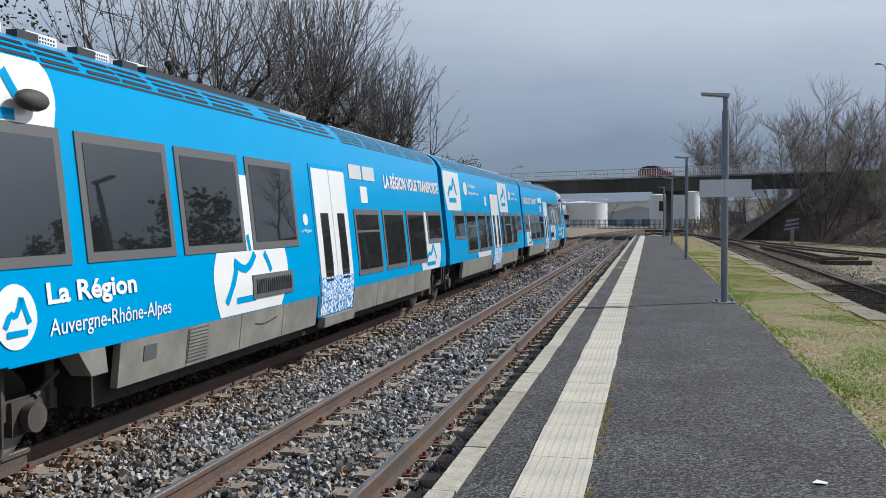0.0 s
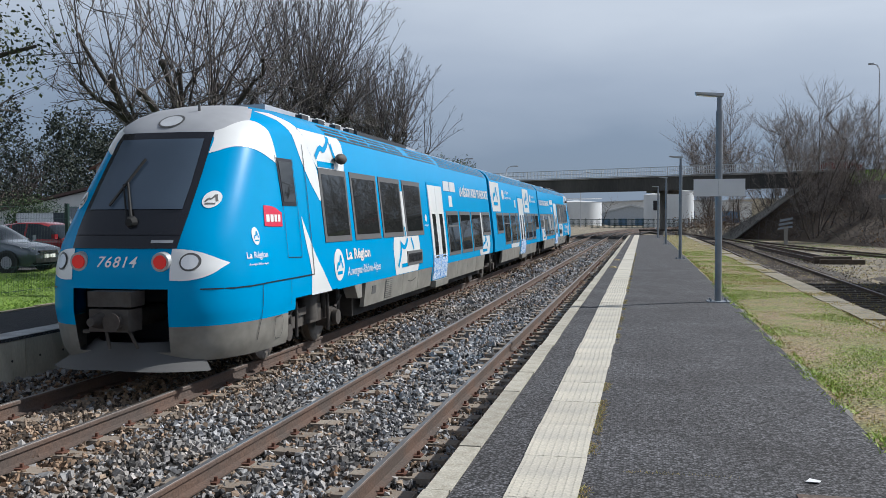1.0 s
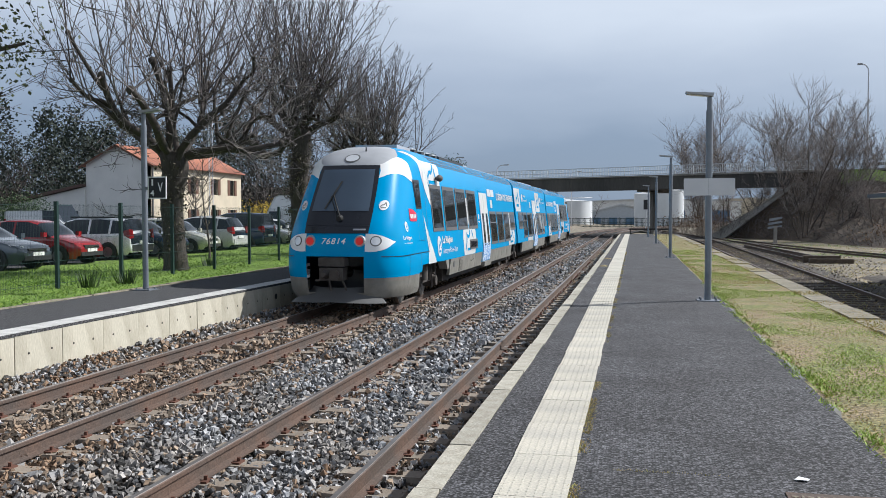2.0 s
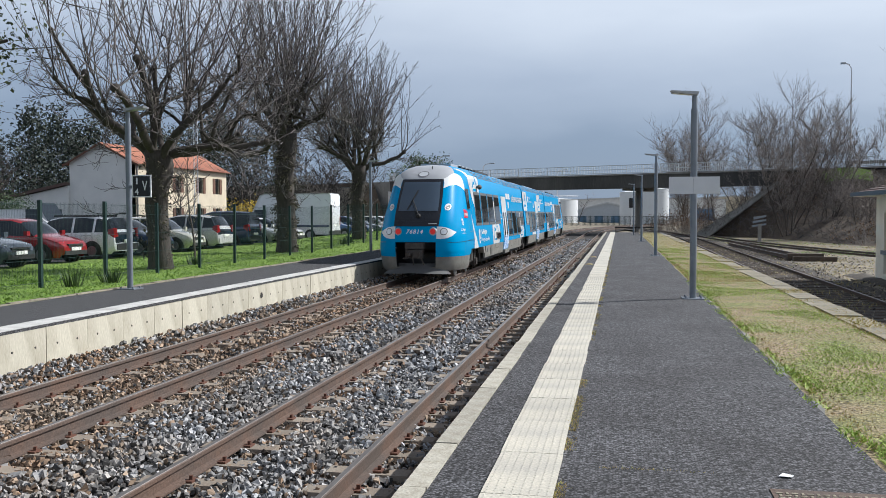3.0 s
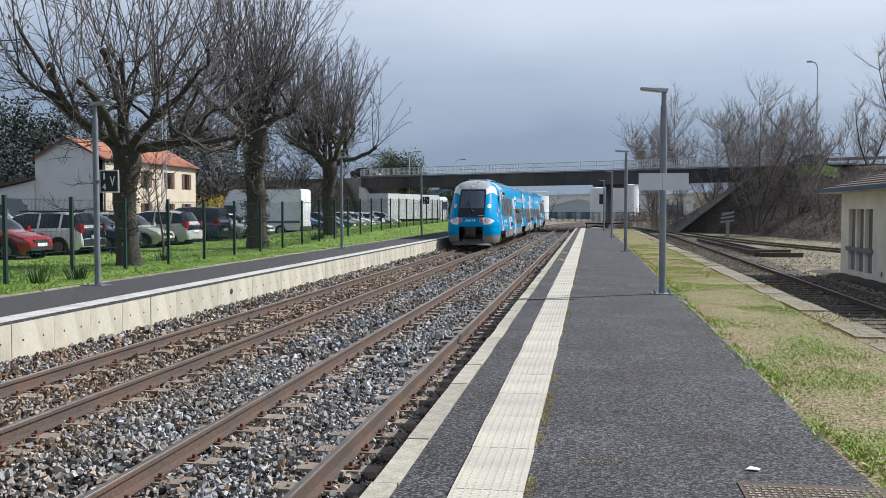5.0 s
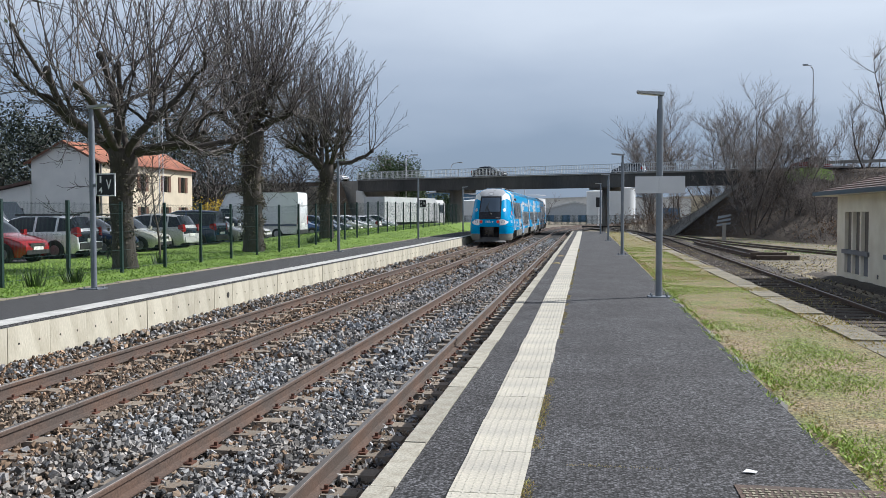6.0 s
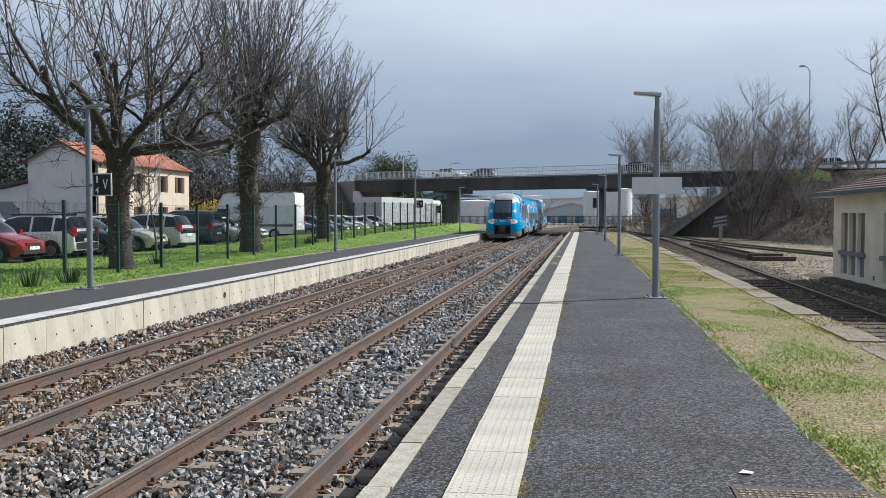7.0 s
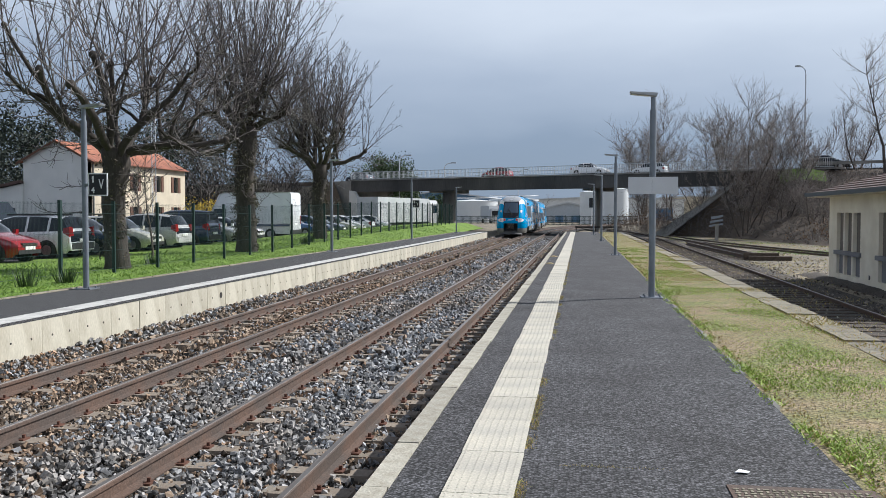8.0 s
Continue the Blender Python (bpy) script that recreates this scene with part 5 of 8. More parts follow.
def embankments():
    e = MB().grid(EMB_R)
    top = [r[-1] for r in EMB_R]
    e.grid([[p, (p[0] + 3.7, p[1] + 8.3, 5.95), (p[0] + 9, p[1] + 20, -0.7)] for p in top])
    thing("embankment_right", e, M["brush_ground"], "steep brown embankment covered in dead leaves and brush", "embankment", kind="structure", smooth="all", fix=False)
    e = MB().grid(EMB_L)
    thing("embankment_left", e, M["brush_ground"], "dark wooded embankment beside the bridge", "embankment", kind="structure", smooth="all", fix=False)
    # road safety rail along the top of the right bank
    g = empty("guard_rail", "grey steel road safety rail on posts above the bank", "guard rail")
    gm = MB()
    for a, b in zip(top[4:-1], top[5:]):
        va, vb = Vector(a), Vector(b)
        for z0, z1 in ((0.45, 0.75),):
            d = Vector((BR_N.x, BR_N.y, 0)) * 0.04
            gm.add([va + Vector((0, 0, z0 + 0.1)), vb + Vector((0, 0, z0 + 0.1)), vb + Vector((0, 0, z1 + 0.1)), va + Vector((0, 0, z1 + 0.1)),
                    va + d + Vector((0, 0, z0 + 0.1)), vb + d + Vector((0, 0, z0 + 0.1)), vb + d + Vector((0, 0, z1 + 0.1)), va + d + Vector((0, 0, z1 + 0.1))],
                   [(0, 1, 2, 3), (7, 6, 5, 4), (3, 2, 6, 7), (0, 4, 5, 1), (0, 3, 7, 4), (1, 5, 6, 2)])
    part("rail_beam", gm, M["concrete_dark"], g)
    for p in top[4::2]:
        part("post", MB().box(p[0] - 0.05, p[0] + 0.05, p[1] - 0.05, p[1] + 0.05, p[2] - 0.3, p[2] + 0.8), M["concrete_dark"], g)
    k = MB()
    rows = []
    for i in range(9):
        c = Vector(EMB_R[12 + i // 3][12])
        rows.append([(19.5 + i * 0.5, 93.2 - i * 0.23 - j * 0.5, 5.75 - 0.38 * j + 0.35 * math.sin(i / 8 * math.pi) + 0.1 * noise.noise((i, j, 1))) for j in range(4)])
    k.grid(rows)
    thing("grass_patch", k, M["grass_ground"], "small patch of bright green grass on the bank", "grass", kind="stuff", smooth="all", fix=False)


embankments()


def side_tracks():
    """Old siding beside the platform and a stub track that ends in the yard."""
    t = empty("track_3", "rusty disused siding track half buried in cinders", "railway track", "tracks")
    t["kind"] = "structure"
    pts = [(-8, 0), (20, 0), (40, 0.25), (60, 0.45), (80, 0.65), (100, 0.4), (130, -1.5), (170, -7)]
    ys = [-8 + 6 * i for i in range(28)]
    cx = lambda y: float(np.interp(y, [p[0] for p in pts], [p[1] for p in pts]))
    for x in (4.92, 6.42):
        rail(t, [(x + cx(y), y, -0.58) for y in ys])
    s = MB().box(-1.25, 1.25, -0.12, 0.12, -0.12, 0.0).mesh("sleeper", M["sleeper_wood"])
    for i in range(120):
        piece("sleeper", s, t, (5.67 + cx(8 + i * 0.65), 8 + i * 0.65, -0.682))
    bed = MB().grid([[(x + cx(y), y, -0.698 + 0.012 * noise.noise((x, y, 2))) for x in (3.7, 4.4, 5.2, 6.0, 6.8, 7.6)] for y in ys])
    thing("siding_bed", bed, M["earth"], "dark cinder bed of the siding", "ballast", kind="structure", smooth="all", fix=False)
    u = empty("track_4", "stub track ending at a timber stop in the yard", "railway track", "tracks")
    u["kind"] = "structure"
    rail(u, [(8.45 - 0.05 * i, 46.2 + i * 2, -0.50) for i in range(12)])
    rail(u, [(9.35 - 0.05 * i, 49.4 + i * 2, -0.50) for i in range(14)])
    for i in range(16):
        piece("sleeper", s, u, (8.9 - 0.03 * i, 47.2 + i * 1.1, -0.68))
    st = empty("buffer_stop", "weathered timber baulk stop at the end of the stub track", "buffer stop", at=(8.9, 46.6, 0))
    part("baulk", MB().box(-0.75, 0.95, -0.3, 0.0, -0.74, -0.36), M["sleeper_wood"], st)
    part("baulk", MB().box(-0.55, 1.45, -0.75, -0.36, -0.74, -0.50), M["sleeper_wood"], st)
    v = empty("track_5", "overgrown far yard track", "railway track", "tracks")
    v["kind"] = "structure"
    for dx in (0, 1.5):
        rail(v, [(8.0 + dx + 6.6 * k * k + 0.6 * k, 96 - 52 * k, -0.60) for k in [i / 14 for i in range(15)]])


side_tracks()


def yard_sign():
    s = empty("yard_sign", "small tilted grey arrow-shaped yard sign on a post", "sign", at=(11.2, 76, -0.72))
    part("post", MB().box(-0.13, 0.13, -0.1, 0.1, 0.0, 1.5), M["concrete_dark"], s)
    for k in range(3):
        a = MB().add([(-0.6 + 0.06 * k, -0.05, 1.25 + 0.3 * k), (0.5, -0.05, 1.42 + 0.33 * k), (0.5, -0.05, 1.56 + 0.34 * k), (-0.6 + 0.06 * k, -0.05, 1.4 + 0.34 * k),
                      (-0.6 + 0.06 * k, 0.02, 1.25 + 0.3 * k), (0.5, 0.02, 1.42 + 0.33 * k), (0.5, 0.02, 1.56 + 0.34 * k), (-0.6 + 0.06 * k, 0.02, 1.4 + 0.34 * k)],
                     [(0, 1, 2, 3), (7, 6, 5, 4), (0, 4, 5, 1), (1, 5, 6, 2), (2, 6, 7, 3), (3, 7, 4, 0)])
        part("board", a, M["galv"], s)


yard_sign()


def hut():
    """Cream rendered hut beside the siding, its long wall along the track."""
    h = empty("signal_hut", "small cream rendered railway hut with brown tiled roof", "hut", at=(8.85, 33.6, -0.72))
    L, W, top = 11.0, 5.0, 2.92
    wins = [(-0.95, 3), (-5.35, 3)]
    wall = MB()
    # the long wall is pierced by groups of three narrow openings
    holes = []
    for y0, n in wins:
        for k in range(n):
            holes.append((y0 - k * 0.93 - 0.77, y0 - k * 0.93))
    holes.sort()
    ys = [-L] + [v for a in holes for v in a] + [0.0]
    z0, z1 = 0.27, 2.36
    for i in range(len(ys) - 1):
        solid = i % 2 == 0
        if solid:
            wall.box(0, 0.25, ys[i], ys[i + 1], -0.2, top)
        else:
            wall.box(0, 0.25, ys[i], ys[i + 1], -0.2, z0)
            wall.box(0, 0.25, ys[i], ys[i + 1], z1, top)
    wall.box(0.25, W, -0.25, 0.0, -0.2, top)
    wall.box(0.25, W, -L, -L + 0.25, -0.2, top)
    wall.box(W, W + 0.25, -L, 0.0, -0.2, top)
    part("wall", wall, M["hut_wall"], h, "cream rendered walls")
    for a, b in holes:
        part("window", MB().box(0.12, 0.17, a, b, z0 + 0.75, z1), M["shutter"], h, "narrow weathered window boards")
        part("lower_panel", MB().box(0.10, 0.15, a, b, z0, z0 + 0.72), M["sill"], h)
    for y0, n in wins:
        part("window_sill", MB().box(-0.07, 0.12, y0 - 2.75, y0 + 0.12, z0 + 0.66, z0 + 0.80), M["sill"], h)
    part("wall_vent", MB().box(-0.012, 0.01, -4.62, -4.50, 0.28, 0.42), M["black"], h)
    part("soffit", MB().box(-0.61, W + 0.95, -L - 0.6, 0.72, top, top + 0.10), M["hut_wall"], h)
    part("gutter", MB().box(-0.68, -0.58, -L - 0.65, 0.78, top + 0.02, top + 0.16), M["black"], h)
    # hipped roof in courses
    for k in range(9):
        f0, f1 = k / 9, (k + 1) / 9
        zt = top + 0.10 + 0.95 * f0
        def ring(f, z):
            return [(-0.64 + (W / 2 + 0.61) * f, -L - 0.62 + 2.6 * f, z), (W + 0.98 - (W / 2 + 0.75) * f, -L - 0.62 + 2.6 * f, z), (W + 0.98 - (W / 2 + 0.75) * f, 0.75 - 2.6 * f, z), (-0.64 + (W / 2 + 0.61) * f, 0.75 - 2.6 * f, z)]
        c = MB()
        c.grid([ring(f0, zt), ring(f0, zt + 0.05), ring(f1, zt + 0.95 / 9 + 0.02)], closed=True)
        part("tile_course", c, M["hut_roof"], h, "course of brown roof tiles")
    part("roof_vent", MB().cyl((1.3, -0.75, top + 0.4), (1.3, -0.75, top + 0.62), 0.13, 0.11, n=12), M["sign_back"], h)
    d = MB().grid([[(8.2 + 0.25 * j, 22 + 0.5 * i, -0.73 + 0.22 * math.sin(math.pi * j / 4) * (0.6 + 0.5 * noise.noise((i * 0.5, j, 0)))) for j in range(5)] for i in range(28)])
    thing("soil_bank", d, M["earth"], "dark soil heaped along the hut wall", "soil", kind="stuff", smooth="all", fix=False)


hut()


def lamp(at, turn, height=3.82, sign=False):
    e = empty("platform_lamp", "galvanised steel platform lamp post with a flat LED head", "street lamp", "platform lamps", at)
    p = MB()
    p.cyl((0, 0, 0), (0, 0, height - 0.25), 0.062, 0.062, n=16)
    p.cyl((0, 0, height - 0.25), (0, 0, height), 0.048, 0.045, n=16)
    part("post", p, M["galv"], e, smooth=True)
    part("base_plate", MB().box(-0.2, 0.2, -0.2, 0.2, 0.0, 0.02), M["galv"], e)
    for dx, dy in ((-0.14, -0.14), (0.14, -0.14), (-0.14, 0.14), (0.14, 0.14)):
        part("bolt", MB().cyl((dx, dy, 0.02), (dx, dy, 0.06), 0.018, n=6), M["galv"], e)
    hd = MB().add([(-0.42, -0.11, height + 0.06), (-0.42, 0.11, height + 0.06), (0.06, 0.08, height + 0.005), (0.06, -0.08, height + 0.005),
                   (-0.44, -0.12, height + 0.10), (-0.44, 0.12, height + 0.10), (0.08, 0.07, height + 0.07), (0.08, -0.07, height + 0.07)],
                  [(3, 2, 1, 0), (4, 5, 6, 7), (0, 1, 5, 4), (1, 2, 6, 5), (2, 3, 7, 6), (3, 0, 4, 7)])
    head = part("lamp_head", hd, M["lamp_head"], e, "flat tilted lamp head")
    part("diffuser", MB().add([(-0.40, -0.09, height + 0.052), (-0.40, 0.09, height + 0.052), (-0.08, 0.07, height + 0.012), (-0.08, -0.07, height + 0.012)], [(0, 1, 2, 3)]), M["lamp_glass"], head, fix=False)
    e.rotation_euler = (0, 0, radians(turn))
    return e


LAMP = lamp((1.37, 17.37, 0), 0)
for x, y, turn in ((1.37, 35.07, 0), (1.27, 53.2, 0), (1.06, 69.0, 0), (-10.38, 17.51, 180), (-10.35, 36.4, 180), (-10.3, 54.2, 180), (-10.45, 75.5, 180)):
    copy_thing(LAMP, pose(x, y, 0, 0, 0, turn))


def lamp_signs():
    s = empty("sign_panel", "plain pale grey sign panel clamped to a lamp post", "sign", at=(1.37, 17.30, 0))
    part("sheet", MB().box(-0.46, -0.02, -0.03, -0.012, 1.98, 2.30), M["sign_back"], s)
    part("sheet", MB().box(-0.015, 0.46, -0.03, -0.012, 1.98, 2.30), M["sign_back"], s)
    part("clamp_bar", MB().box(-0.44, 0.44, -0.012, 0.03, 2.12, 2.16), M["galv"], s)
    part("clamp", MB().cyl((0, 0.07, 2.10), (0, 0.07, 2.18), 0.075, n=16), M["galv"], s)
    for (x, y) in ((-10.32, 17.46), (-10.28, 54.16)):
        q = empty("speed_board", "square black board with white figures 1, 4, V", "sign", "speed boards", at=(x, y, 0))
        part("plate", MB().box(0.06, 0.50, -0.02, 0.0, 1.98, 2.46), M["white_sign"], q)
        part("field", MB().box(0.085, 0.475, -0.026, -0.02, 2.005, 2.435), M["black"], q)
        part("bracket", MB().box(-0.06, 0.08, 0.0, 0.04, 2.18, 2.24), M["galv"], q)
        t = MB()
        def at(u0, u1, z0, z1):
            return lambda u, v: (u0 + (u1 - u0) * u, -0.030, z0 + (z1 - z0) * v)
        write_on(t, "1", at(0.155, 0.195, 2.26, 2.40))
        write_on(t, "4", at(0.125, 0.215, 2.04, 2.17))
        write_on(t, "V", at(0.30, 0.42, 2.12, 2.33))
        part("figures", t, M["white_sign"], q, fix=False)


lamp_signs()


def road_lamp(at, height, arm, turn=0.0, name="road_lamp", curved=False):
    e = empty(name, "tall grey road lamp with a small bent arm", "street lamp", "road lamps", at)
    p = MB()
    p.cyl((0, 0, 0), (0, 0, height - 0.9), 0.10, 0.06, n=10)
    pts = [(0, 0, height - 0.9), (-0.05 * arm, 0, height - 0.45), (-0.25 * arm, 0, height - 0.12), (-0.6 * arm, 0, height)]
    for a, b in zip(pts, pts[1:]):
        p.cyl(a, b, 0.055, n=8)
    part("mast", p, M["sign_back"], e, smooth=True)
    part("head", MB().box(-arm, -0.55 * arm, -0.12, 0.12, height - 0.08, height + 0.08), M["lamp_head"], e)
    e.rotation_euler = (0, 0, radians(turn))


road_lamp((22.0, 92.8, 5.9), 10.3, 1.0)
road_lamp((-24.7, 121.0, -0.5), 10.2, 1.7, 180)
road_lamp((-21.6, 142.0, -0.5), 10.3, 1.9, 180)
road_lamp((-13.0, 190.0, -0.5), 11.5, 2.2, 180)


def house():
    """Pale two-storey house with a clay roof; gable towards the station, long wall towards the track."""
    h = empty("house", "two-storey pale rendered house with an orange clay tile roof", "house", at=(-36.3, 62.2, 0))
    W, L, E, A = 5.6, 16.0, 5.7, 7.15
    w = MB()
    w.add([(0, 0, -0.3), (-W, 0, -0.3), (-W, 0, E), (-W / 2, 0, A), (0, 0, E)], [(0, 1, 2, 3, 4)])
    w.add([(0, L, -0.3), (-W, L, -0.3), (-W, L, E), (-W / 2, L, A), (0, L, E)], [(4, 3, 2, 1, 0)])
    w.add([(-W, 0, -0.3), (-W, L, -0.3), (-W, L, E), (-W, 0, E)], [(0, 1, 2, 3)])
    part("gable_wall", w, M["render_white"], h, "pale grey gable wall", fix=False)
    cols = [0.0, 2.0, 2.9, 6.2, 7.1, 10.3, 11.2, 13.6, 14.5, 16.0]
    lw = MB()
    for i in range(len(cols) - 1):
        a, b = cols[i], cols[i + 1]
        if i % 2 == 0:
            lw.box(-0.3, 0, a, b, -0.3, E)
        else:
            lw.box(-0.3, 0, a, b, -0.3, 0.9)
            lw.box(-0.3, 0, a, b, 2.2, 3.5)
            lw.box(-0.3, 0, a, b, 4.9, E)
            for z0, z1 in ((0.9, 2.2), (3.5, 4.9)):
                win = part("window", MB().box(-0.16, -0.12, a, b, z0, z1), M["glass_dark"], h)
                part("shutter", MB().box(0.0, 0.05, a - 0.45, a, z0, z1), M["wood_brown"], h)
                part("shutter", MB().box(0.0, 0.05, b, b + 0.45, z0, z1), M["wood_brown"], h)
    part("long_wall", lw, M["render_warm"], h, "warm cream wall with shuttered windows")
    part("downpipe", MB().cyl((0.06, 0.15, 0), (0.06, 0.15, E), 0.07, n=8), M["concrete_dark"], h)
    me = MB().grid([[(-0.0, 0, 0), (0, 0.35, 0.05), (0, 0.7, 0)], [(-3.25, 0, 1.62), (-3.25, 0.35, 1.67), (-3.25, 0.7, 1.62)]]).mesh("roof_tile", M["tile_red"], fix=False)
    r = part("roof", MB().add([(0.4, -0.35, E - 0.22), (-W / 2, -0.35, A + 0.05), (-W - 0.4, -0.35, E - 0.22), (0.4, L + 0.3, E - 0.22), (-W / 2, L + 0.3, A + 0.05), (-W - 0.4, L + 0.3, E - 0.22)], [(0, 1, 4, 3), (1, 2, 5, 4)]), M["tile_red"], h, "orange clay tile roof", fix=False)
    for i in range(24):
        piece("roof_tile", me, r, (0.42, -0.36 + i * 0.69, E - 0.20))
        piece("roof_tile", me, r, (-W - 0.42, -0.36 + i * 0.69 + 0.7, E - 0.20), math.pi)
    part("verge_board", MB().add([(0.4, -0.36, E - 0.40), (-W / 2, -0.36, A - 0.13), (-W - 0.4, -0.36, E - 0.40), (-W - 0.4, -0.36, E - 0.22), (-W / 2, -0.36, A + 0.05), (0.4, -0.36, E - 0.22)], [(0, 1, 4, 5), (1, 2, 3, 4)]), M["wood_brown"], h, fix=False)
    # low lean-to beside the gable
    a = empty("lean_to", "low pale lean-to with a dark sloping roof against the house", "outbuilding", at=(-41.9, 62.0, 0))
    part("wall", MB().extrude_y([(0, -0.3), (-10, -0.3), (-10, 1.9), (0, 3.9)], 0.0, 6.0), M["render_white"], a)
    part("roof", MB().extrude_y([(0, 3.95), (-10.4, 1.86), (-10.4, 2.06), (0, 4.15)], -0.4, 6.4), M["hut_roof"], a)
    f = empty("lattice_mast", "slim grey lattice mast beside the house", "mast", at=(-29.2, 58.0, 0))
    lm = MB()
    for dx in (-0.14, 0.14):
        lm.cyl((dx, 0, 0), (dx, 0, 9.0), 0.03, n=6)
    part("chord", lm, M["sign_back"], f)
    la = MB()
    for i in range(28):
        la.cyl((-0.14, 0, 0.3 * i), (0.14, 0, 0.3 * i + 0.3), 0.016, n=5)
    part("lacing", la, M["sign_back"], f)


house()


def far_structures():
    def shed(name, label, x, y, w, l, e, a, wall, roof, turn=0):
        s = empty(name, label, "warehouse", at=(x, y, -0.8))
        part("wall", MB().extrude_y([(-w / 2, 0), (w / 2, 0), (w / 2, e), (0, a), (-w / 2, e)], 0, l), wall, s)
        part("roof", MB().extrude_y([(-w / 2 - 0.5, e - 0.1), (0, a), (w / 2 + 0.5, e - 0.1), (w / 2 + 0.5, e + 0.25), (0, a + 0.4), (-w / 2 - 0.5, e + 0.25)], -0.6, l + 0.5), roof, s)
        for i in range(4):
            part("door_panel", MB().box(-w / 2 + w * (i + 0.25) / 4, -w / 2 + w * (i + 0.75) / 4, -0.08, 0, 0, e * 0.6), M["shed_blue"], s)
        s.rotation_euler = (0, 0, radians(turn))

    shed("warehouse", "low grey gabled warehouse beyond the bridge", -3.5, 262, 19, 30, 3.2, 5.6, M["shed_wall"], M["shed_roof"], 4)
    shed("warehouse", "long pale flat warehouse in the distance", 6, 320, 60, 30, 7.2, 8.2, M["render_white"], M["shed_roof"], 0)
    shed("warehouse", "long cream warehouse behind the tanks", 40, 330, 46, 30, 7.5, 8.6, M["render_warm"], M["shed_roof"], 0)
    shed("warehouse", "blue and white industrial shed near the car park", -38, 240, 30, 26, 6.5, 8.5, M["shed_blue"], M["shed_roof"], 0)
    for x, y, r, z in ((7.6, 205, 3.3, 8.0), (3.2, 216, 3.2, 7.6), (-17, 232, 6.5, 6.2), (-27, 226, 6.5, 5.6)):
        t = empty("storage_tank", "white cylindrical storage tank with a shallow cone roof", "storage tank", "storage tanks", (x, y, -0.8))
        part("shell", MB().cyl((0, 0, 0), (0, 0, z), r, n=40), M["tank_white"], t, smooth=True)
        part("roof", MB().cyl((0, 0, z), (0, 0, z + 0.5), r + 0.08, 0.4, n=40), M["tank_white"], t, smooth=True)
        rl = MB()
        for k in range(24):
            a, b = 2 * math.pi * k / 24, 2 * math.pi * (k + 1) / 24
            rl.cyl((r * math.cos(a), r * math.sin(a), z + 0.9), (r * math.cos(b), r * math.sin(b), z + 0.9), 0.05, n=4)
        part("top_rail", rl, M["sign_back"], t)
    sg = empty("signal_post", "black railway signal head on a slim post", "signal", at=(1.9, 150, -0.75))
    part("post", MB().cyl((0, 0, 0), (0, 0, 3.4), 0.09, n=8), M["sign_back"], sg)
    part("head", MB().cyl((0, -0.1, 3.4), (0, -0.1, 5.0), 0.38, n=12), M["black"], sg)
    fe = empty("far_fence", "dark green mesh fence beyond the bridge", "fence", at=(0, 190, -0.8))
    fp = MB().box(-1.5, 1.5, 0, 0.05, 0.10, 0.18).box(-1.5, 1.5, 0, 0.05, 0.95, 1.02).box(-1.5, 1.5, 0, 0.05, 1.84, 1.92).box(-1.55, -1.43, -0.04, 0.08, 0, 2.1)
    for i in range(11):
        fp.box(-1.27 + i * 0.25, -1.19 + i * 0.25, 0.005, 0.045, 0.05, 1.98)
    fm = fp.mesh("fence_panel", M["fence_green"])
    for i in range(19):
        tagged(piece("fence_panel", fm, fe, (-43.5 + 3 * i, 0, 0)), kind="stuff")
    bk = empty("platform_stop", "low dark barrier across the platform end", "barrier", at=(1.2, PLAT_END + 0.3, 0))
    part("rail", MB().box(-1.6, 1.9, 0, 0.08, 0.35, 0.5), M["dark"], bk)
    for x in (-1.5, 0.2, 1.8):
        part("post", MB().box(x - 0.04, x + 0.04, 0, 0.08, -0.9, 0.5), M["dark"], bk)


far_structures()
# ---------------------------------------------------------------- grass bank, fence, cars
FENCE_X = -12.6


def bank_z(x, y):
    """Level of the grass beside the far platform: it rises with the distance."""
    k = float(np.interp(y, (0, 34, 54, 80), (-0.02, 0.0, 0.42, 0.6)))
    return -0.02 + (k + 0.02) * float(np.interp(-x, (10.6, 12.6, 16), (0, 1, 1))) - float(np.interp(-x, (16, 22), (0, 1))) * k


def grass_bank():
    g = MB()
    xs = [-10.62 - 0.25 * i for i in range(34)]
    g.grid([[(x, y, bank_z(x, y) + 0.03 * noise.noise((x, y, 7)) - (0.03 if x > -10.7 else 0)) for x in xs] for y in [4 + 1.0 * i for i in range(96)]])
    thing("grass_bank", g, M["grass_ground"], "green grass bank between the platform and the car park", "grass", kind="structure", smooth="all", fix=False)
    p = MB().box(-60, -17.2, 10, 108, -0.3, -0.02)
    thing("car_park", p, M["asphalt_old"], "worn asphalt car park surface", "car park", kind="structure")


grass_bank()


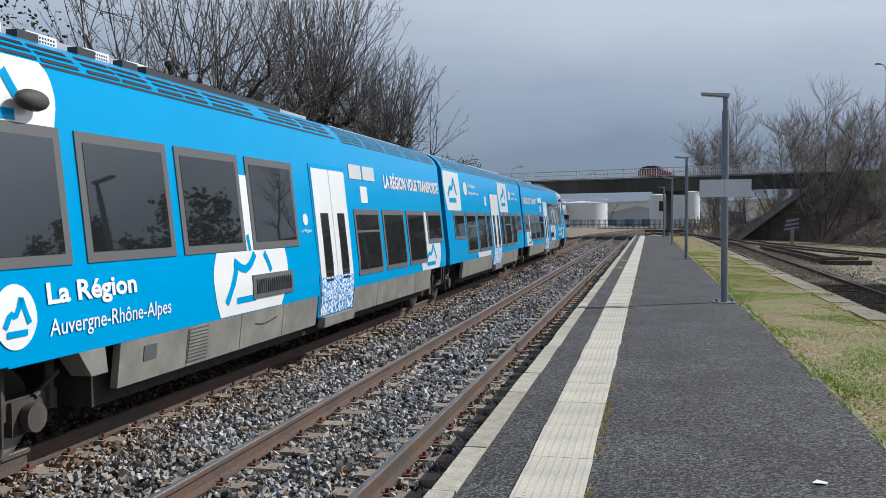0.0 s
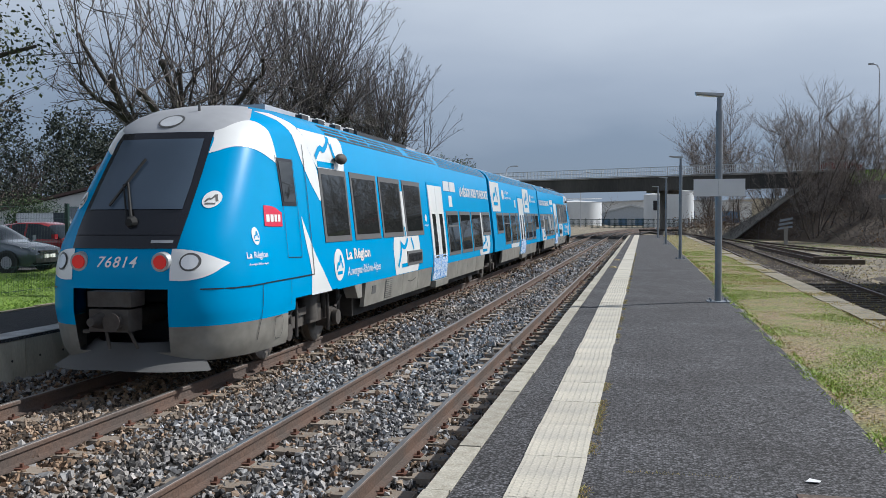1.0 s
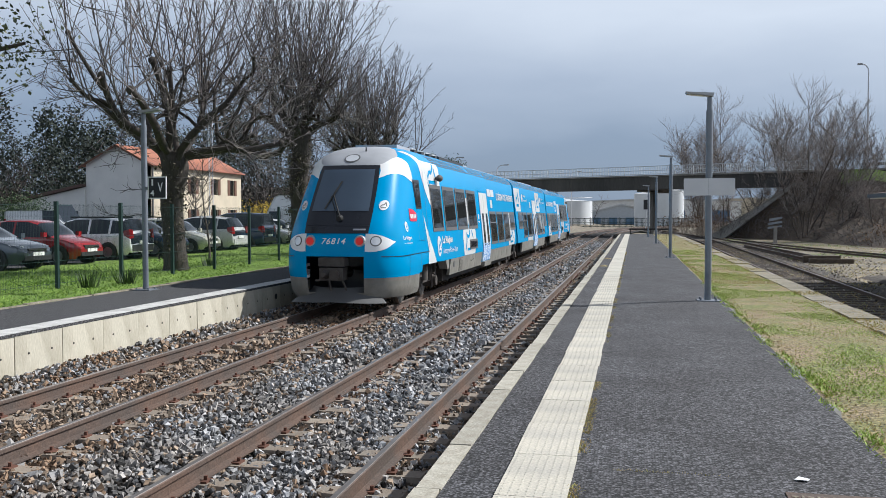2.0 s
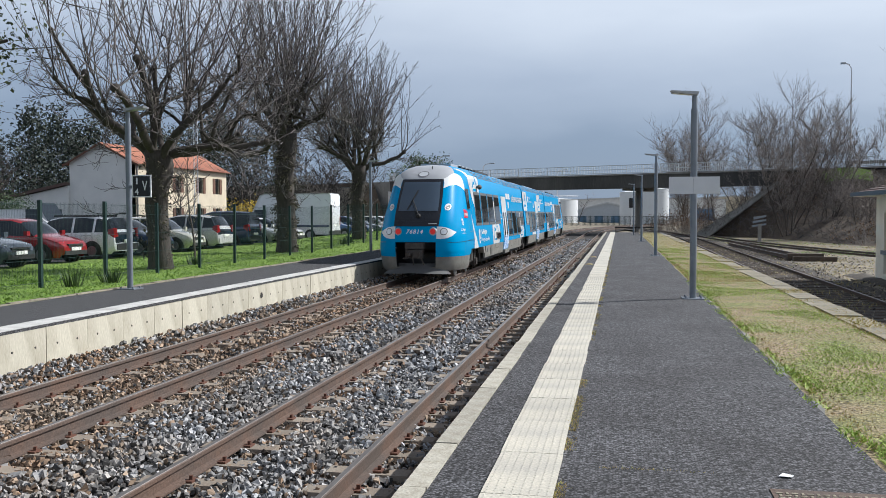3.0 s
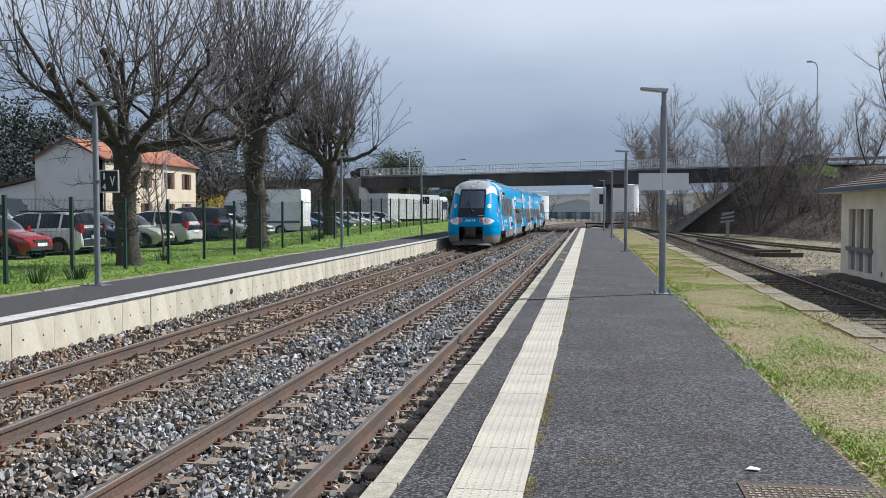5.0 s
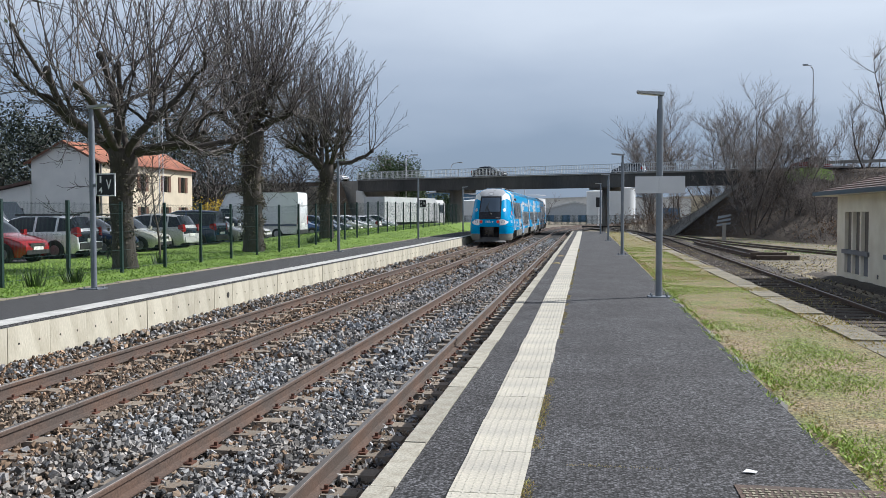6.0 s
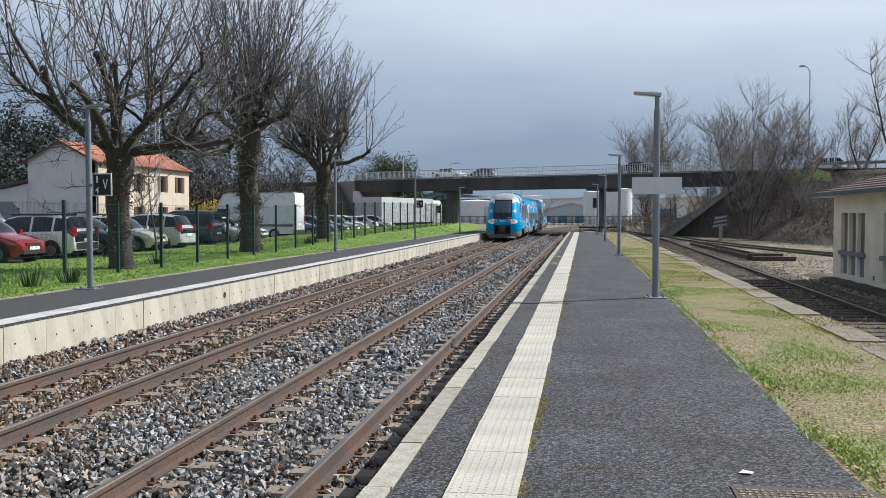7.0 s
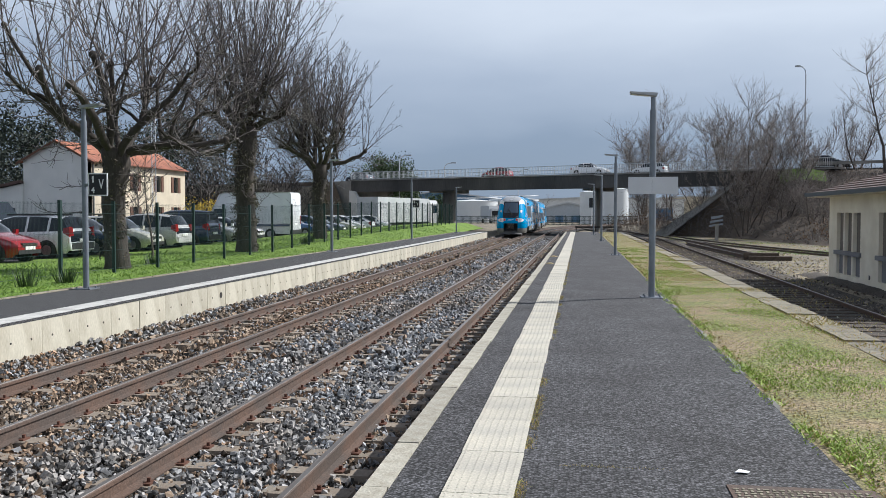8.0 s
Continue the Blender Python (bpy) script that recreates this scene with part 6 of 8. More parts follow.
def fence():
    f = empty("fence", "dark green welded mesh fence on steel posts", "fence")
    post = MB().box(-0.04, 0.04, -0.035, 0.035, -0.3, 1.95).mesh("post", M["fence_green"])
    pan = MB()
    for i in range(49):
        y = 0.06 + i * 0.05
        pan.box(-0.0013, 0.0013, y - 0.0013, y + 0.0013, 0.04, 1.90)
    for z in (0.12, 0.62, 1.12, 1.62, 1.86):
        for dx in (-0.012, 0.012):
            pan.box(dx - 0.003, dx + 0.003, 0, 2.54, z - 0.003, z + 0.003)
    pm = pan.mesh("mesh_panel", M["fence_green"], fix=False)
    for i in range(30):
        y = 12.5 + 2.54 * i
        z = bank_z(FENCE_X, y)
        piece("post", post, f, (FENCE_X, y, z))
        q = piece("mesh_panel", pm, f, (FENCE_X, y, z))
        q.rotation_euler = (math.atan2(bank_z(FENCE_X, y + 2.5) - z, 2.5), 0, 0)


fence()

M["car_glass"] = mat("car_glass", (0.018, 0.024, 0.032), 0.03, vary=0.05, spec=0.6)
M["plastic"] = mat("black_plastic", (0.02, 0.02, 0.022), 0.6, vary=0.1)
M["alloy"] = mat("alloy_rim", (0.35, 0.35, 0.36), 0.3, metal=0.8, vary=0.05)
M["tail_red"] = mat("tail_lens_red", (0.26, 0.012, 0.012), 0.15, vary=0.1)
M["plate"] = mat("number_plate", (0.75, 0.75, 0.72), 0.5, vary=0.03)
PAINT = {}
for nm, col, met in (("red", (0.30, 0.014, 0.018), 0.1), ("silver", (0.80, 0.81, 0.84), 0.0), ("navy", (0.03, 0.055, 0.12), 0.2), ("white", (0.75, 0.76, 0.76), 0.0),
                     ("grey", (0.50, 0.505, 0.50), 0.0), ("slate", (0.09, 0.11, 0.135), 0.3), ("blue", (0.03, 0.10, 0.28), 0.3), ("black", (0.015, 0.016, 0.018), 0.2), ("cream", (0.52, 0.52, 0.43), 0.2)):
    PAINT[nm] = mat("car_paint_" + nm, col, 0.25, metal=met, vary=0.05, fine=4, coat=0.9)

# stations: (share of the length from the tail, belt height, roof height, share of the half width)
SHAPES = {
    "hatch": (3.95, 0.86, [(0.0, 0.62, 0.62, 0.86), (0.012, 0.86, 0.88, 0.93), (0.03, 0.98, 1.05, 0.95), (0.13, 1.0, 1.42, 0.98), (0.30, 0.98, 1.50, 1.0), (0.50, 0.95, 1.49, 1.0), (0.60, 0.93, 1.40, 1.0),
                           (0.745, 0.92, 0.98, 0.99), (0.87, 0.84, 0.86, 0.96), (0.96, 0.72, 0.74, 0.88), (1.0, 0.55, 0.56, 0.74)]),
    "sedan": (4.45, 0.88, [(0.0, 0.62, 0.62, 0.84), (0.01, 0.90, 0.91, 0.92), (0.10, 0.98, 1.0, 0.95), (0.14, 0.99, 1.02, 0.97), (0.27, 0.97, 1.38, 0.99), (0.42, 0.95, 1.44, 1.0), (0.55, 0.93, 1.42, 1.0),
                           (0.725, 0.92, 0.97, 0.99), (0.86, 0.84, 0.86, 0.96), (0.96, 0.72, 0.73, 0.87), (1.0, 0.54, 0.55, 0.72)]),
    "estate": (4.5, 0.88, [(0.0, 0.60, 0.60, 0.90), (0.008, 0.95, 0.98, 0.95), (0.02, 1.0, 1.08, 0.96), (0.085, 1.0, 1.50, 0.98), (0.30, 0.98, 1.57, 1.0), (0.52, 0.96, 1.55, 1.0), (0.61, 0.95, 1.46, 1.0),
                           (0.735, 0.94, 1.0, 0.99), (0.88, 0.88, 0.90, 0.96), (0.965, 0.76, 0.77, 0.88), (1.0, 0.56, 0.57, 0.76)]),
    "mpv": (4.25, 0.90, [(0.0, 0.60, 0.60, 0.88), (0.01, 0.92, 0.95, 0.94), (0.03, 1.02, 1.10, 0.96), (0.10, 1.04, 1.53, 0.98), (0.32, 1.0, 1.62, 1.0), (0.50, 0.98, 1.60, 1.0), (0.60, 0.96, 1.50, 1.0),
                         (0.80, 0.94, 1.0, 0.98), (0.90, 0.86, 0.88, 0.95), (0.97, 0.74, 0.75, 0.88), (1.0, 0.55, 0.56, 0.76)]),
    "kombi": (4.05, 0.88, [(0.0, 0.60, 0.60, 0.92), (0.006, 1.0, 1.03, 0.96), (0.015, 1.05, 1.15, 0.97), (0.03, 1.05, 1.74, 0.97), (0.30, 1.02, 1.80, 1.0), (0.52, 1.0, 1.78, 1.0), (0.62, 0.98, 1.66, 1.0),
                           (0.78, 0.98, 1.05, 0.98), (0.90, 0.90, 0.92, 0.95), (0.97, 0.76, 0.77, 0.90), (1.0, 0.56, 0.57, 0.80)]),
}


def car(shape, paint, at, turn, label, group="parked cars", wide=None):
    L, hw, st = SHAPES[shape]
    e = empty("car", label, "car", group, at)
    fine = []
    for a, b in zip(st, st[1:]):
        for k in range(3):
            q = k / 3
            fine.append(tuple(x * (1 - q) + y * q for x, y in zip(a, b)))
    fine.append(st[-1])
    # stations on both sides of the door pillars
    pillars = [(0.375, 0.395)] + ([(0.185, 0.205)] if shape in ("estate", "mpv", "kombi") else [(0.215, 0.24)])
    for pair in pillars:
        for u in pair:
            fine.append((u,) + tuple(float(np.interp(u, [s[0] for s in st], [s[k] for s in st])) for k in (1, 2, 3)))
    fine.sort()
    body, glass = MB(), MB()
    rows = []
    for u, zb, zr, w in fine:
        W = hw * w
        up = max(zr - zb, 0.0)
        tw = W * (0.97 - 0.23 * min(up / 0.55, 1.0))
        y = -L / 2 + u * L
        low = 0.20 if 0.03 < u < 0.97 else 0.30
        half_ring = [(W * 0.90, low), (W * 0.985, low + 0.13), (W, 0.55), (W * 0.985, (0.55 + zb) / 2 + 0.05), (W * 0.965, zb - 0.02), (W * 0.95, zb), (tw, max(zr - 0.05, zb)), (tw * 0.88, max(zr - 0.005, zb + 0.001)), (tw * 0.45, zr + 0.02)]
        rows.append([(x, y, z) for x, z in half_ring] + [(-x, y, z) for x, z in reversed(half_ring)])
    m = len(rows[0])
    body.v = [p for r in rows for p in r]
    for i in range(len(rows) - 1):
        u = (fine[i][0] + fine[i + 1][0]) / 2
        up = min(fine[i][2] - fine[i][1], fine[i + 1][2] - fine[i + 1][1])
        slope = abs(fine[i + 1][2] - fine[i][2]) / ((fine[i + 1][0] - fine[i][0]) * L)
        for j in range(m - 1):
            f = (i * m + j, i * m + j + 1, (i + 1) * m + j + 1, (i + 1) * m + j)
            side_glass = j in (5, m - 7) and not any(a < u < b for a, b in pillars) and max(fine[i][2] - fine[i][1], fine[i + 1][2] - fine[i + 1][1]) > 0.10
            screen = 6 <= j <= m - 8 and slope > 0.42 and max(fine[i][2], fine[i + 1][2]) > fine[i][1] + 0.12
            body.f.append(f)
            body.mi.append(1 if (side_glass or screen) else 0)
    n = len(rows)
    body.f += [tuple(range(m)), tuple((n - 1) * m + k for k in range(m))]
    body.mi += [0, 0]
    part("body", body, [PAINT[paint], M["car_glass"]], e, smooth=True)
    yf, yr = L * 0.32, -L * 0.30
    for sx in (1, -1):
        for y in (yf, yr):
            arch = MB().cyl((sx * (hw - 0.10), y, 0.32), (sx * (hw + 0.004), y, 0.32), 0.365, n=20)
            part("wheel_arch", arch, M["plastic"], e)
            w = part("wheel", MB().cyl((sx * (hw - 0.20), y, 0.31), (sx * (hw + 0.012), y, 0.31), 0.31, 0.30, n=20), M["rubber"], e, smooth=True)
            part("rim", MB().cyl((sx * (hw + 0.0), y, 0.31), (sx * (hw + 0.02), y, 0.31), 0.20, 0.19, n=14), M["alloy"], w)
        part("headlight", MB().add([(sx * hw * 0.50, L / 2 - 0.10, 0.62), (sx * hw * 0.86, L / 2 - 0.24, 0.64), (sx * hw * 0.90, L / 2 - 0.40, 0.78), (sx * hw * 0.55, L / 2 - 0.14, 0.74),
                                    (sx * hw * 0.50, L / 2 - 0.3, 0.62), (sx * hw * 0.80, L / 2 - 0.5, 0.64), (sx * hw * 0.80, L / 2 - 0.6, 0.78), (sx * hw * 0.55, L / 2 - 0.4, 0.74)],
                                   [(0, 1, 2, 3), (7, 6, 5, 4), (0, 4, 5, 1), (1, 5, 6, 2), (2, 6, 7, 3), (3, 7, 4, 0)]), M["lens"], e)
        zt = 1.0 if shape in ("kombi", "mpv", "estate") else 0.82
        tl = MB().add([(sx * hw * 0.70, -L / 2 - 0.012, zt - 0.16), (sx * hw * 0.955, -L / 2 + 0.03, zt - 0.20), (sx * hw * 0.99, -L / 2 + 0.26, zt - 0.06), (sx * hw * 0.72, -L / 2 + 0.30, zt - 0.1),
                       (sx * hw * 0.74, -L / 2 + 0.02, zt + 0.14), (sx * hw * 0.93, -L / 2 + 0.05, zt + 0.16), (sx * hw * 0.965, -L / 2 + 0.26, zt + 0.10), (sx * hw * 0.72, -L / 2 + 0.30, zt + 0.1)],
                      [(3, 2, 1, 0), (4, 5, 6, 7), (0, 1, 5, 4), (1, 2, 6, 5), (2, 3, 7, 6), (3, 0, 4, 7)])
        part("tail_light", tl, M["tail_red"], e, "red wrap-round tail light")
        part("sill", MB().box(sx * (hw - 0.06) - 0.05, sx * (hw - 0.06) + 0.05, -L * 0.20, L * 0.22, 0.19, 0.30), M["plastic"], e)
        for y in (L * 0.02, -L * 0.17):
            part("door_handle", MB().box(sx * hw - 0.012, sx * hw + 0.018, y - 0.08, y + 0.08, 0.76, 0.80), PAINT[paint], e)
        part("mirror", MB().box(sx * (hw + 0.09) - 0.10, sx * (hw + 0.09) + 0.07, L * 0.19, L * 0.19 + 0.12, 0.95, 1.10), PAINT[paint], e)
        part("roof_rail" if shape == "estate" else "door_joint", MB().box(sx * hw * 0.66 - 0.02, sx * hw * 0.66 + 0.02, -L * 0.33, L * 0.08, st[4][2] - 0.01, st[4][2] + 0.05) if shape == "estate"
             else MB().box(sx * (hw + 0.002) - 0.004, sx * (hw + 0.002) + 0.004, 0.0, 0.015, 0.35, 0.9), M["plastic"], e)
    part("front_bumper", MB().box(-hw * 0.70, hw * 0.70, L / 2 - 0.06, L / 2 + 0.02, 0.30, 0.44), M["plastic"], e)
    part("grille", MB().box(-hw * 0.46, hw * 0.46, L / 2 - 0.14, L / 2 + 0.004, 0.52, 0.66), M["plastic"], e)
    part("grille_bar", MB().box(-hw * 0.44, hw * 0.44, L / 2 - 0.02, L / 2 + 0.012, 0.59, 0.615), M["chrome"], e)
    part("rear_bumper", MB().box(-hw * 0.80, hw * 0.80, -L / 2 - 0.03, -L / 2 + 0.12, 0.34, 0.58), M["plastic"] if paint in ("silver", "navy") else PAINT[paint], e)
    part("number_plate", MB().box(-0.26, 0.26, L / 2 + 0.0, L / 2 + 0.03, 0.44, 0.55), M["plate"], e, "plain number plate")
    part("number_plate", MB().box(-0.26, 0.26, -L / 2 - 0.045, -L / 2 - 0.02, 0.62, 0.73), M["plate"], e, "plain number plate")
    e.rotation_euler = (0, 0, radians(turn))
    return e


def van(at, turn, paint, label, L=5.6, H=2.6):
    e = empty("van", label, "van", "parked vans", at)
    prof = [(-L / 2, 0.35), (L / 2 - 0.05, 0.35), (L / 2, 0.55), (L / 2 - 0.04, 0.95), (L / 2 - 0.75, 1.25), (L / 2 - 1.55, H - 0.12), (L / 2 - 1.9, H), (-L / 2 + 0.1, H), (-L / 2, H - 0.12)]
    b = MB()
    n = len(prof)
    rows = []
    for x, k in ((-0.93, 0.03), (-1.0, 0.0), (-0.985, 0.0), (0.985, 0.0), (1.0, 0.0), (0.93, 0.03)):
        rows.append([((x if z < 1.3 else x * 0.94), y * (1 - k * 0.2), z - (k * 2 if z > 2 else 0)) for y, z in prof])
    b.grid([rows[0], rows[1], rows[4], rows[5]], closed=True)
    b.add(rows[0], [tuple(range(n))])
    b.add(rows[5], [tuple(range(n))])
    part("body", b, PAINT[paint], e, smooth=True)
    part("windscreen", MB().add([(-0.86, L / 2 - 0.78, 1.30), (0.86, L / 2 - 0.78, 1.30), (0.80, L / 2 - 1.47, 2.28), (-0.80, L / 2 - 1.47, 2.28)], [(0, 1, 2, 3)]).add([], []), M["car_glass"], e, fix=False)
    for sx in (1, -1):
        part("side_window", MB().box(sx * 0.985 - 0.01, sx * 0.985 + 0.02, L / 2 - 2.0, L / 2 - 1.2, 1.35, 1.95), M["car_glass"], e)
        part("side_moulding", MB().box(sx * 1.0 - 0.01, sx * 1.0 + 0.025, -L / 2 + 0.1, L / 2 - 1.3, 0.82, 0.96), PAINT["navy"], e)
        part("tail_light", MB().box(sx * 0.92 - 0.05, sx * 0.92 + 0.05, -L / 2 - 0.02, -L / 2 + 0.05, 0.95, 1.5), M["tail_red"], e)
        for y in (L * 0.33, -L * 0.28):
            w = part("wheel", MB().cyl((sx * 0.75, y, 0.34), (sx * 1.01, y, 0.34), 0.34, n=18), M["rubber"], e, smooth=True)
            part("rim", MB().cyl((sx * 1.0, y, 0.34), (sx * 1.02, y, 0.34), 0.2, n=12), M["alloy"], w)
    part("rear_bumper", MB().box(-0.95, 0.95, -L / 2 - 0.06, -L / 2 + 0.1, 0.35, 0.6), M["plastic"], e)
    part("number_plate", MB().box(-0.26, 0.26, -L / 2 - 0.03, -L / 2, 0.9, 1.02), M["plate"], e)
    e.rotation_euler = (0, 0, radians(turn))


IN, OUT = 90, -90      # nose towards the house, nose towards the track
END_X = -18.0


def park(shape, paint, y, way, label, dx=0.0):
    L = SHAPES[shape][0]
    car(shape, paint, (END_X + dx - L / 2, y + 0.9, -0.02), way, label)


park("sedan", "slate", 22.9, OUT, "slate grey saloon car parked nose to the fence", 0.3)
park("hatch", "red", 26.1, OUT, "dark red hatchback parked nose to the fence", 0.0)
park("estate", "silver", 29.3, IN, "silver estate car with roof rails and red tail lights")
park("hatch", "navy", 32.2, OUT, "dark navy hatchback in the parking row")
park("hatch", "cream", 34.9, OUT, "small cream-white hatchback with round headlights", 0.1)
park("mpv", "grey", 37.8, IN, "metallic grey people carrier with large rear window")
park("kombi", "navy", 41.2, IN, "dark blue boxy leisure van with high tailgate")
park("hatch", "cream", 44.4, OUT, "pale hatchback parked beside the blue van")
park("sedan", "white", 47.7, OUT, "white saloon car facing the fence")
van((END_X - 3.4, 55.6, -0.02), IN, "white", "tall white delivery van with a dark blue side strip", 6.4, 3.0)
park("sedan", "blue", 59.4, OUT, "mid blue saloon car facing the fence")
park("hatch", "navy", 62.6, OUT, "dark blue hatchback further along the row")
park("sedan", "slate", 66.0, OUT, "dark grey saloon beside the fence")
park("hatch", "cream", 69.2, OUT, "pale yellow-green hatchback in the row")
park("hatch", "white", 72.4, OUT, "white hatchback in the distant row")
park("sedan", "silver", 75.8, IN, "silver saloon with red tail lights")
park("sedan", "slate", 79.2, OUT, "dark saloon at the end of the row")
park("hatch", "silver", 82.6, OUT, "pale silver hatchback at the end of the row")
van((-31.5, 43.5, -0.02), OUT, "white", "small white delivery van in the second row", 4.4, 1.95)
car("hatch", "silver", (-27.5, 47.0, -0.02), IN, "silver hatchback in the second parking row")


def lorry():
    e = empty("lorry", "white lorry with a long grey box trailer by the bridge", "lorry", at=(-19.4, 98, -0.4))
    part("box", MB().box(-1.2, 1.2, -9.0, 4.0, 1.1, 3.75), M["shed_roof"], e, "grey box trailer")
    part("cab", MB().extrude_y([(-1.2, 0.6), (1.2, 0.6), (1.2, 3.1), (0.9, 3.6), (-0.9, 3.6), (-1.2, 3.1)], 4.6, 6.8), PAINT["white"], e, "white cab")
    part("chassis", MB().box(-1.0, 1.0, -9.0, 6.6, 0.6, 1.1), M["dark"], e)
    part("side_window", MB().box(1.19, 1.22, 5.2, 6.4, 2.1, 3.0), M["car_glass"], e)
    for y in (-7.5, -6.2, 2.5, 5.6):
        for sx in (1, -1):
            part("wheel", MB().cyl((sx * 0.85, y, 0.5), (sx * 1.2, y, 0.5), 0.5, n=16), M["rubber"], e)
    e.rotation_euler = (0, 0, radians(-14))
    f = empty("lorry", "white high-sided lorry parked beyond the bridge", "lorry", at=(-20.6, 205, -0.6))
    part("box", MB().box(-1.2, 1.2, -4, 4, 1.1, 4.0), PAINT["white"], f)
    part("cab", MB().box(-1.2, 1.2, -6.2, -4.2, 0.6, 3.2), PAINT["white"], f)
    part("windscreen", MB().box(-1.05, 1.05, -6.23, -6.19, 1.8, 2.9), M["car_glass"], f)
    for y in (-5, 2.5):
        for sx in (1, -1):
            part("wheel", MB().cyl((sx * 0.85, y, 0.5), (sx * 1.2, y, 0.5), 0.5, n=16), M["rubber"], f)
    f.rotation_euler = (0, 0, radians(20))


lorry()

# road traffic on the bridge: run along the deck, in the near or the far lane
TRAFFIC = []


def road_car(shape, paint, label, lane, toward, t0, u0, speed):
    """toward +1 runs to the right along the deck. u0: where it is along the deck at t0."""
    c = car(shape, paint, (0, 0, 0), 0, label, "cars on the bridge")
    TRAFFIC.append((c, lane, toward, t0, u0, speed))


def deck_pose(u, lane, toward):
    p = BR_O + BR_D * u + BR_N * lane
    return pose(p.x, p.y, 6.035, 0, 0, math.degrees(math.atan2(BR_D.y, BR_D.x)) - 90 * toward)


road_car("hatch", "red", "bright red hatchback driving over the bridge", 2.6, 1, 0.0, 1.9, 20.5)
road_car("sedan", "black", "dark saloon driving over the bridge", 2.6, 1, 6.0, -12.1, 20.0)
road_car("sedan", "silver", "pale silver saloon driving over the bridge", 2.6, 1, 7.5, -7.6, 19.8)
road_car("hatch", "slate", "dark hatchback driving over the bridge", 6.2, -1, 7.0, -14.8, 19.6)
road_car("hatch", "red", "red hatchback driving over the bridge", 6.2, -1, 7.5, -2.8, 18.5)
road_car("hatch", "white", "white hatchback driving over the bridge", 6.2, -1, 8.0, 8.2, 18.5)
# ---------------------------------------------------------------- trees and plants
def foliage(name, lo, hi, rough=0.8, third=None):
    """Colour from blade to blade between lo and hi."""
    m = bpy.data.materials.new(name)
    m.use_nodes = True
    nt = m.node_tree
    b = nt.nodes["Principled BSDF"]
    g, r = nt.nodes.new("ShaderNodeNewGeometry"), nt.nodes.new("ShaderNodeValToRGB")
    e = r.color_ramp.elements
    e[0].color, e[1].color = (*lo, 1), (*hi, 1)
    if third:
        k = e.new(0.5)
        k.color = (*third, 1)
    nt.links.new(g.outputs["Random Per Island"], r.inputs[0])
    nt.links.new(r.outputs[0], b.inputs["Base Color"])
    b.inputs["Roughness"].default_value = rough
    return m


M["bark"] = mat("grey_brown_bark", (0.075, 0.063, 0.054), 0.95, vary=0.4, fine=14, patch=2.5, color2=(0.05, 0.042, 0.036), bump=1.0, bump_scale=16, stretch=(1, 1, 0.35))
M["twig"] = foliage("bare_twig", (0.05, 0.043, 0.042), (0.24, 0.21, 0.195), third=(0.105, 0.09, 0.084))
M["twig_pale"] = foliage("pale_twig", (0.19, 0.168, 0.152), (0.52, 0.46, 0.42), third=(0.32, 0.285, 0.255))
M["twig_mid"] = foliage("brown_grey_twig", (0.13, 0.112, 0.10), (0.42, 0.36, 0.32), third=(0.25, 0.215, 0.19))
M["bark_mid"] = mat("brown_grey_bark", (0.10, 0.085, 0.074), 0.95, vary=0.4, fine=14, patch=2.5, color2=(0.07, 0.058, 0.05), bump=0.8, bump_scale=16, stretch=(1, 1, 0.35))
M["twig_dark"] = foliage("dark_twig", (0.022, 0.02, 0.02), (0.085, 0.068, 0.056), third=(0.045, 0.038, 0.034))
M["ivy"] = foliage("ivy_leaf", (0.015, 0.028, 0.010), (0.07, 0.085, 0.03), 0.55)
M["ivy_dry"] = foliage("dry_ivy_leaf", (0.05, 0.042, 0.03), (0.17, 0.145, 0.10), 0.8)
M["evergreen"] = foliage("evergreen_leaf", (0.016, 0.038, 0.012), (0.065, 0.11, 0.03), 0.6)
M["conifer"] = foliage("conifer_needles", (0.012, 0.020, 0.016), (0.035, 0.05, 0.032), 0.7)
M["grass"] = foliage("green_blade", (0.07, 0.15, 0.015), (0.28, 0.42, 0.06), 0.7, (0.16, 0.28, 0.035))
M["weed"] = foliage("verge_weed", (0.18, 0.28, 0.035), (0.44, 0.52, 0.11), 0.7, (0.29, 0.41, 0.06))
M["straw"] = foliage("dry_blade", (0.40, 0.27, 0.12), (0.26, 0.28, 0.05), 0.85, (0.48, 0.38, 0.14))
M["yellow"] = foliage("yellow_blossom", (0.45, 0.30, 0.02), (0.75, 0.55, 0.05), 0.7)
M["litter_leaf"] = foliage("dead_leaf", (0.10, 0.05, 0.025), (0.30, 0.20, 0.12), 0.9)


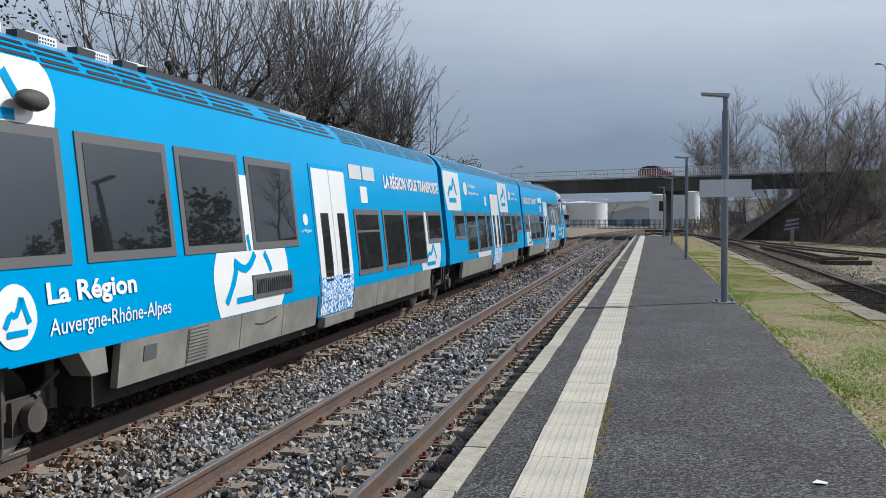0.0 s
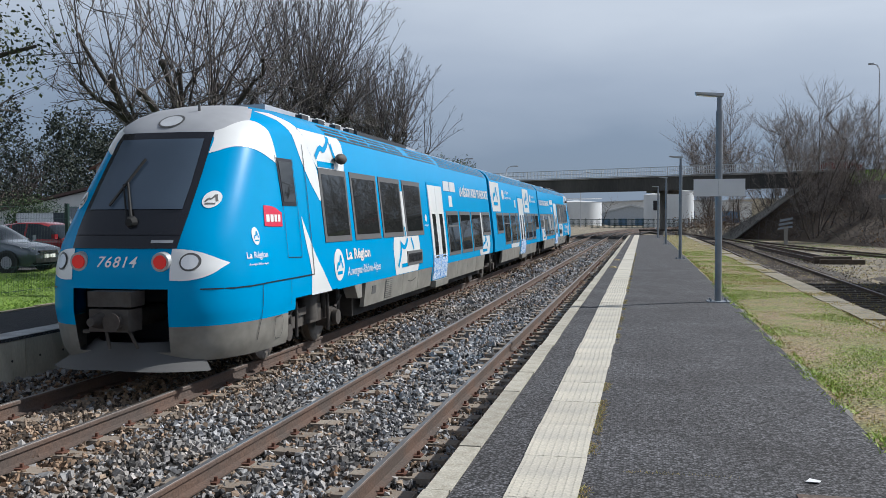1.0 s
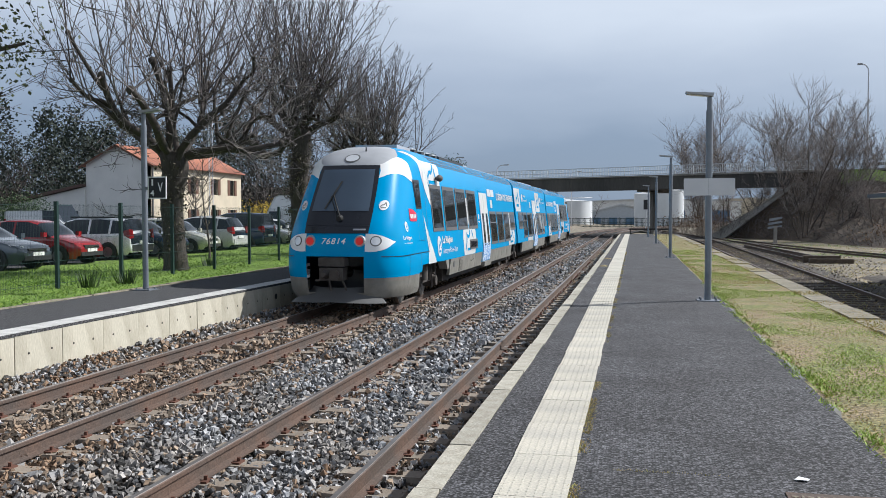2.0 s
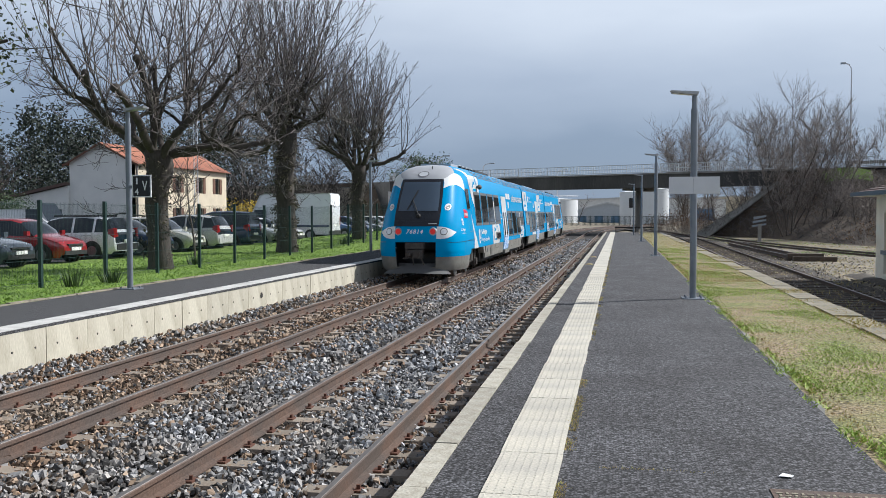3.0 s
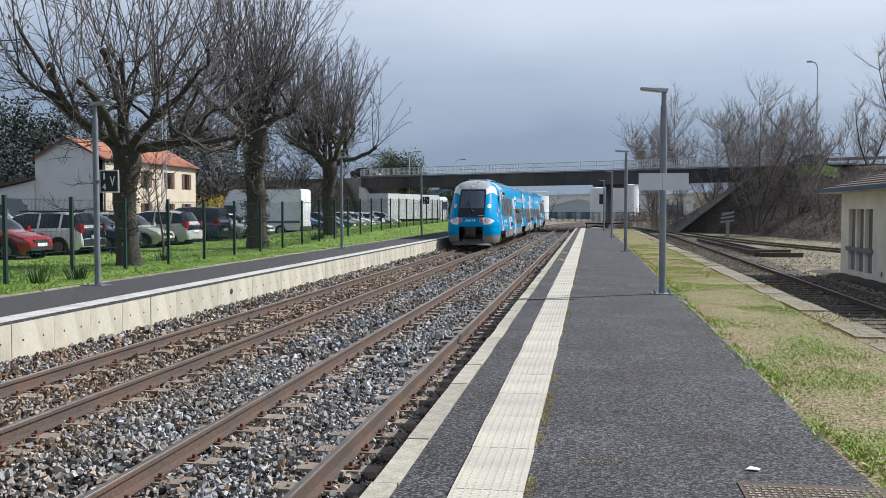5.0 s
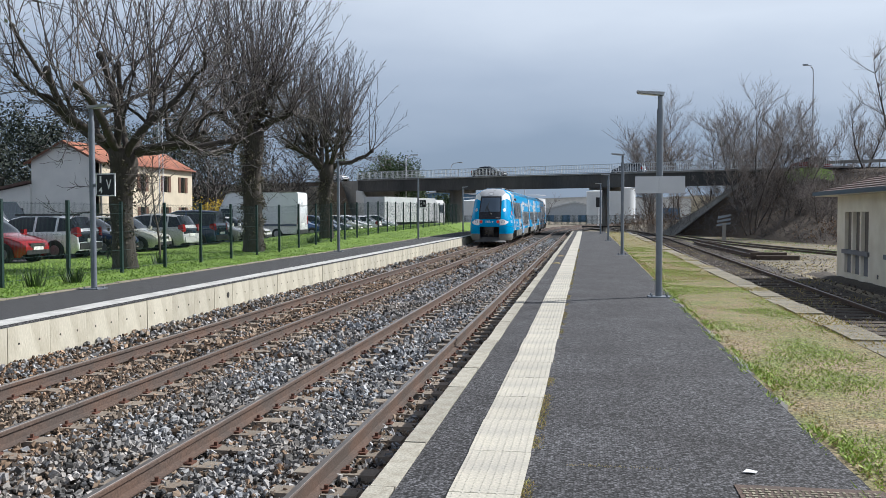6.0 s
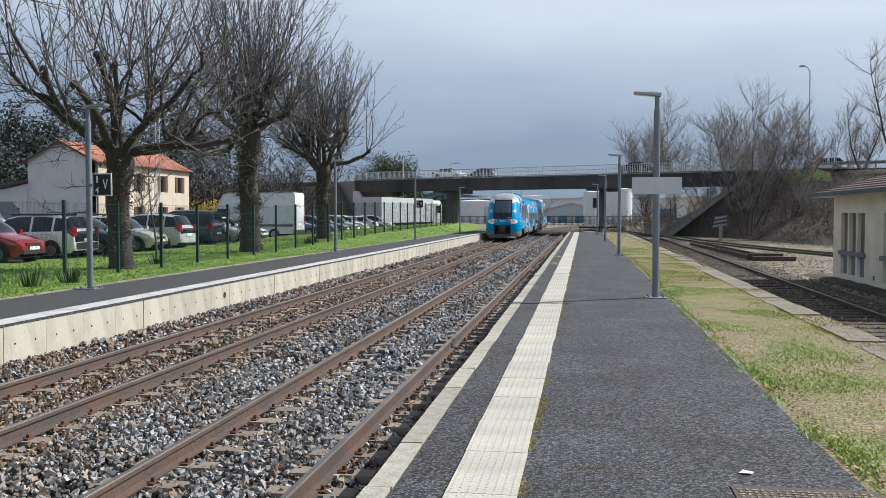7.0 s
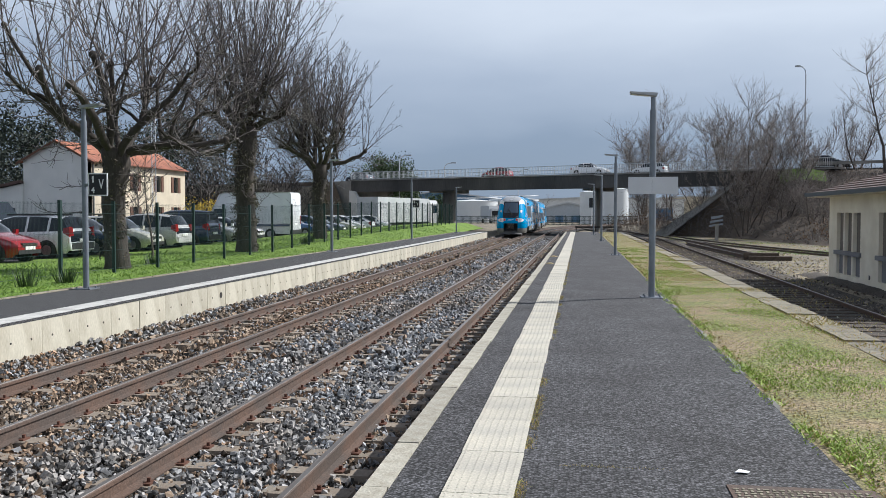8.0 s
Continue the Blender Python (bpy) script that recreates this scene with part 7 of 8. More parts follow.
class Wood:
    """Gathers tapering branches."""

    def __init__(self):
        self.v, self.f, self.tips = [], [], []

    def limb(self, pts, r0, r1, n=3):
        k = len(pts)
        o = len(self.v)
        for i, p in enumerate(pts):
            d = (pts[min(i + 1, k - 1)] - pts[max(i - 1, 0)]).normalized()
            u = d.cross(Vector((0.3, 0.2, 1.0)) if abs(d.z) < 0.95 else Vector((1, 0, 0))).normalized()
            w = d.cross(u)
            r = r0 + (r1 - r0) * i / (k - 1)
            for j in range(n):
                a = 2 * math.pi * j / n
                self.v.append(tuple(p + (u * math.cos(a) + w * math.sin(a)) * r))
        for i in range(k - 1):
            for j in range(n):
                q = (j + 1) % n
                self.f.append((o + i * n + j, o + i * n + q, o + (i + 1) * n + q, o + (i + 1) * n + j))
        return pts[-1]

    def object(self, name, material, smooth=True):
        me = bpy.data.meshes.new(name)
        me.from_pydata(self.v, [], self.f)
        me.materials.append(material)
        if smooth:
            me.polygons.foreach_set("use_smooth", [True] * len(me.polygons))
        return me


def wander(rng, p, d, length, n, bend=0.18, lift=0.0):
    """A crooked line of n pieces from p along d."""
    pts = [p.copy()]
    d = d.normalized()
    for _ in range(n):
        d = (d + Vector((rng.gauss(0, bend), rng.gauss(0, bend), rng.gauss(0, bend) + lift))).normalized()
        pts.append(pts[-1] + d * (length / n))
    return pts


def leaves(name, centres, n, spread, size, material, rng, flat=1.0):
    """Small leaf blades strewn round the centres."""
    v, f = [], []
    for k in range(n):
        c = centres[k % len(centres)]
        p = Vector(c) + Vector((rng.gauss(0, spread), rng.gauss(0, spread), rng.gauss(0, spread * flat)))
        a = Vector((rng.gauss(0, 1), rng.gauss(0, 1), rng.gauss(0, 1))).normalized()
        b = a.cross(Vector((rng.gauss(0, 1), rng.gauss(0, 1), rng.gauss(0, 1)))).normalized()
        s = size * rng.uniform(0.6, 1.3)
        o = len(v)
        v += [tuple(p - a * s), tuple(p + b * s * 0.6), tuple(p + a * s), tuple(p - b * s * 0.6)]
        f.append((o, o + 1, o + 2, o + 3))
    me = bpy.data.meshes.new(name)
    me.from_pydata(v, [], f)
    me.materials.append(material)
    return me


def to_shell(p, d, centre, rx, rz):
    """How far it is from p along d to the rounded outline of a crown."""
    o = Vector(((p.x - centre.x) / rx, (p.y - centre.y) / rx, (p.z - centre.z) / rz))
    w = Vector((d.x / rx, d.y / rx, d.z / rz))
    qa, qb, qc = w.dot(w), 2 * o.dot(w), o.dot(o) - 1
    disc = qb * qb - 4 * qa * qc
    return max(0.5, (-qb + math.sqrt(disc)) / (2 * qa)) if disc > 0 else 0.5


def pollard(seed, at, trunk_h, trunk_r, limbs, limb_len, crown, shoots, label, ivy=0, rise=(0.15, 0.45, 0.8, 1.1), fan=1.0, loose=0.4, curls=60, sprouts=0):
    """A pollarded tree: crooked limbs that end in knobs, and upright shoots with side twigs that fill a rounded crown.
    crown: height of its middle, half its width and half its height."""
    rng = random.Random(seed)
    e = empty("plane_tree", label, "tree", "bare pollarded trees", at)
    T, S, W = Wood(), Wood(), Wood()
    centre, rx, rz = Vector((0, 0, crown[0])), crown[1], crown[2]
    pts = [Vector((0.05 * math.sin(i), 0.05 * math.cos(1.7 * i), -0.3 + (trunk_h + 0.3) * i / 9)) for i in range(10)]
    n = 16
    for i, p in enumerate(pts):
        r = trunk_r * (1.35, 1.14, 1.03, 1.0, 0.98, 0.98, 1.0, 1.05, 1.2, 1.3)[i]
        for j in range(n):
            a = 2 * math.pi * j / n
            rr = r * (1 + 0.14 * noise.noise((math.cos(a) * 2, math.sin(a) * 2, p.z * 1.5 + seed)) + 0.05 * rng.uniform(-1, 1))
            T.v.append((p.x + rr * math.cos(a), p.y + rr * math.sin(a), p.z))
    for i in range(9):
        for j in range(n):
            q = (j + 1) % n
            T.f.append((i * n + j, i * n + q, (i + 1) * n + q, (i + 1) * n + j))
    T.f.append(tuple(9 * n + j for j in range(n)))
    knobs, along = [], []
    for k in range(limbs):
        a = 2 * math.pi * (k + rng.uniform(-0.25, 0.25)) / limbs
        el = rise[k % len(rise)] + rng.uniform(-0.1, 0.1)
        d = Vector((math.cos(a) * math.cos(el), math.sin(a) * math.cos(el), math.sin(el)))
        st = Vector((0.2 * math.cos(a), 0.2 * math.sin(a), trunk_h - rng.uniform(0.0, 0.5)))
        ln = limb_len * rng.uniform(0.7, 1.15)
        p = wander(rng, st, d, ln, 6, 0.22, 0.09)
        r0 = trunk_r * rng.uniform(0.30, 0.46)
        T.limb(p, r0, r0 * 0.66, 8)
        along += p[2:]
        knobs.append((p[-1], r0 * 0.7))
        for q in (2, 3, 4, 5):
            if rng.random() < 0.62:
                d2 = ((p[q] - p[q - 1]).normalized() + Vector((rng.gauss(0, 0.7), rng.gauss(0, 0.7), rng.uniform(0.0, 0.9)))).normalized()
                p2 = wander(rng, p[q], d2, ln * rng.uniform(0.3, 0.7), 4, 0.26, 0.12)
                T.limb(p2, r0 * 0.55, r0 * 0.36, 6)
                along += p2[1:]
                knobs.append((p2[-1], r0 * 0.45))
    for kp, kr in knobs:
        # swollen knuckle where the shoots spring
        rows = [[Vector((kp.x, kp.y, kp.z)) + Vector((math.sin(v) * math.cos(u), math.sin(v) * math.sin(u), math.cos(v))) * kr * (1.35 + 0.4 * noise.noise((u, v * 2, kp.x))) for u in [2 * math.pi * j / 7 for j in range(7)]]
                for v in [math.pi * i / 5 for i in range(6)]]
        o = len(T.v)
        T.v += [tuple(q) for r in rows for q in r]
        T.f += [(o + i * 7 + j, o + i * 7 + (j + 1) % 7, o + (i + 1) * 7 + (j + 1) % 7, o + (i + 1) * 7 + j) for i in range(5) for j in range(7)]
        away = kp - Vector((0, 0, trunk_h - 1.0))
        for j in range(shoots):
            d = (away.normalized() * fan * rng.uniform(0.4, 1.3) + Vector((rng.gauss(0, loose), rng.gauss(0, loose), rng.uniform(0.15, 1.0)))).normalized()
            st = kp + Vector((rng.gauss(0, kr), rng.gauss(0, kr), rng.gauss(0, kr)))
            ln = to_shell(st, d, centre, rx, rz) * rng.choice((1.0, 0.97, 0.9, 0.8, 0.65, 0.45))
            p = wander(rng, st, d, ln, 6, 0.075, 0.05)
            S.limb(p, min(0.009 + 0.0045 * ln, 0.028) * rng.uniform(0.6, 1.05), 0.006, 4)
            k = max(4, int(ln / 0.34))
            for m in range(k):
                u = 0.6 + 5.38 * (m + rng.random()) / k
                i = min(5, int(u))
                base = p[i].lerp(p[i + 1], u - i)
                t = (p[i + 1] - p[i]).normalized()
                side = t.cross(Vector((rng.gauss(0, 1), rng.gauss(0, 1), rng.gauss(0, 1)))).normalized()
                tl = rng.uniform(0.22, 0.85) * (1.15 - 0.1 * u)
                tw = wander(rng, base, t * 0.75 + side * 0.75, tl, 3, 0.14, 0.10)
                W.limb(tw, 0.0095, 0.0045, 3)
                if rng.random() < 0.5:
                    W.limb(wander(rng, tw[1], (tw[2] - tw[1]).normalized() + Vector((rng.gauss(0, 0.6), rng.gauss(0, 0.6), rng.gauss(0.2, 0.4))), tl * 0.5, 2, 0.15, 0.1), 0.009, 0.005, 3)
    # drooping crooked twigs that turn up at their tips
    starts = along + [Vector((math.cos(a) * trunk_r, math.sin(a) * trunk_r, trunk_h * z)) for a, z in [(rng.uniform(0, 6.28), rng.uniform(0.4, 1.0)) for _ in range(sprouts)]]
    for k in range(curls + sprouts):
        st = starts[-1 - k] if k < sprouts else rng.choice(along)
        out = Vector((st.x, st.y, 0)).normalized()
        d = out * 0.9 + Vector((rng.gauss(0, 0.5), rng.gauss(0, 0.5), rng.uniform(-0.7, 0.25)))
        ln = rng.uniform(0.8, 2.1)
        p = wander(rng, st, d, ln, 7, 0.26, 0.12)
        S.limb(p, 0.018, 0.007, 4)
        for q in range(1, 8):
            for _ in range(2):
                dd = (p[q] - p[q - 1]).normalized() + Vector((rng.gauss(0, 0.8), rng.gauss(0, 0.8), rng.gauss(0.1, 0.5)))
                W.limb(wander(rng, p[q], dd, rng.uniform(0.2, 0.7), 3, 0.25, 0.14), 0.0105, 0.0055, 3)
    for name, wood, m, sm in (("trunk", T, M["bark"], True), ("crown", S, M["twig"], True), ("fine_crown", W, M["twig"], False)):
        o = new(name, wood.object(name, m, sm))
        o.parent = e
        if name != "trunk":
            o["kind"] = "stuff"
    if ivy:
        cs = []
        for i in range(70):
            a, z = rng.uniform(0, 2 * math.pi), rng.uniform(0.1, trunk_h * 1.05)
            cs.append((math.cos(a) * trunk_r * 1.02, math.sin(a) * trunk_r * 1.02, z))
        o = new("ivy", leaves("ivy", cs, ivy, 0.10, 0.05, M["ivy_dry"], rng))
        o.parent = e
        o["kind"] = "stuff"
    return e


pollard(11, (-13.4, 24.2, 0), 3.5, 0.32, 10, 2.8, (6.4, 4.9, 5.4), 4, "large bare pollarded tree with many upright shoots", ivy=900, rise=(0.3, 0.55, 0.85, 1.2), fan=0.75, loose=0.5, curls=120, sprouts=6)
pollard(12, (-13.75, 35.4, 0), 5.2, 0.38, 12, 1.9, (8.0, 4.7, 6.4), 5, "tall bare pollarded tree with an ivy-clad shaggy trunk", ivy=4200, rise=(0.1, 0.5, 0.9, 1.25), fan=0.7, loose=0.36, curls=130, sprouts=40)
pollard(13, (-13.95, 46.6, 0.25), 4.0, 0.34, 11, 2.4, (5.8, 5.0, 4.9), 6, "bare pollarded tree with a rounded crown of thin branches", ivy=1800, rise=(0.15, 0.4, 0.8, 1.2), fan=0.95, loose=0.5, curls=90, sprouts=14)


def ivy_tree():
    """Ivy-covered tree whose crown edge reaches into view."""
    rng = random.Random(4)
    e = empty("ivy_tree", "tall tree smothered in dark green ivy", "tree", at=(-13.3, 13.2, 0))
    t = Wood()
    t.limb([Vector((0, 0, -0.3)), Vector((0.1, 0.1, 3)), Vector((0, 0.2, 7)), Vector((0.1, 0.1, 10))], 0.5, 0.25, 12)
    br = []
    for k in range(34):
        a = rng.uniform(0, 6.28)
        z = rng.uniform(2.6, 9.5)
        p = wander(rng, Vector((0, 0.1, z)), Vector((math.cos(a), math.sin(a), rng.uniform(0.0, 0.5))), rng.uniform(1.5, 3.4), 5, 0.14)
        t.limb(p, 0.09, 0.03, 5)
        br += p[1:]
        if k < 20:
            q = wander(rng, p[-1], Vector((math.cos(a), math.sin(a), rng.uniform(0.1, 0.7))), rng.uniform(1.2, 2.6), 6, 0.2, 0.04)
            t.limb(q, 0.03, 0.006, 4)
            for w in q[1:]:
                for _ in range(3):
                    t.limb(wander(rng, w, Vector((math.cos(a) + rng.gauss(0, 0.6), math.sin(a) + rng.gauss(0, 0.6), rng.gauss(0, 0.5))), rng.uniform(0.5, 1.4), 3, 0.2), 0.011, 0.004, 3)
    o = new("trunk", t.object("trunk", M["bark"]))
    o.parent = e
    cs = [tuple(p) for p in br] + [(rng.gauss(0, 0.4), rng.gauss(0, 0.4), rng.uniform(0.5, 10)) for _ in range(60)]
    o = new("ivy_leaves", leaves("ivy_leaves", cs, 46000, 0.34, 0.045, M["ivy"], rng))
    o.parent = e
    o["kind"] = "stuff"


ivy_tree()


def bare_tree(wood, twig, rng, at, height, spread, stems=1, dense=1.0, up=0.9, r=0.10, thick=0.013):
    """A bare tree or tall shrub with a rounded crown: forked stems, boughs, branches and fine twigs."""
    base = Vector(at)
    lean = 0.34 if stems > 1 else 0.03
    for s in range(stems):
        d = Vector((rng.gauss(0, lean), rng.gauss(0, lean), 1)).normalized()
        h = height * rng.uniform(0.66, 0.92) * (1.0 - 0.25 * (1 - d.z))
        p = wander(rng, base + Vector((rng.gauss(0, 0.15 * stems ** 0.5), rng.gauss(0, 0.15 * stems ** 0.5), 0)), d, h, 8, 0.08, 0.03)
        wood.limb(p, r, 0.012, 5)
        for q in range(2, 9):
            for _ in range(max(1, round(1.9 * dense))):
                a = rng.uniform(0, 6.28)
                d2 = Vector((math.cos(a), math.sin(a), up * rng.uniform(0.5, 1.5))).normalized()
                ln = spread * rng.uniform(0.5, 1.0) * math.sin(math.pi * (0.22 + 0.70 * (9 - q) / 8)) * 0.8
                b = wander(rng, p[q], d2, ln, 5, 0.13, 0.08)
                wood.limb(b, r * 0.24, thick * 0.8, 3)
                for w in range(1, 6):
                    for _ in range(max(1, round(1.3 * dense))):
                        dd = ((b[w] - b[w - 1]).normalized() + Vector((rng.gauss(0, 0.5), rng.gauss(0, 0.5), rng.gauss(0.25, 0.35)))).normalized()
                        c = wander(rng, b[w], dd, ln * rng.uniform(0.22, 0.42), 2, 0.12, 0.06)
                        twig.limb(c, thick, thick * 0.7, 3)
                        if dense > 1.2:
                            for z in (1, 2):
                                de = ((c[z] - c[z - 1]).normalized() + Vector((rng.gauss(0, 0.6), rng.gauss(0, 0.6), rng.gauss(0.25, 0.35)))).normalized()
                                twig.limb([c[z], c[z] + de * ln * rng.uniform(0.10, 0.24)], thick * 0.8, thick * 0.45, 3)


def tree_thing(seed, at, height, spread, label, stems=1, dense=1.0, up=0.9, r=0.10, m="twig_mid"):
    rng = random.Random(seed)
    e = empty("bare_tree", label, "tree", "bare trees", at)
    a, b = Wood(), Wood()
    bare_tree(a, b, rng, (0, 0, -0.3), height, spread, stems, dense, up, r, 0.0098)
    o = new("trunk", a.object("trunk", M["bark_mid"]))
    o.parent = e
    o = new("crown", b.object("crown", M[m], False))
    o.parent = e
    o["kind"] = "stuff"


# right side: shrubs and trees on the bank, trees behind the road
tree_thing(21, (15.6, 86.0, -0.2), 13.2, 4.6, "bare many-stemmed tree at the foot of the bank", 7, 2.0, 1.0, 0.075)
tree_thing(22, (18.2, 84.5, 0.3), 10.5, 3.6, "bare many-stemmed shrub tree on the bank", 5, 2.0, 0.9, 0.07)
tree_thing(23, (13.0, 97.0, 0.6), 10.5, 3.6, "bare shrub tree beside the bridge end", 5, 2.0, 0.9, 0.065)
tree_thing(24, (8.2, 119.0, -0.6), 14.8, 5.0, "bare tree behind the bridge", 5, 2.4, 0.9, 0.08)
tree_thing(25, (12.0, 121.0, -0.6), 17.0, 5.4, "bare tree with a dense crown behind the bridge", 5, 2.4, 0.9, 0.08)
tree_thing(26, (16.0, 118.0, -0.6), 17.6, 5.4, "bare tall tree behind the road", 5, 2.4, 0.9, 0.08)
tree_thing(31, (20.2, 115.0, -0.6), 15.6, 4.6, "bare bushy tree behind the road", 5, 2.0, 0.9, 0.075)
tree_thing(27, (26.4, 108.0, 1.0), 14.2, 3.8, "bare rounded tree behind the road", 4, 2.0, 1.4, 0.10)
tree_thing(28, (29.5, 104.0, 3.0), 10.5, 3.0, "slim bare tree behind the road", 3, 1.5, 1.2, 0.08)
tree_thing(29, (28.4, 88.8, 5.4), 13.0, 5.0, "tall bare tree beside the road", 1, 1.9, 0.6, 0.17)
tree_thing(30, (26.6, 91.5, 5.6), 9.5, 3.2, "bare tree beside the road", 2, 1.6, 0.9, 0.10)
tree_thing(36, (19.5, 79.0, 0.6), 4.5, 2.4, "low bare shrub on the bank", 6, 1.5, 0.8, 0.05)
tree_thing(37, (22.5, 76.0, 1.0), 4.0, 2.4, "low bare shrub higher on the bank", 6, 1.5, 0.8, 0.05)
tree_thing(32, (2.0, 235.0, -0.8), 9.0, 4.2, "small bare tree near the warehouses", 1, 1.2, 0.7, 0.16)
tree_thing(33, (-10.0, 225.0, -0.8), 8.0, 3.6, "small bare tree near the tanks", 1, 1.2, 0.7, 0.14)
tree_thing(34, (-30.5, 58.0, 0.0), 4.6, 2.6, "small bare garden tree before the house", 1, 1.6, 0.8, 0.14, "twig")
tree_thing(35, (-16.0, 31.5, 0.0), 4.6, 1.7, "thin bare sapling beside the fence", 1, 0.8, 1.2, 0.05, "twig_mid")


def brush():
    """Brambles and dead twigs on the right bank."""
    rng = random.Random(77)
    w = Wood()
    for _ in range(1800):
        i, j = rng.randrange(len(EMB_R) - 1), rng.randrange(13)
        p = Vector(EMB_R[i][j]).lerp(Vector(EMB_R[i + 1][j + 1]), rng.random())
        if p.x > 48:
            continue
        for _k in range(3):
            d = Vector((rng.gauss(0, 0.8), rng.gauss(-0.3, 0.8), rng.uniform(0.3, 1.2)))
            w.limb(wander(rng, p, d, rng.uniform(0.7, 2.4), 4, 0.2, -0.10), 0.016, 0.007, 3)
    for _ in range(260):
        u = rng.uniform(12.5, 17.2)
        q = BR_O + BR_D * u + BR_N * -rng.uniform(0.7, 2.3)
        p = Vector((q.x, q.y, rng.uniform(-0.9, (u - 12.5) * 0.9)))
        w.limb(wander(rng, p, Vector((rng.gauss(0, 0.6), rng.gauss(-0.3, 0.5), rng.uniform(0.3, 1.2))), rng.uniform(0.7, 2.4), 4, 0.2, -0.10), 0.016, 0.007, 3)
    o = new("brushwood", w.object("brushwood", M["twig"], False))
    tagged(o, "tangled brown brambles and dead twigs on the bank", "brush", kind="stuff")
    w = Wood()
    cs = []
    for x, y, h, n in ((7.2, 112, 2.6, 60), (8.6, 109, 3.2, 80), (6.0, 118, 2.2, 50), (9.6, 106, 2.6, 70), (11.5, 103, 2.4, 60), (18.5, 70, 1.6, 50), (21.0, 64, 1.5, 50), (4.2, 116, 1.4, 40)):
        for _ in range(n):
            p = Vector((x + rng.gauss(0, 1.2), y + rng.gauss(0, 1.2), -0.7))
            q = wander(rng, p, Vector((rng.gauss(0, 0.5), rng.gauss(0, 0.5), 1)), h * rng.uniform(0.6, 1.1), 4, 0.2)
            w.limb(q, 0.02, 0.008, 3)
            cs += [tuple(q[3]), tuple(q[4])]
    o = new("bushes", w.object("bushes", M["twig_pale"], False))
    tagged(o, "dry reddish-brown bushes at the bank's foot", "brush", kind="stuff")
    cs2 = [tuple(Vector(EMB_R[rng.randrange(36)][rng.randrange(14)]) + Vector((rng.gauss(0, 0.8), rng.gauss(0, 0.8), 0.25))) for _ in range(500)]
    o = new("dead_leaves", leaves("dead_leaves", cs + cs2, 9000, 0.35, 0.075, M["litter_leaf"], rng))
    tagged(o, "brown dead leaves caught in the brush", "leaves", kind="stuff")


brush()


def woods():
    """Dark thicket behind the house and the car park."""
    rng = random.Random(55)
    a, b = Wood(), Wood()
    for k in range(80):
        x = rng.uniform(-95, -34)
        y = rng.uniform(86, 128) if x > -62 else rng.uniform(62, 128)
        bare_tree(a, b, rng, (x, y, -0.3), rng.uniform(8, 14.5), rng.uniform(2.6, 4.4), 2, 1.0, 0.8, 0.13, 0.034)
    for k in range(26):
        x, y = rng.uniform(-50, -33), rng.uniform(92, 112)
        bare_tree(a, b, rng, (x, y, -0.3), rng.uniform(6, 9.5), 3.0, 2, 1.0, 0.8, 0.09, 0.03)
    tagged(new("woodland_stems", a.object("woodland_stems", M["twig_dark"], False)), "dark bare woodland behind the house", "woods", kind="stuff")
    tagged(new("woodland_twigs", b.object("woodland_twigs", M["twig_dark"], False)), "dense dark bare twigs of the woodland", "woods", kind="stuff")
    cs = []
    for k in range(60):
        x = rng.uniform(-100, -42)
        y = rng.uniform(88, 125)
        for _ in range(20):
            z = rng.uniform(0.5, 13)
            cs.append((x + rng.gauss(0, 2.0 - 0.12 * z), y + rng.gauss(0, 2.0 - 0.12 * z), z))
    for x, y, h in ((-52, 72, 11), (-49, 76, 10), (-56, 70, 12), (-60, 66, 12), (-47.5, 71, 9), (-45, 80, 10), (-54, 78, 12)):
        for _ in range(60):
            z = rng.uniform(0.5, h)
            r = 2.2 * (1.05 - z / h)
            cs.append((x + rng.gauss(0, r), y + rng.gauss(0, r), z))
    tagged(new("conifer_foliage", leaves("conifer_foliage", cs, 54000, 0.55, 0.17, M["conifer"], rng)), "dark conifers among the bare woods", "woods", kind="stuff")
    hill = MB().grid([[(-140 + 4 * i, 128 + 8 * j, -0.8 + 9.0 * min(1, j / 3) * (0.8 + 0.4 * noise.noise((i * 0.3, j, 0))) * float(np.interp(-140 + 4 * i, (-140, -60, -36), (1, 0.8, 0)))) for i in range(27)] for j in range(6)])
    thing("wooded_rise", hill, M["brush_ground"], "low dark rise behind the woodland", "hill", kind="structure", smooth="all", fix=False)


woods()


def mirrored_wood():
    """The line of dark trees on the road bank that the train's windows mirror."""
    rng = random.Random(61)
    cs = []
    for k in range(26):
        u = k / 25
        x, y, h = 39 + 44 * u + rng.uniform(-1, 1), 96 - 19 * u + rng.uniform(0, 5), rng.uniform(3.5, 9.5)
        for _ in range(34):
            z = rng.uniform(0.0, h)
            r = 1.9 * (1.08 - z / h)
            cs.append((x + rng.gauss(0, r), y + rng.gauss(0, r), 5.6 + z))
    tagged(new("yard_side_wood", leaves("yard_side_wood", cs, 13000, 0.6, 0.36, M["conifer"], rng)), "dark line of trees beside the raised road", "woods", kind="stuff")


mirrored_wood()


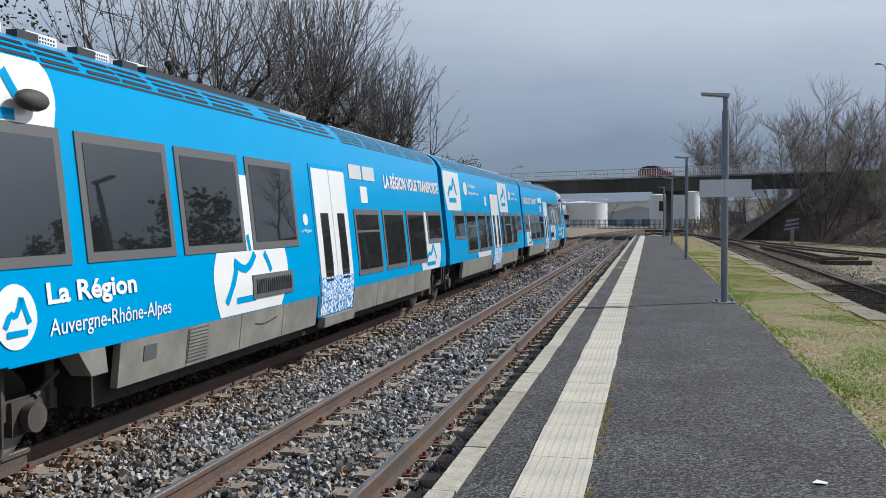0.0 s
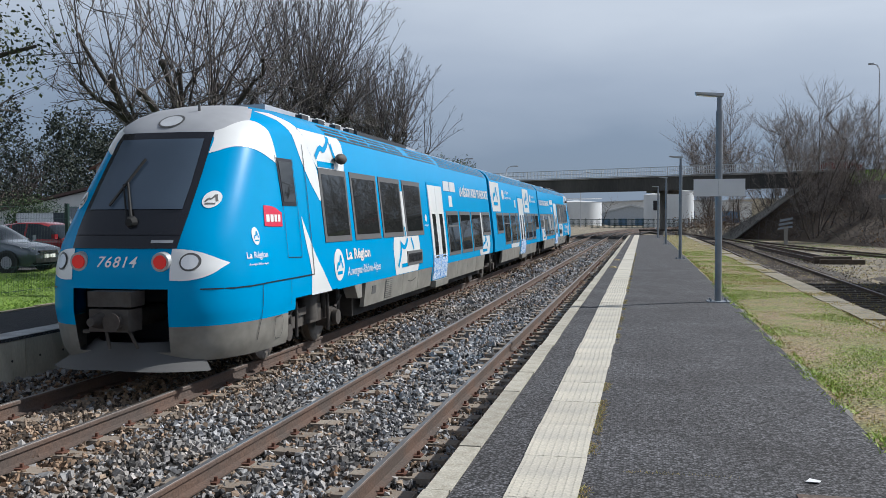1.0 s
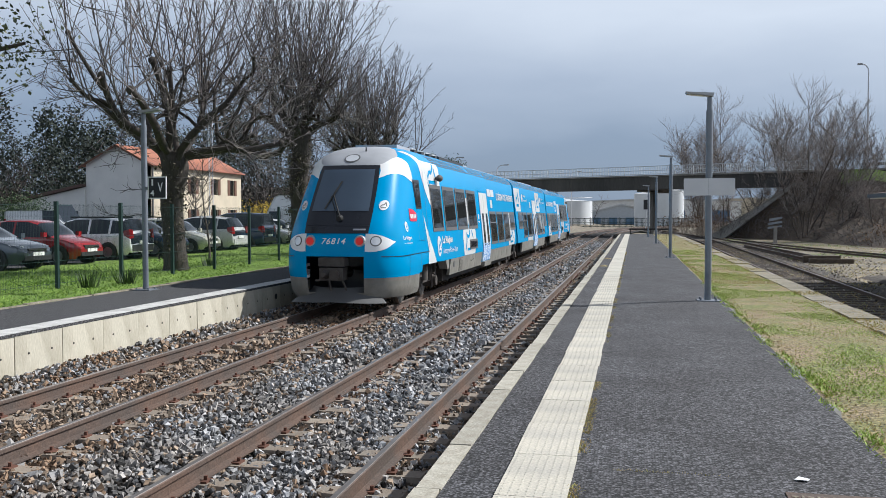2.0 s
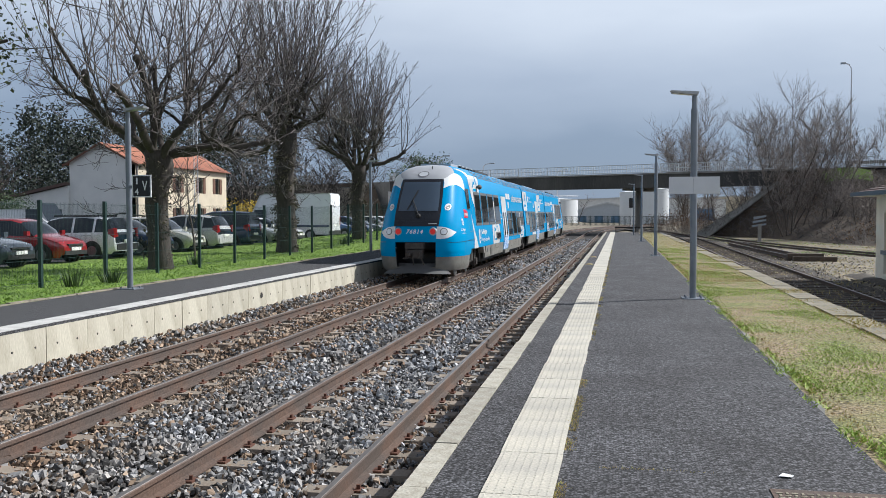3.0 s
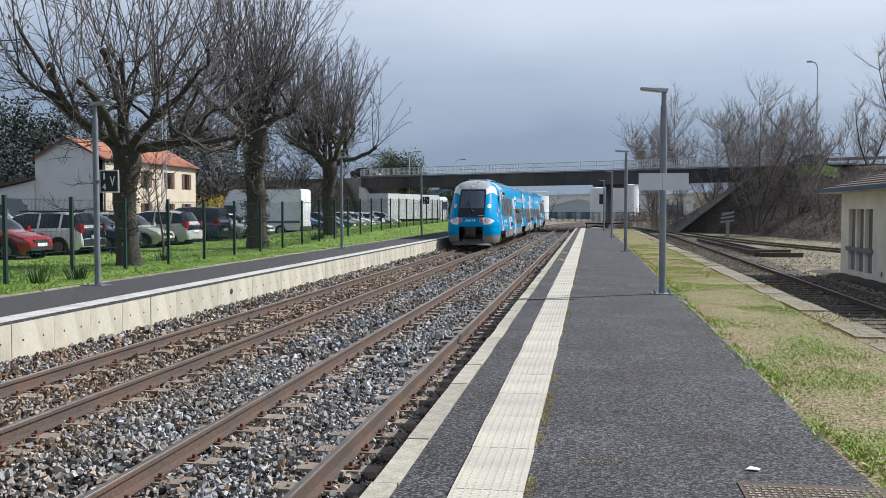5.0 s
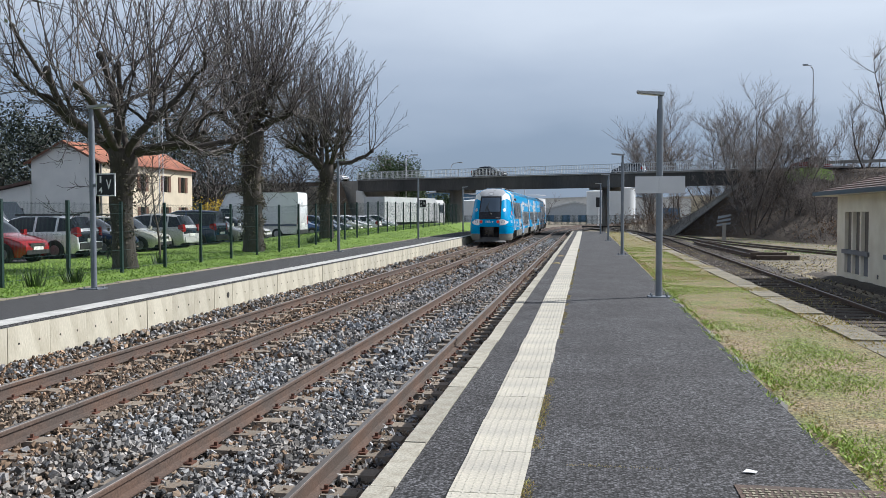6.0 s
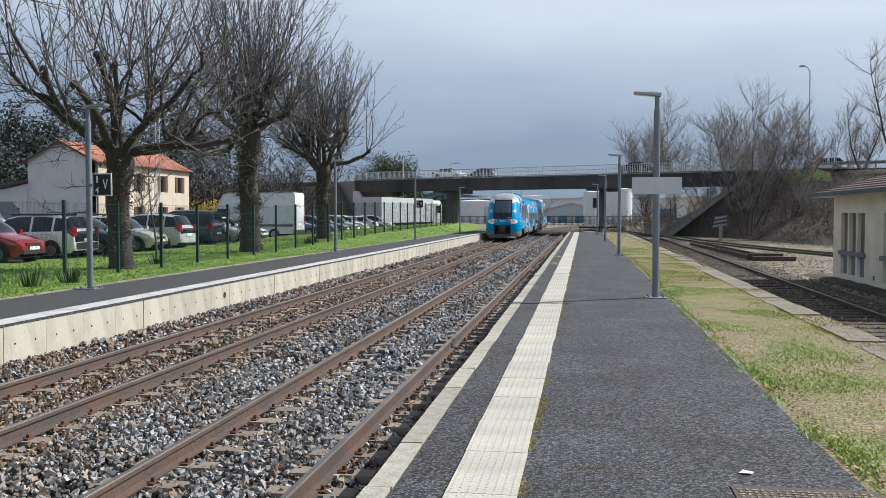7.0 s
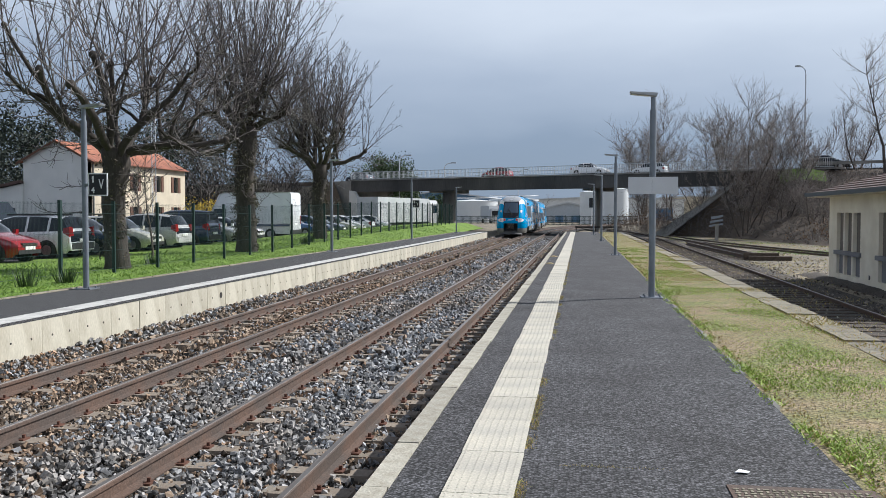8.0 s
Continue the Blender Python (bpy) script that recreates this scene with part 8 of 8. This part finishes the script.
def bushes():
    rng = random.Random(9)
    for nm, label, at, h, r, n, m, size in (
            ("evergreen_tree", "dark green leafy tree showing above the bridge", (-29.0, 127.0, -0.5), 10.6, 2.8, 26000, "evergreen", 0.14),
            ("evergreen_tree", "smaller evergreen tree beside the bridge lamp", (-26.2, 130.0, -0.5), 10.0, 2.0, 14000, "evergreen", 0.13),
            ("evergreen_tree", "green tree seen under the bridge", (-21.5, 134.0, -0.5), 5.0, 2.2, 5000, "evergreen", 0.16),
            ("forsythia", "yellow flowering forsythia bush beside the house", (-28.0, 64.0, 0), 2.6, 1.3, 3500, "yellow", 0.06),
            ("hedge", "yellow-green garden hedge by the lean-to", (-41.0, 53.0, 0), 3.0, 1.9, 6000, "evergreen", 0.07)):
        e = empty(nm, label, "tree" if "tree" in nm else "bush", at=at)
        w = Wood()
        cs = []
        for k in range(26):
            a = rng.uniform(0, 6.28)
            z0 = rng.uniform(0.1, 0.5) * h
            p = wander(rng, Vector((0, 0, z0 * 0.4)), Vector((math.cos(a) * 0.7, math.sin(a) * 0.7, rng.uniform(0.4, 1.4))), h * rng.uniform(0.35, 0.75), 5, 0.15)
            p = [Vector((q.x if abs(q.x) < r else math.copysign(r, q.x), q.y, q.z)) for q in p]
            w.limb(p, 0.06, 0.02, 4)
            cs += [tuple(q) for q in p[2:]]
        for k in range(60):
            cs.append((rng.gauss(0, r * 0.5), rng.gauss(0, r * 0.5), rng.uniform(0.35, 0.95) * h))
        w.limb([Vector((0, 0, -0.3)), Vector((0.05, 0, h * 0.4)), Vector((0, 0, h * 0.8))], 0.16, 0.05, 8)
        o = new("stems", w.object("stems", M["bark"]))
        o.parent = e
        o = new("leaves", leaves("leaves", cs, n, r * 0.20, size, M[m], rng))
        o.parent = e
        o["kind"] = "stuff"


bushes()


def blades(name, n, region, zfun, hmin, hmax, width, material, label, seed, clump=None, bare=0.02):
    rng = np.random.default_rng(seed)
    x0, x1, y0, y1 = region
    y = y0 + (y1 - y0) * rng.random(n * 3) ** 1.6
    x = rng.uniform(x0, x1, n * 3)
    if clump is not None:
        val = np.array([noise.noise((a * clump, b * clump, seed)) for a, b in zip(x, y)])
        keep = val + rng.normal(0, 0.10, n * 3) > bare
        x, y = x[keep][:n], y[keep][:n]
    else:
        x, y = x[:n], y[:n]
    m = len(x)
    z = np.array([zfun(a, b) for a, b in zip(x, y)])
    h = rng.uniform(hmin, hmax, m)
    a = rng.uniform(0, 2 * np.pi, m)
    dx, dy = np.cos(a) * width, np.sin(a) * width
    lx, ly = rng.normal(0, 1.5, m) * h, rng.normal(0, 1.5, m) * h
    v = np.stack([np.stack([x - dx, y - dy, z - 0.01], 1), np.stack([x + dx, y + dy, z - 0.01], 1), np.stack([x + lx, y + ly, z + h], 1)], 1).reshape(-1, 3)
    me = bpy.data.meshes.new(name)
    me.from_pydata(v.tolist(), [], np.arange(3 * m).reshape(-1, 3).tolist())
    me.materials.append(material)
    return tagged(new(name, me), label, "grass", kind="stuff")


def grass():
    flat = lambda x, y: -0.008 + 0.015 * noise.noise((x * 1.3, y * 1.3, 0.5))
    blades("dry_grass", 26000, (1.68, 3.32, 3.2, 30), flat, 0.004, 0.016, 0.006, M["straw"], "short dry yellowed grass of the platform verge", 1)
    blades("dry_grass", 7000, (1.70, 3.3, -4, 3.2), flat, 0.006, 0.02, 0.01, M["straw"], "short dry yellowed grass of the platform verge", 14)
    blades("dry_grass", 12000, (1.66, 3.4, 22, 79), flat, 0.01, 0.03, 0.012, M["straw"], "short dry yellowed grass of the platform verge", 2)
    blades("green_grass", 30000, (1.68, 3.3, 3.2, 45), flat, 0.008, 0.030, 0.009, M["weed"], "fresh green grass tufts in the verge", 3, clump=0.7, bare=0.08)
    blades("green_grass", 36000, (-14.6, -10.66, 12, 80), bank_z, 0.02, 0.06, 0.014, M["grass"], "fresh green grass beside the far platform", 4)
    blades("green_grass", 9000, (-17.5, -13.6, 18, 80), bank_z, 0.03, 0.09, 0.02, M["grass"], "longer green grass along the fence", 5)
    blades("edge_weeds", 7000, (-0.37, -0.30, 2.8, 40), lambda x, y: 0.006, 0.005, 0.018, 0.006, M["straw"], "moss and dry weeds along the tactile strip", 6, clump=2.2)
    blades("edge_weeds", 1100, (1.56, 1.72, 2.8, 22), lambda x, y: 0.004, 0.012, 0.040, 0.009, M["weed"], "green weeds along the asphalt edge", 7, clump=1.3)
    blades("yard_grass", 9000, (7.6, 18, 30, 95), lambda x, y: -0.72, 0.02, 0.08, 0.02, M["straw"], "dry weeds in the yard", 8, clump=0.25, bare=-0.1)
    blades("yard_grass", 5000, (8, 24, 50, 92), lambda x, y: -0.72, 0.03, 0.10, 0.025, M["grass"], "green weeds at the foot of the bank", 17, clump=0.2, bare=0.12)
    blades("siding_weeds", 2500, (3.8, 7.4, 14, 70), lambda x, y: -0.70, 0.03, 0.12, 0.012, M["straw"], "sparse weeds in the siding", 9, clump=0.6)
    blades("seam_weeds", 120, (-0.12, 0.7, 5.60, 5.63), lambda x, y: 0.012, 0.004, 0.012, 0.004, M["straw"], "tiny weeds in a crack of the asphalt", 10, clump=2.5)
    blades("verge_weeds", 9000, (1.70, 3.3, 3.2, 34), flat, 0.004, 0.014, 0.011, M["weed"], "low green leafy weeds in the verge", 12, clump=0.8, bare=0.12)
    blades("verge_litter", 3500, (1.70, 3.3, 3.2, 34), flat, 0.004, 0.012, 0.012, M["litter_leaf"], "brown leaf litter in the verge", 13)
    blades("edging_grass", 6000, (3.22, 3.75, 8, 60), lambda x, y: 0.012, 0.006, 0.03, 0.008, M["straw"], "dry grass creeping over the edging slabs", 16, clump=0.7, bare=0.1)
    rng = random.Random(3)
    v, f = [], []
    for cx, cy in ((-11.9, 19.2), (-12.1, 18.0), (-13.4, 26.5), (-13.2, 41.5), (-13.3, 43.0)):
        for k in range(60):
            a = rng.uniform(0, 6.28)
            r = rng.uniform(0.0, 0.25)
            p = Vector((cx + r * math.cos(a), cy + r * math.sin(a), bank_z(cx, cy)))
            d = Vector((math.cos(a) * rng.uniform(0.1, 0.6), math.sin(a) * rng.uniform(0.1, 0.6), 1)).normalized() * rng.uniform(0.25, 0.5)
            s = Vector((-math.sin(a), math.cos(a), 0)) * 0.02
            o = len(v)
            v += [tuple(p - s), tuple(p + s), tuple(p + d)]
            f.append((o, o + 1, o + 2))
    me = bpy.data.meshes.new("daffodil_leaves")
    me.from_pydata(v, [], f)
    me.materials.append(M["evergreen"])
    tagged(new("daffodil_leaves", me), "clumps of long upright bulb leaves in the grass", "plant", kind="stuff")


grass()


def small_things():
    s = MB()
    s.add([(-0.045, -0.02, 0.016), (0.03, -0.035, 0.018), (0.05, 0.01, 0.016), (-0.01, 0.04, 0.02)], [(0, 1, 2, 3)])
    s.add([(-0.045, -0.02, 0.013), (0.03, -0.035, 0.014), (0.05, 0.01, 0.013), (-0.01, 0.04, 0.014)], [(3, 2, 1, 0)])
    t = thing("paper_scrap", s, M["white_sign"], "small crumpled white scrap of paper on the asphalt", "litter", fix=False)
    t.location = (0.997, 5.63, 0.0)
    c = empty("inspection_cover", "rusty brown patterned steel inspection cover set in the asphalt", "manhole cover", at=(1.22, 4.93, 0.0))
    part("frame", MB().box(-0.36, 0.46, -0.42, 0.42, 0.0, 0.014), M["rail_side"], c)
    pl = MB()
    for i in range(18):
        for j in range(18):
            x, y = -0.32 + i * 0.042, -0.38 + j * 0.042
            if (i + j) % 2:
                pl.box(x - 0.017, x + 0.017, y - 0.007, y + 0.007, 0.014, 0.019)
            else:
                pl.box(x - 0.007, x + 0.007, y - 0.017, y + 0.017, 0.014, 0.019)
    part("tread_pattern", pl, M["slab_border"], c)
    w = thing("wall_patch", MB().cyl((FAR_EDGE + 0.003, 19.54, -0.28), (FAR_EDGE + 0.008, 19.54, -0.28), 0.07, n=9), M["dark"], "small broken dark hole in the wall panel", "hole")
    for y, x in ((28.6, -0.93), (33.5, -0.95)):
        d = thing("dirt_clump", MB().cyl((x, y, 0.0), (x, y, 0.05), 0.16, 0.05, n=9), M["dry_ground"], "small clump of dirt and dry grass on the platform edge", "dirt", "dirt clumps")


small_things()
sleepers()
ballast()
siding_stones()
near_edge()


def train_y(t):
    return 2.12 + 7.69 * t + 0.325 * t * t


def motions():
    walk(train, [(0.25 * i, pose(TRACKS[1], train_y(0.25 * i), RAIL_Z)) for i in range(33)])
    for c, lane, toward, t0, u0, speed in TRAFFIC:
        walk(c, [(t, deck_pose(u0 + toward * speed * (t - t0), lane, toward)) for t in (0.0, 2.0, 4.0, 6.0, 8.0)])


motions()
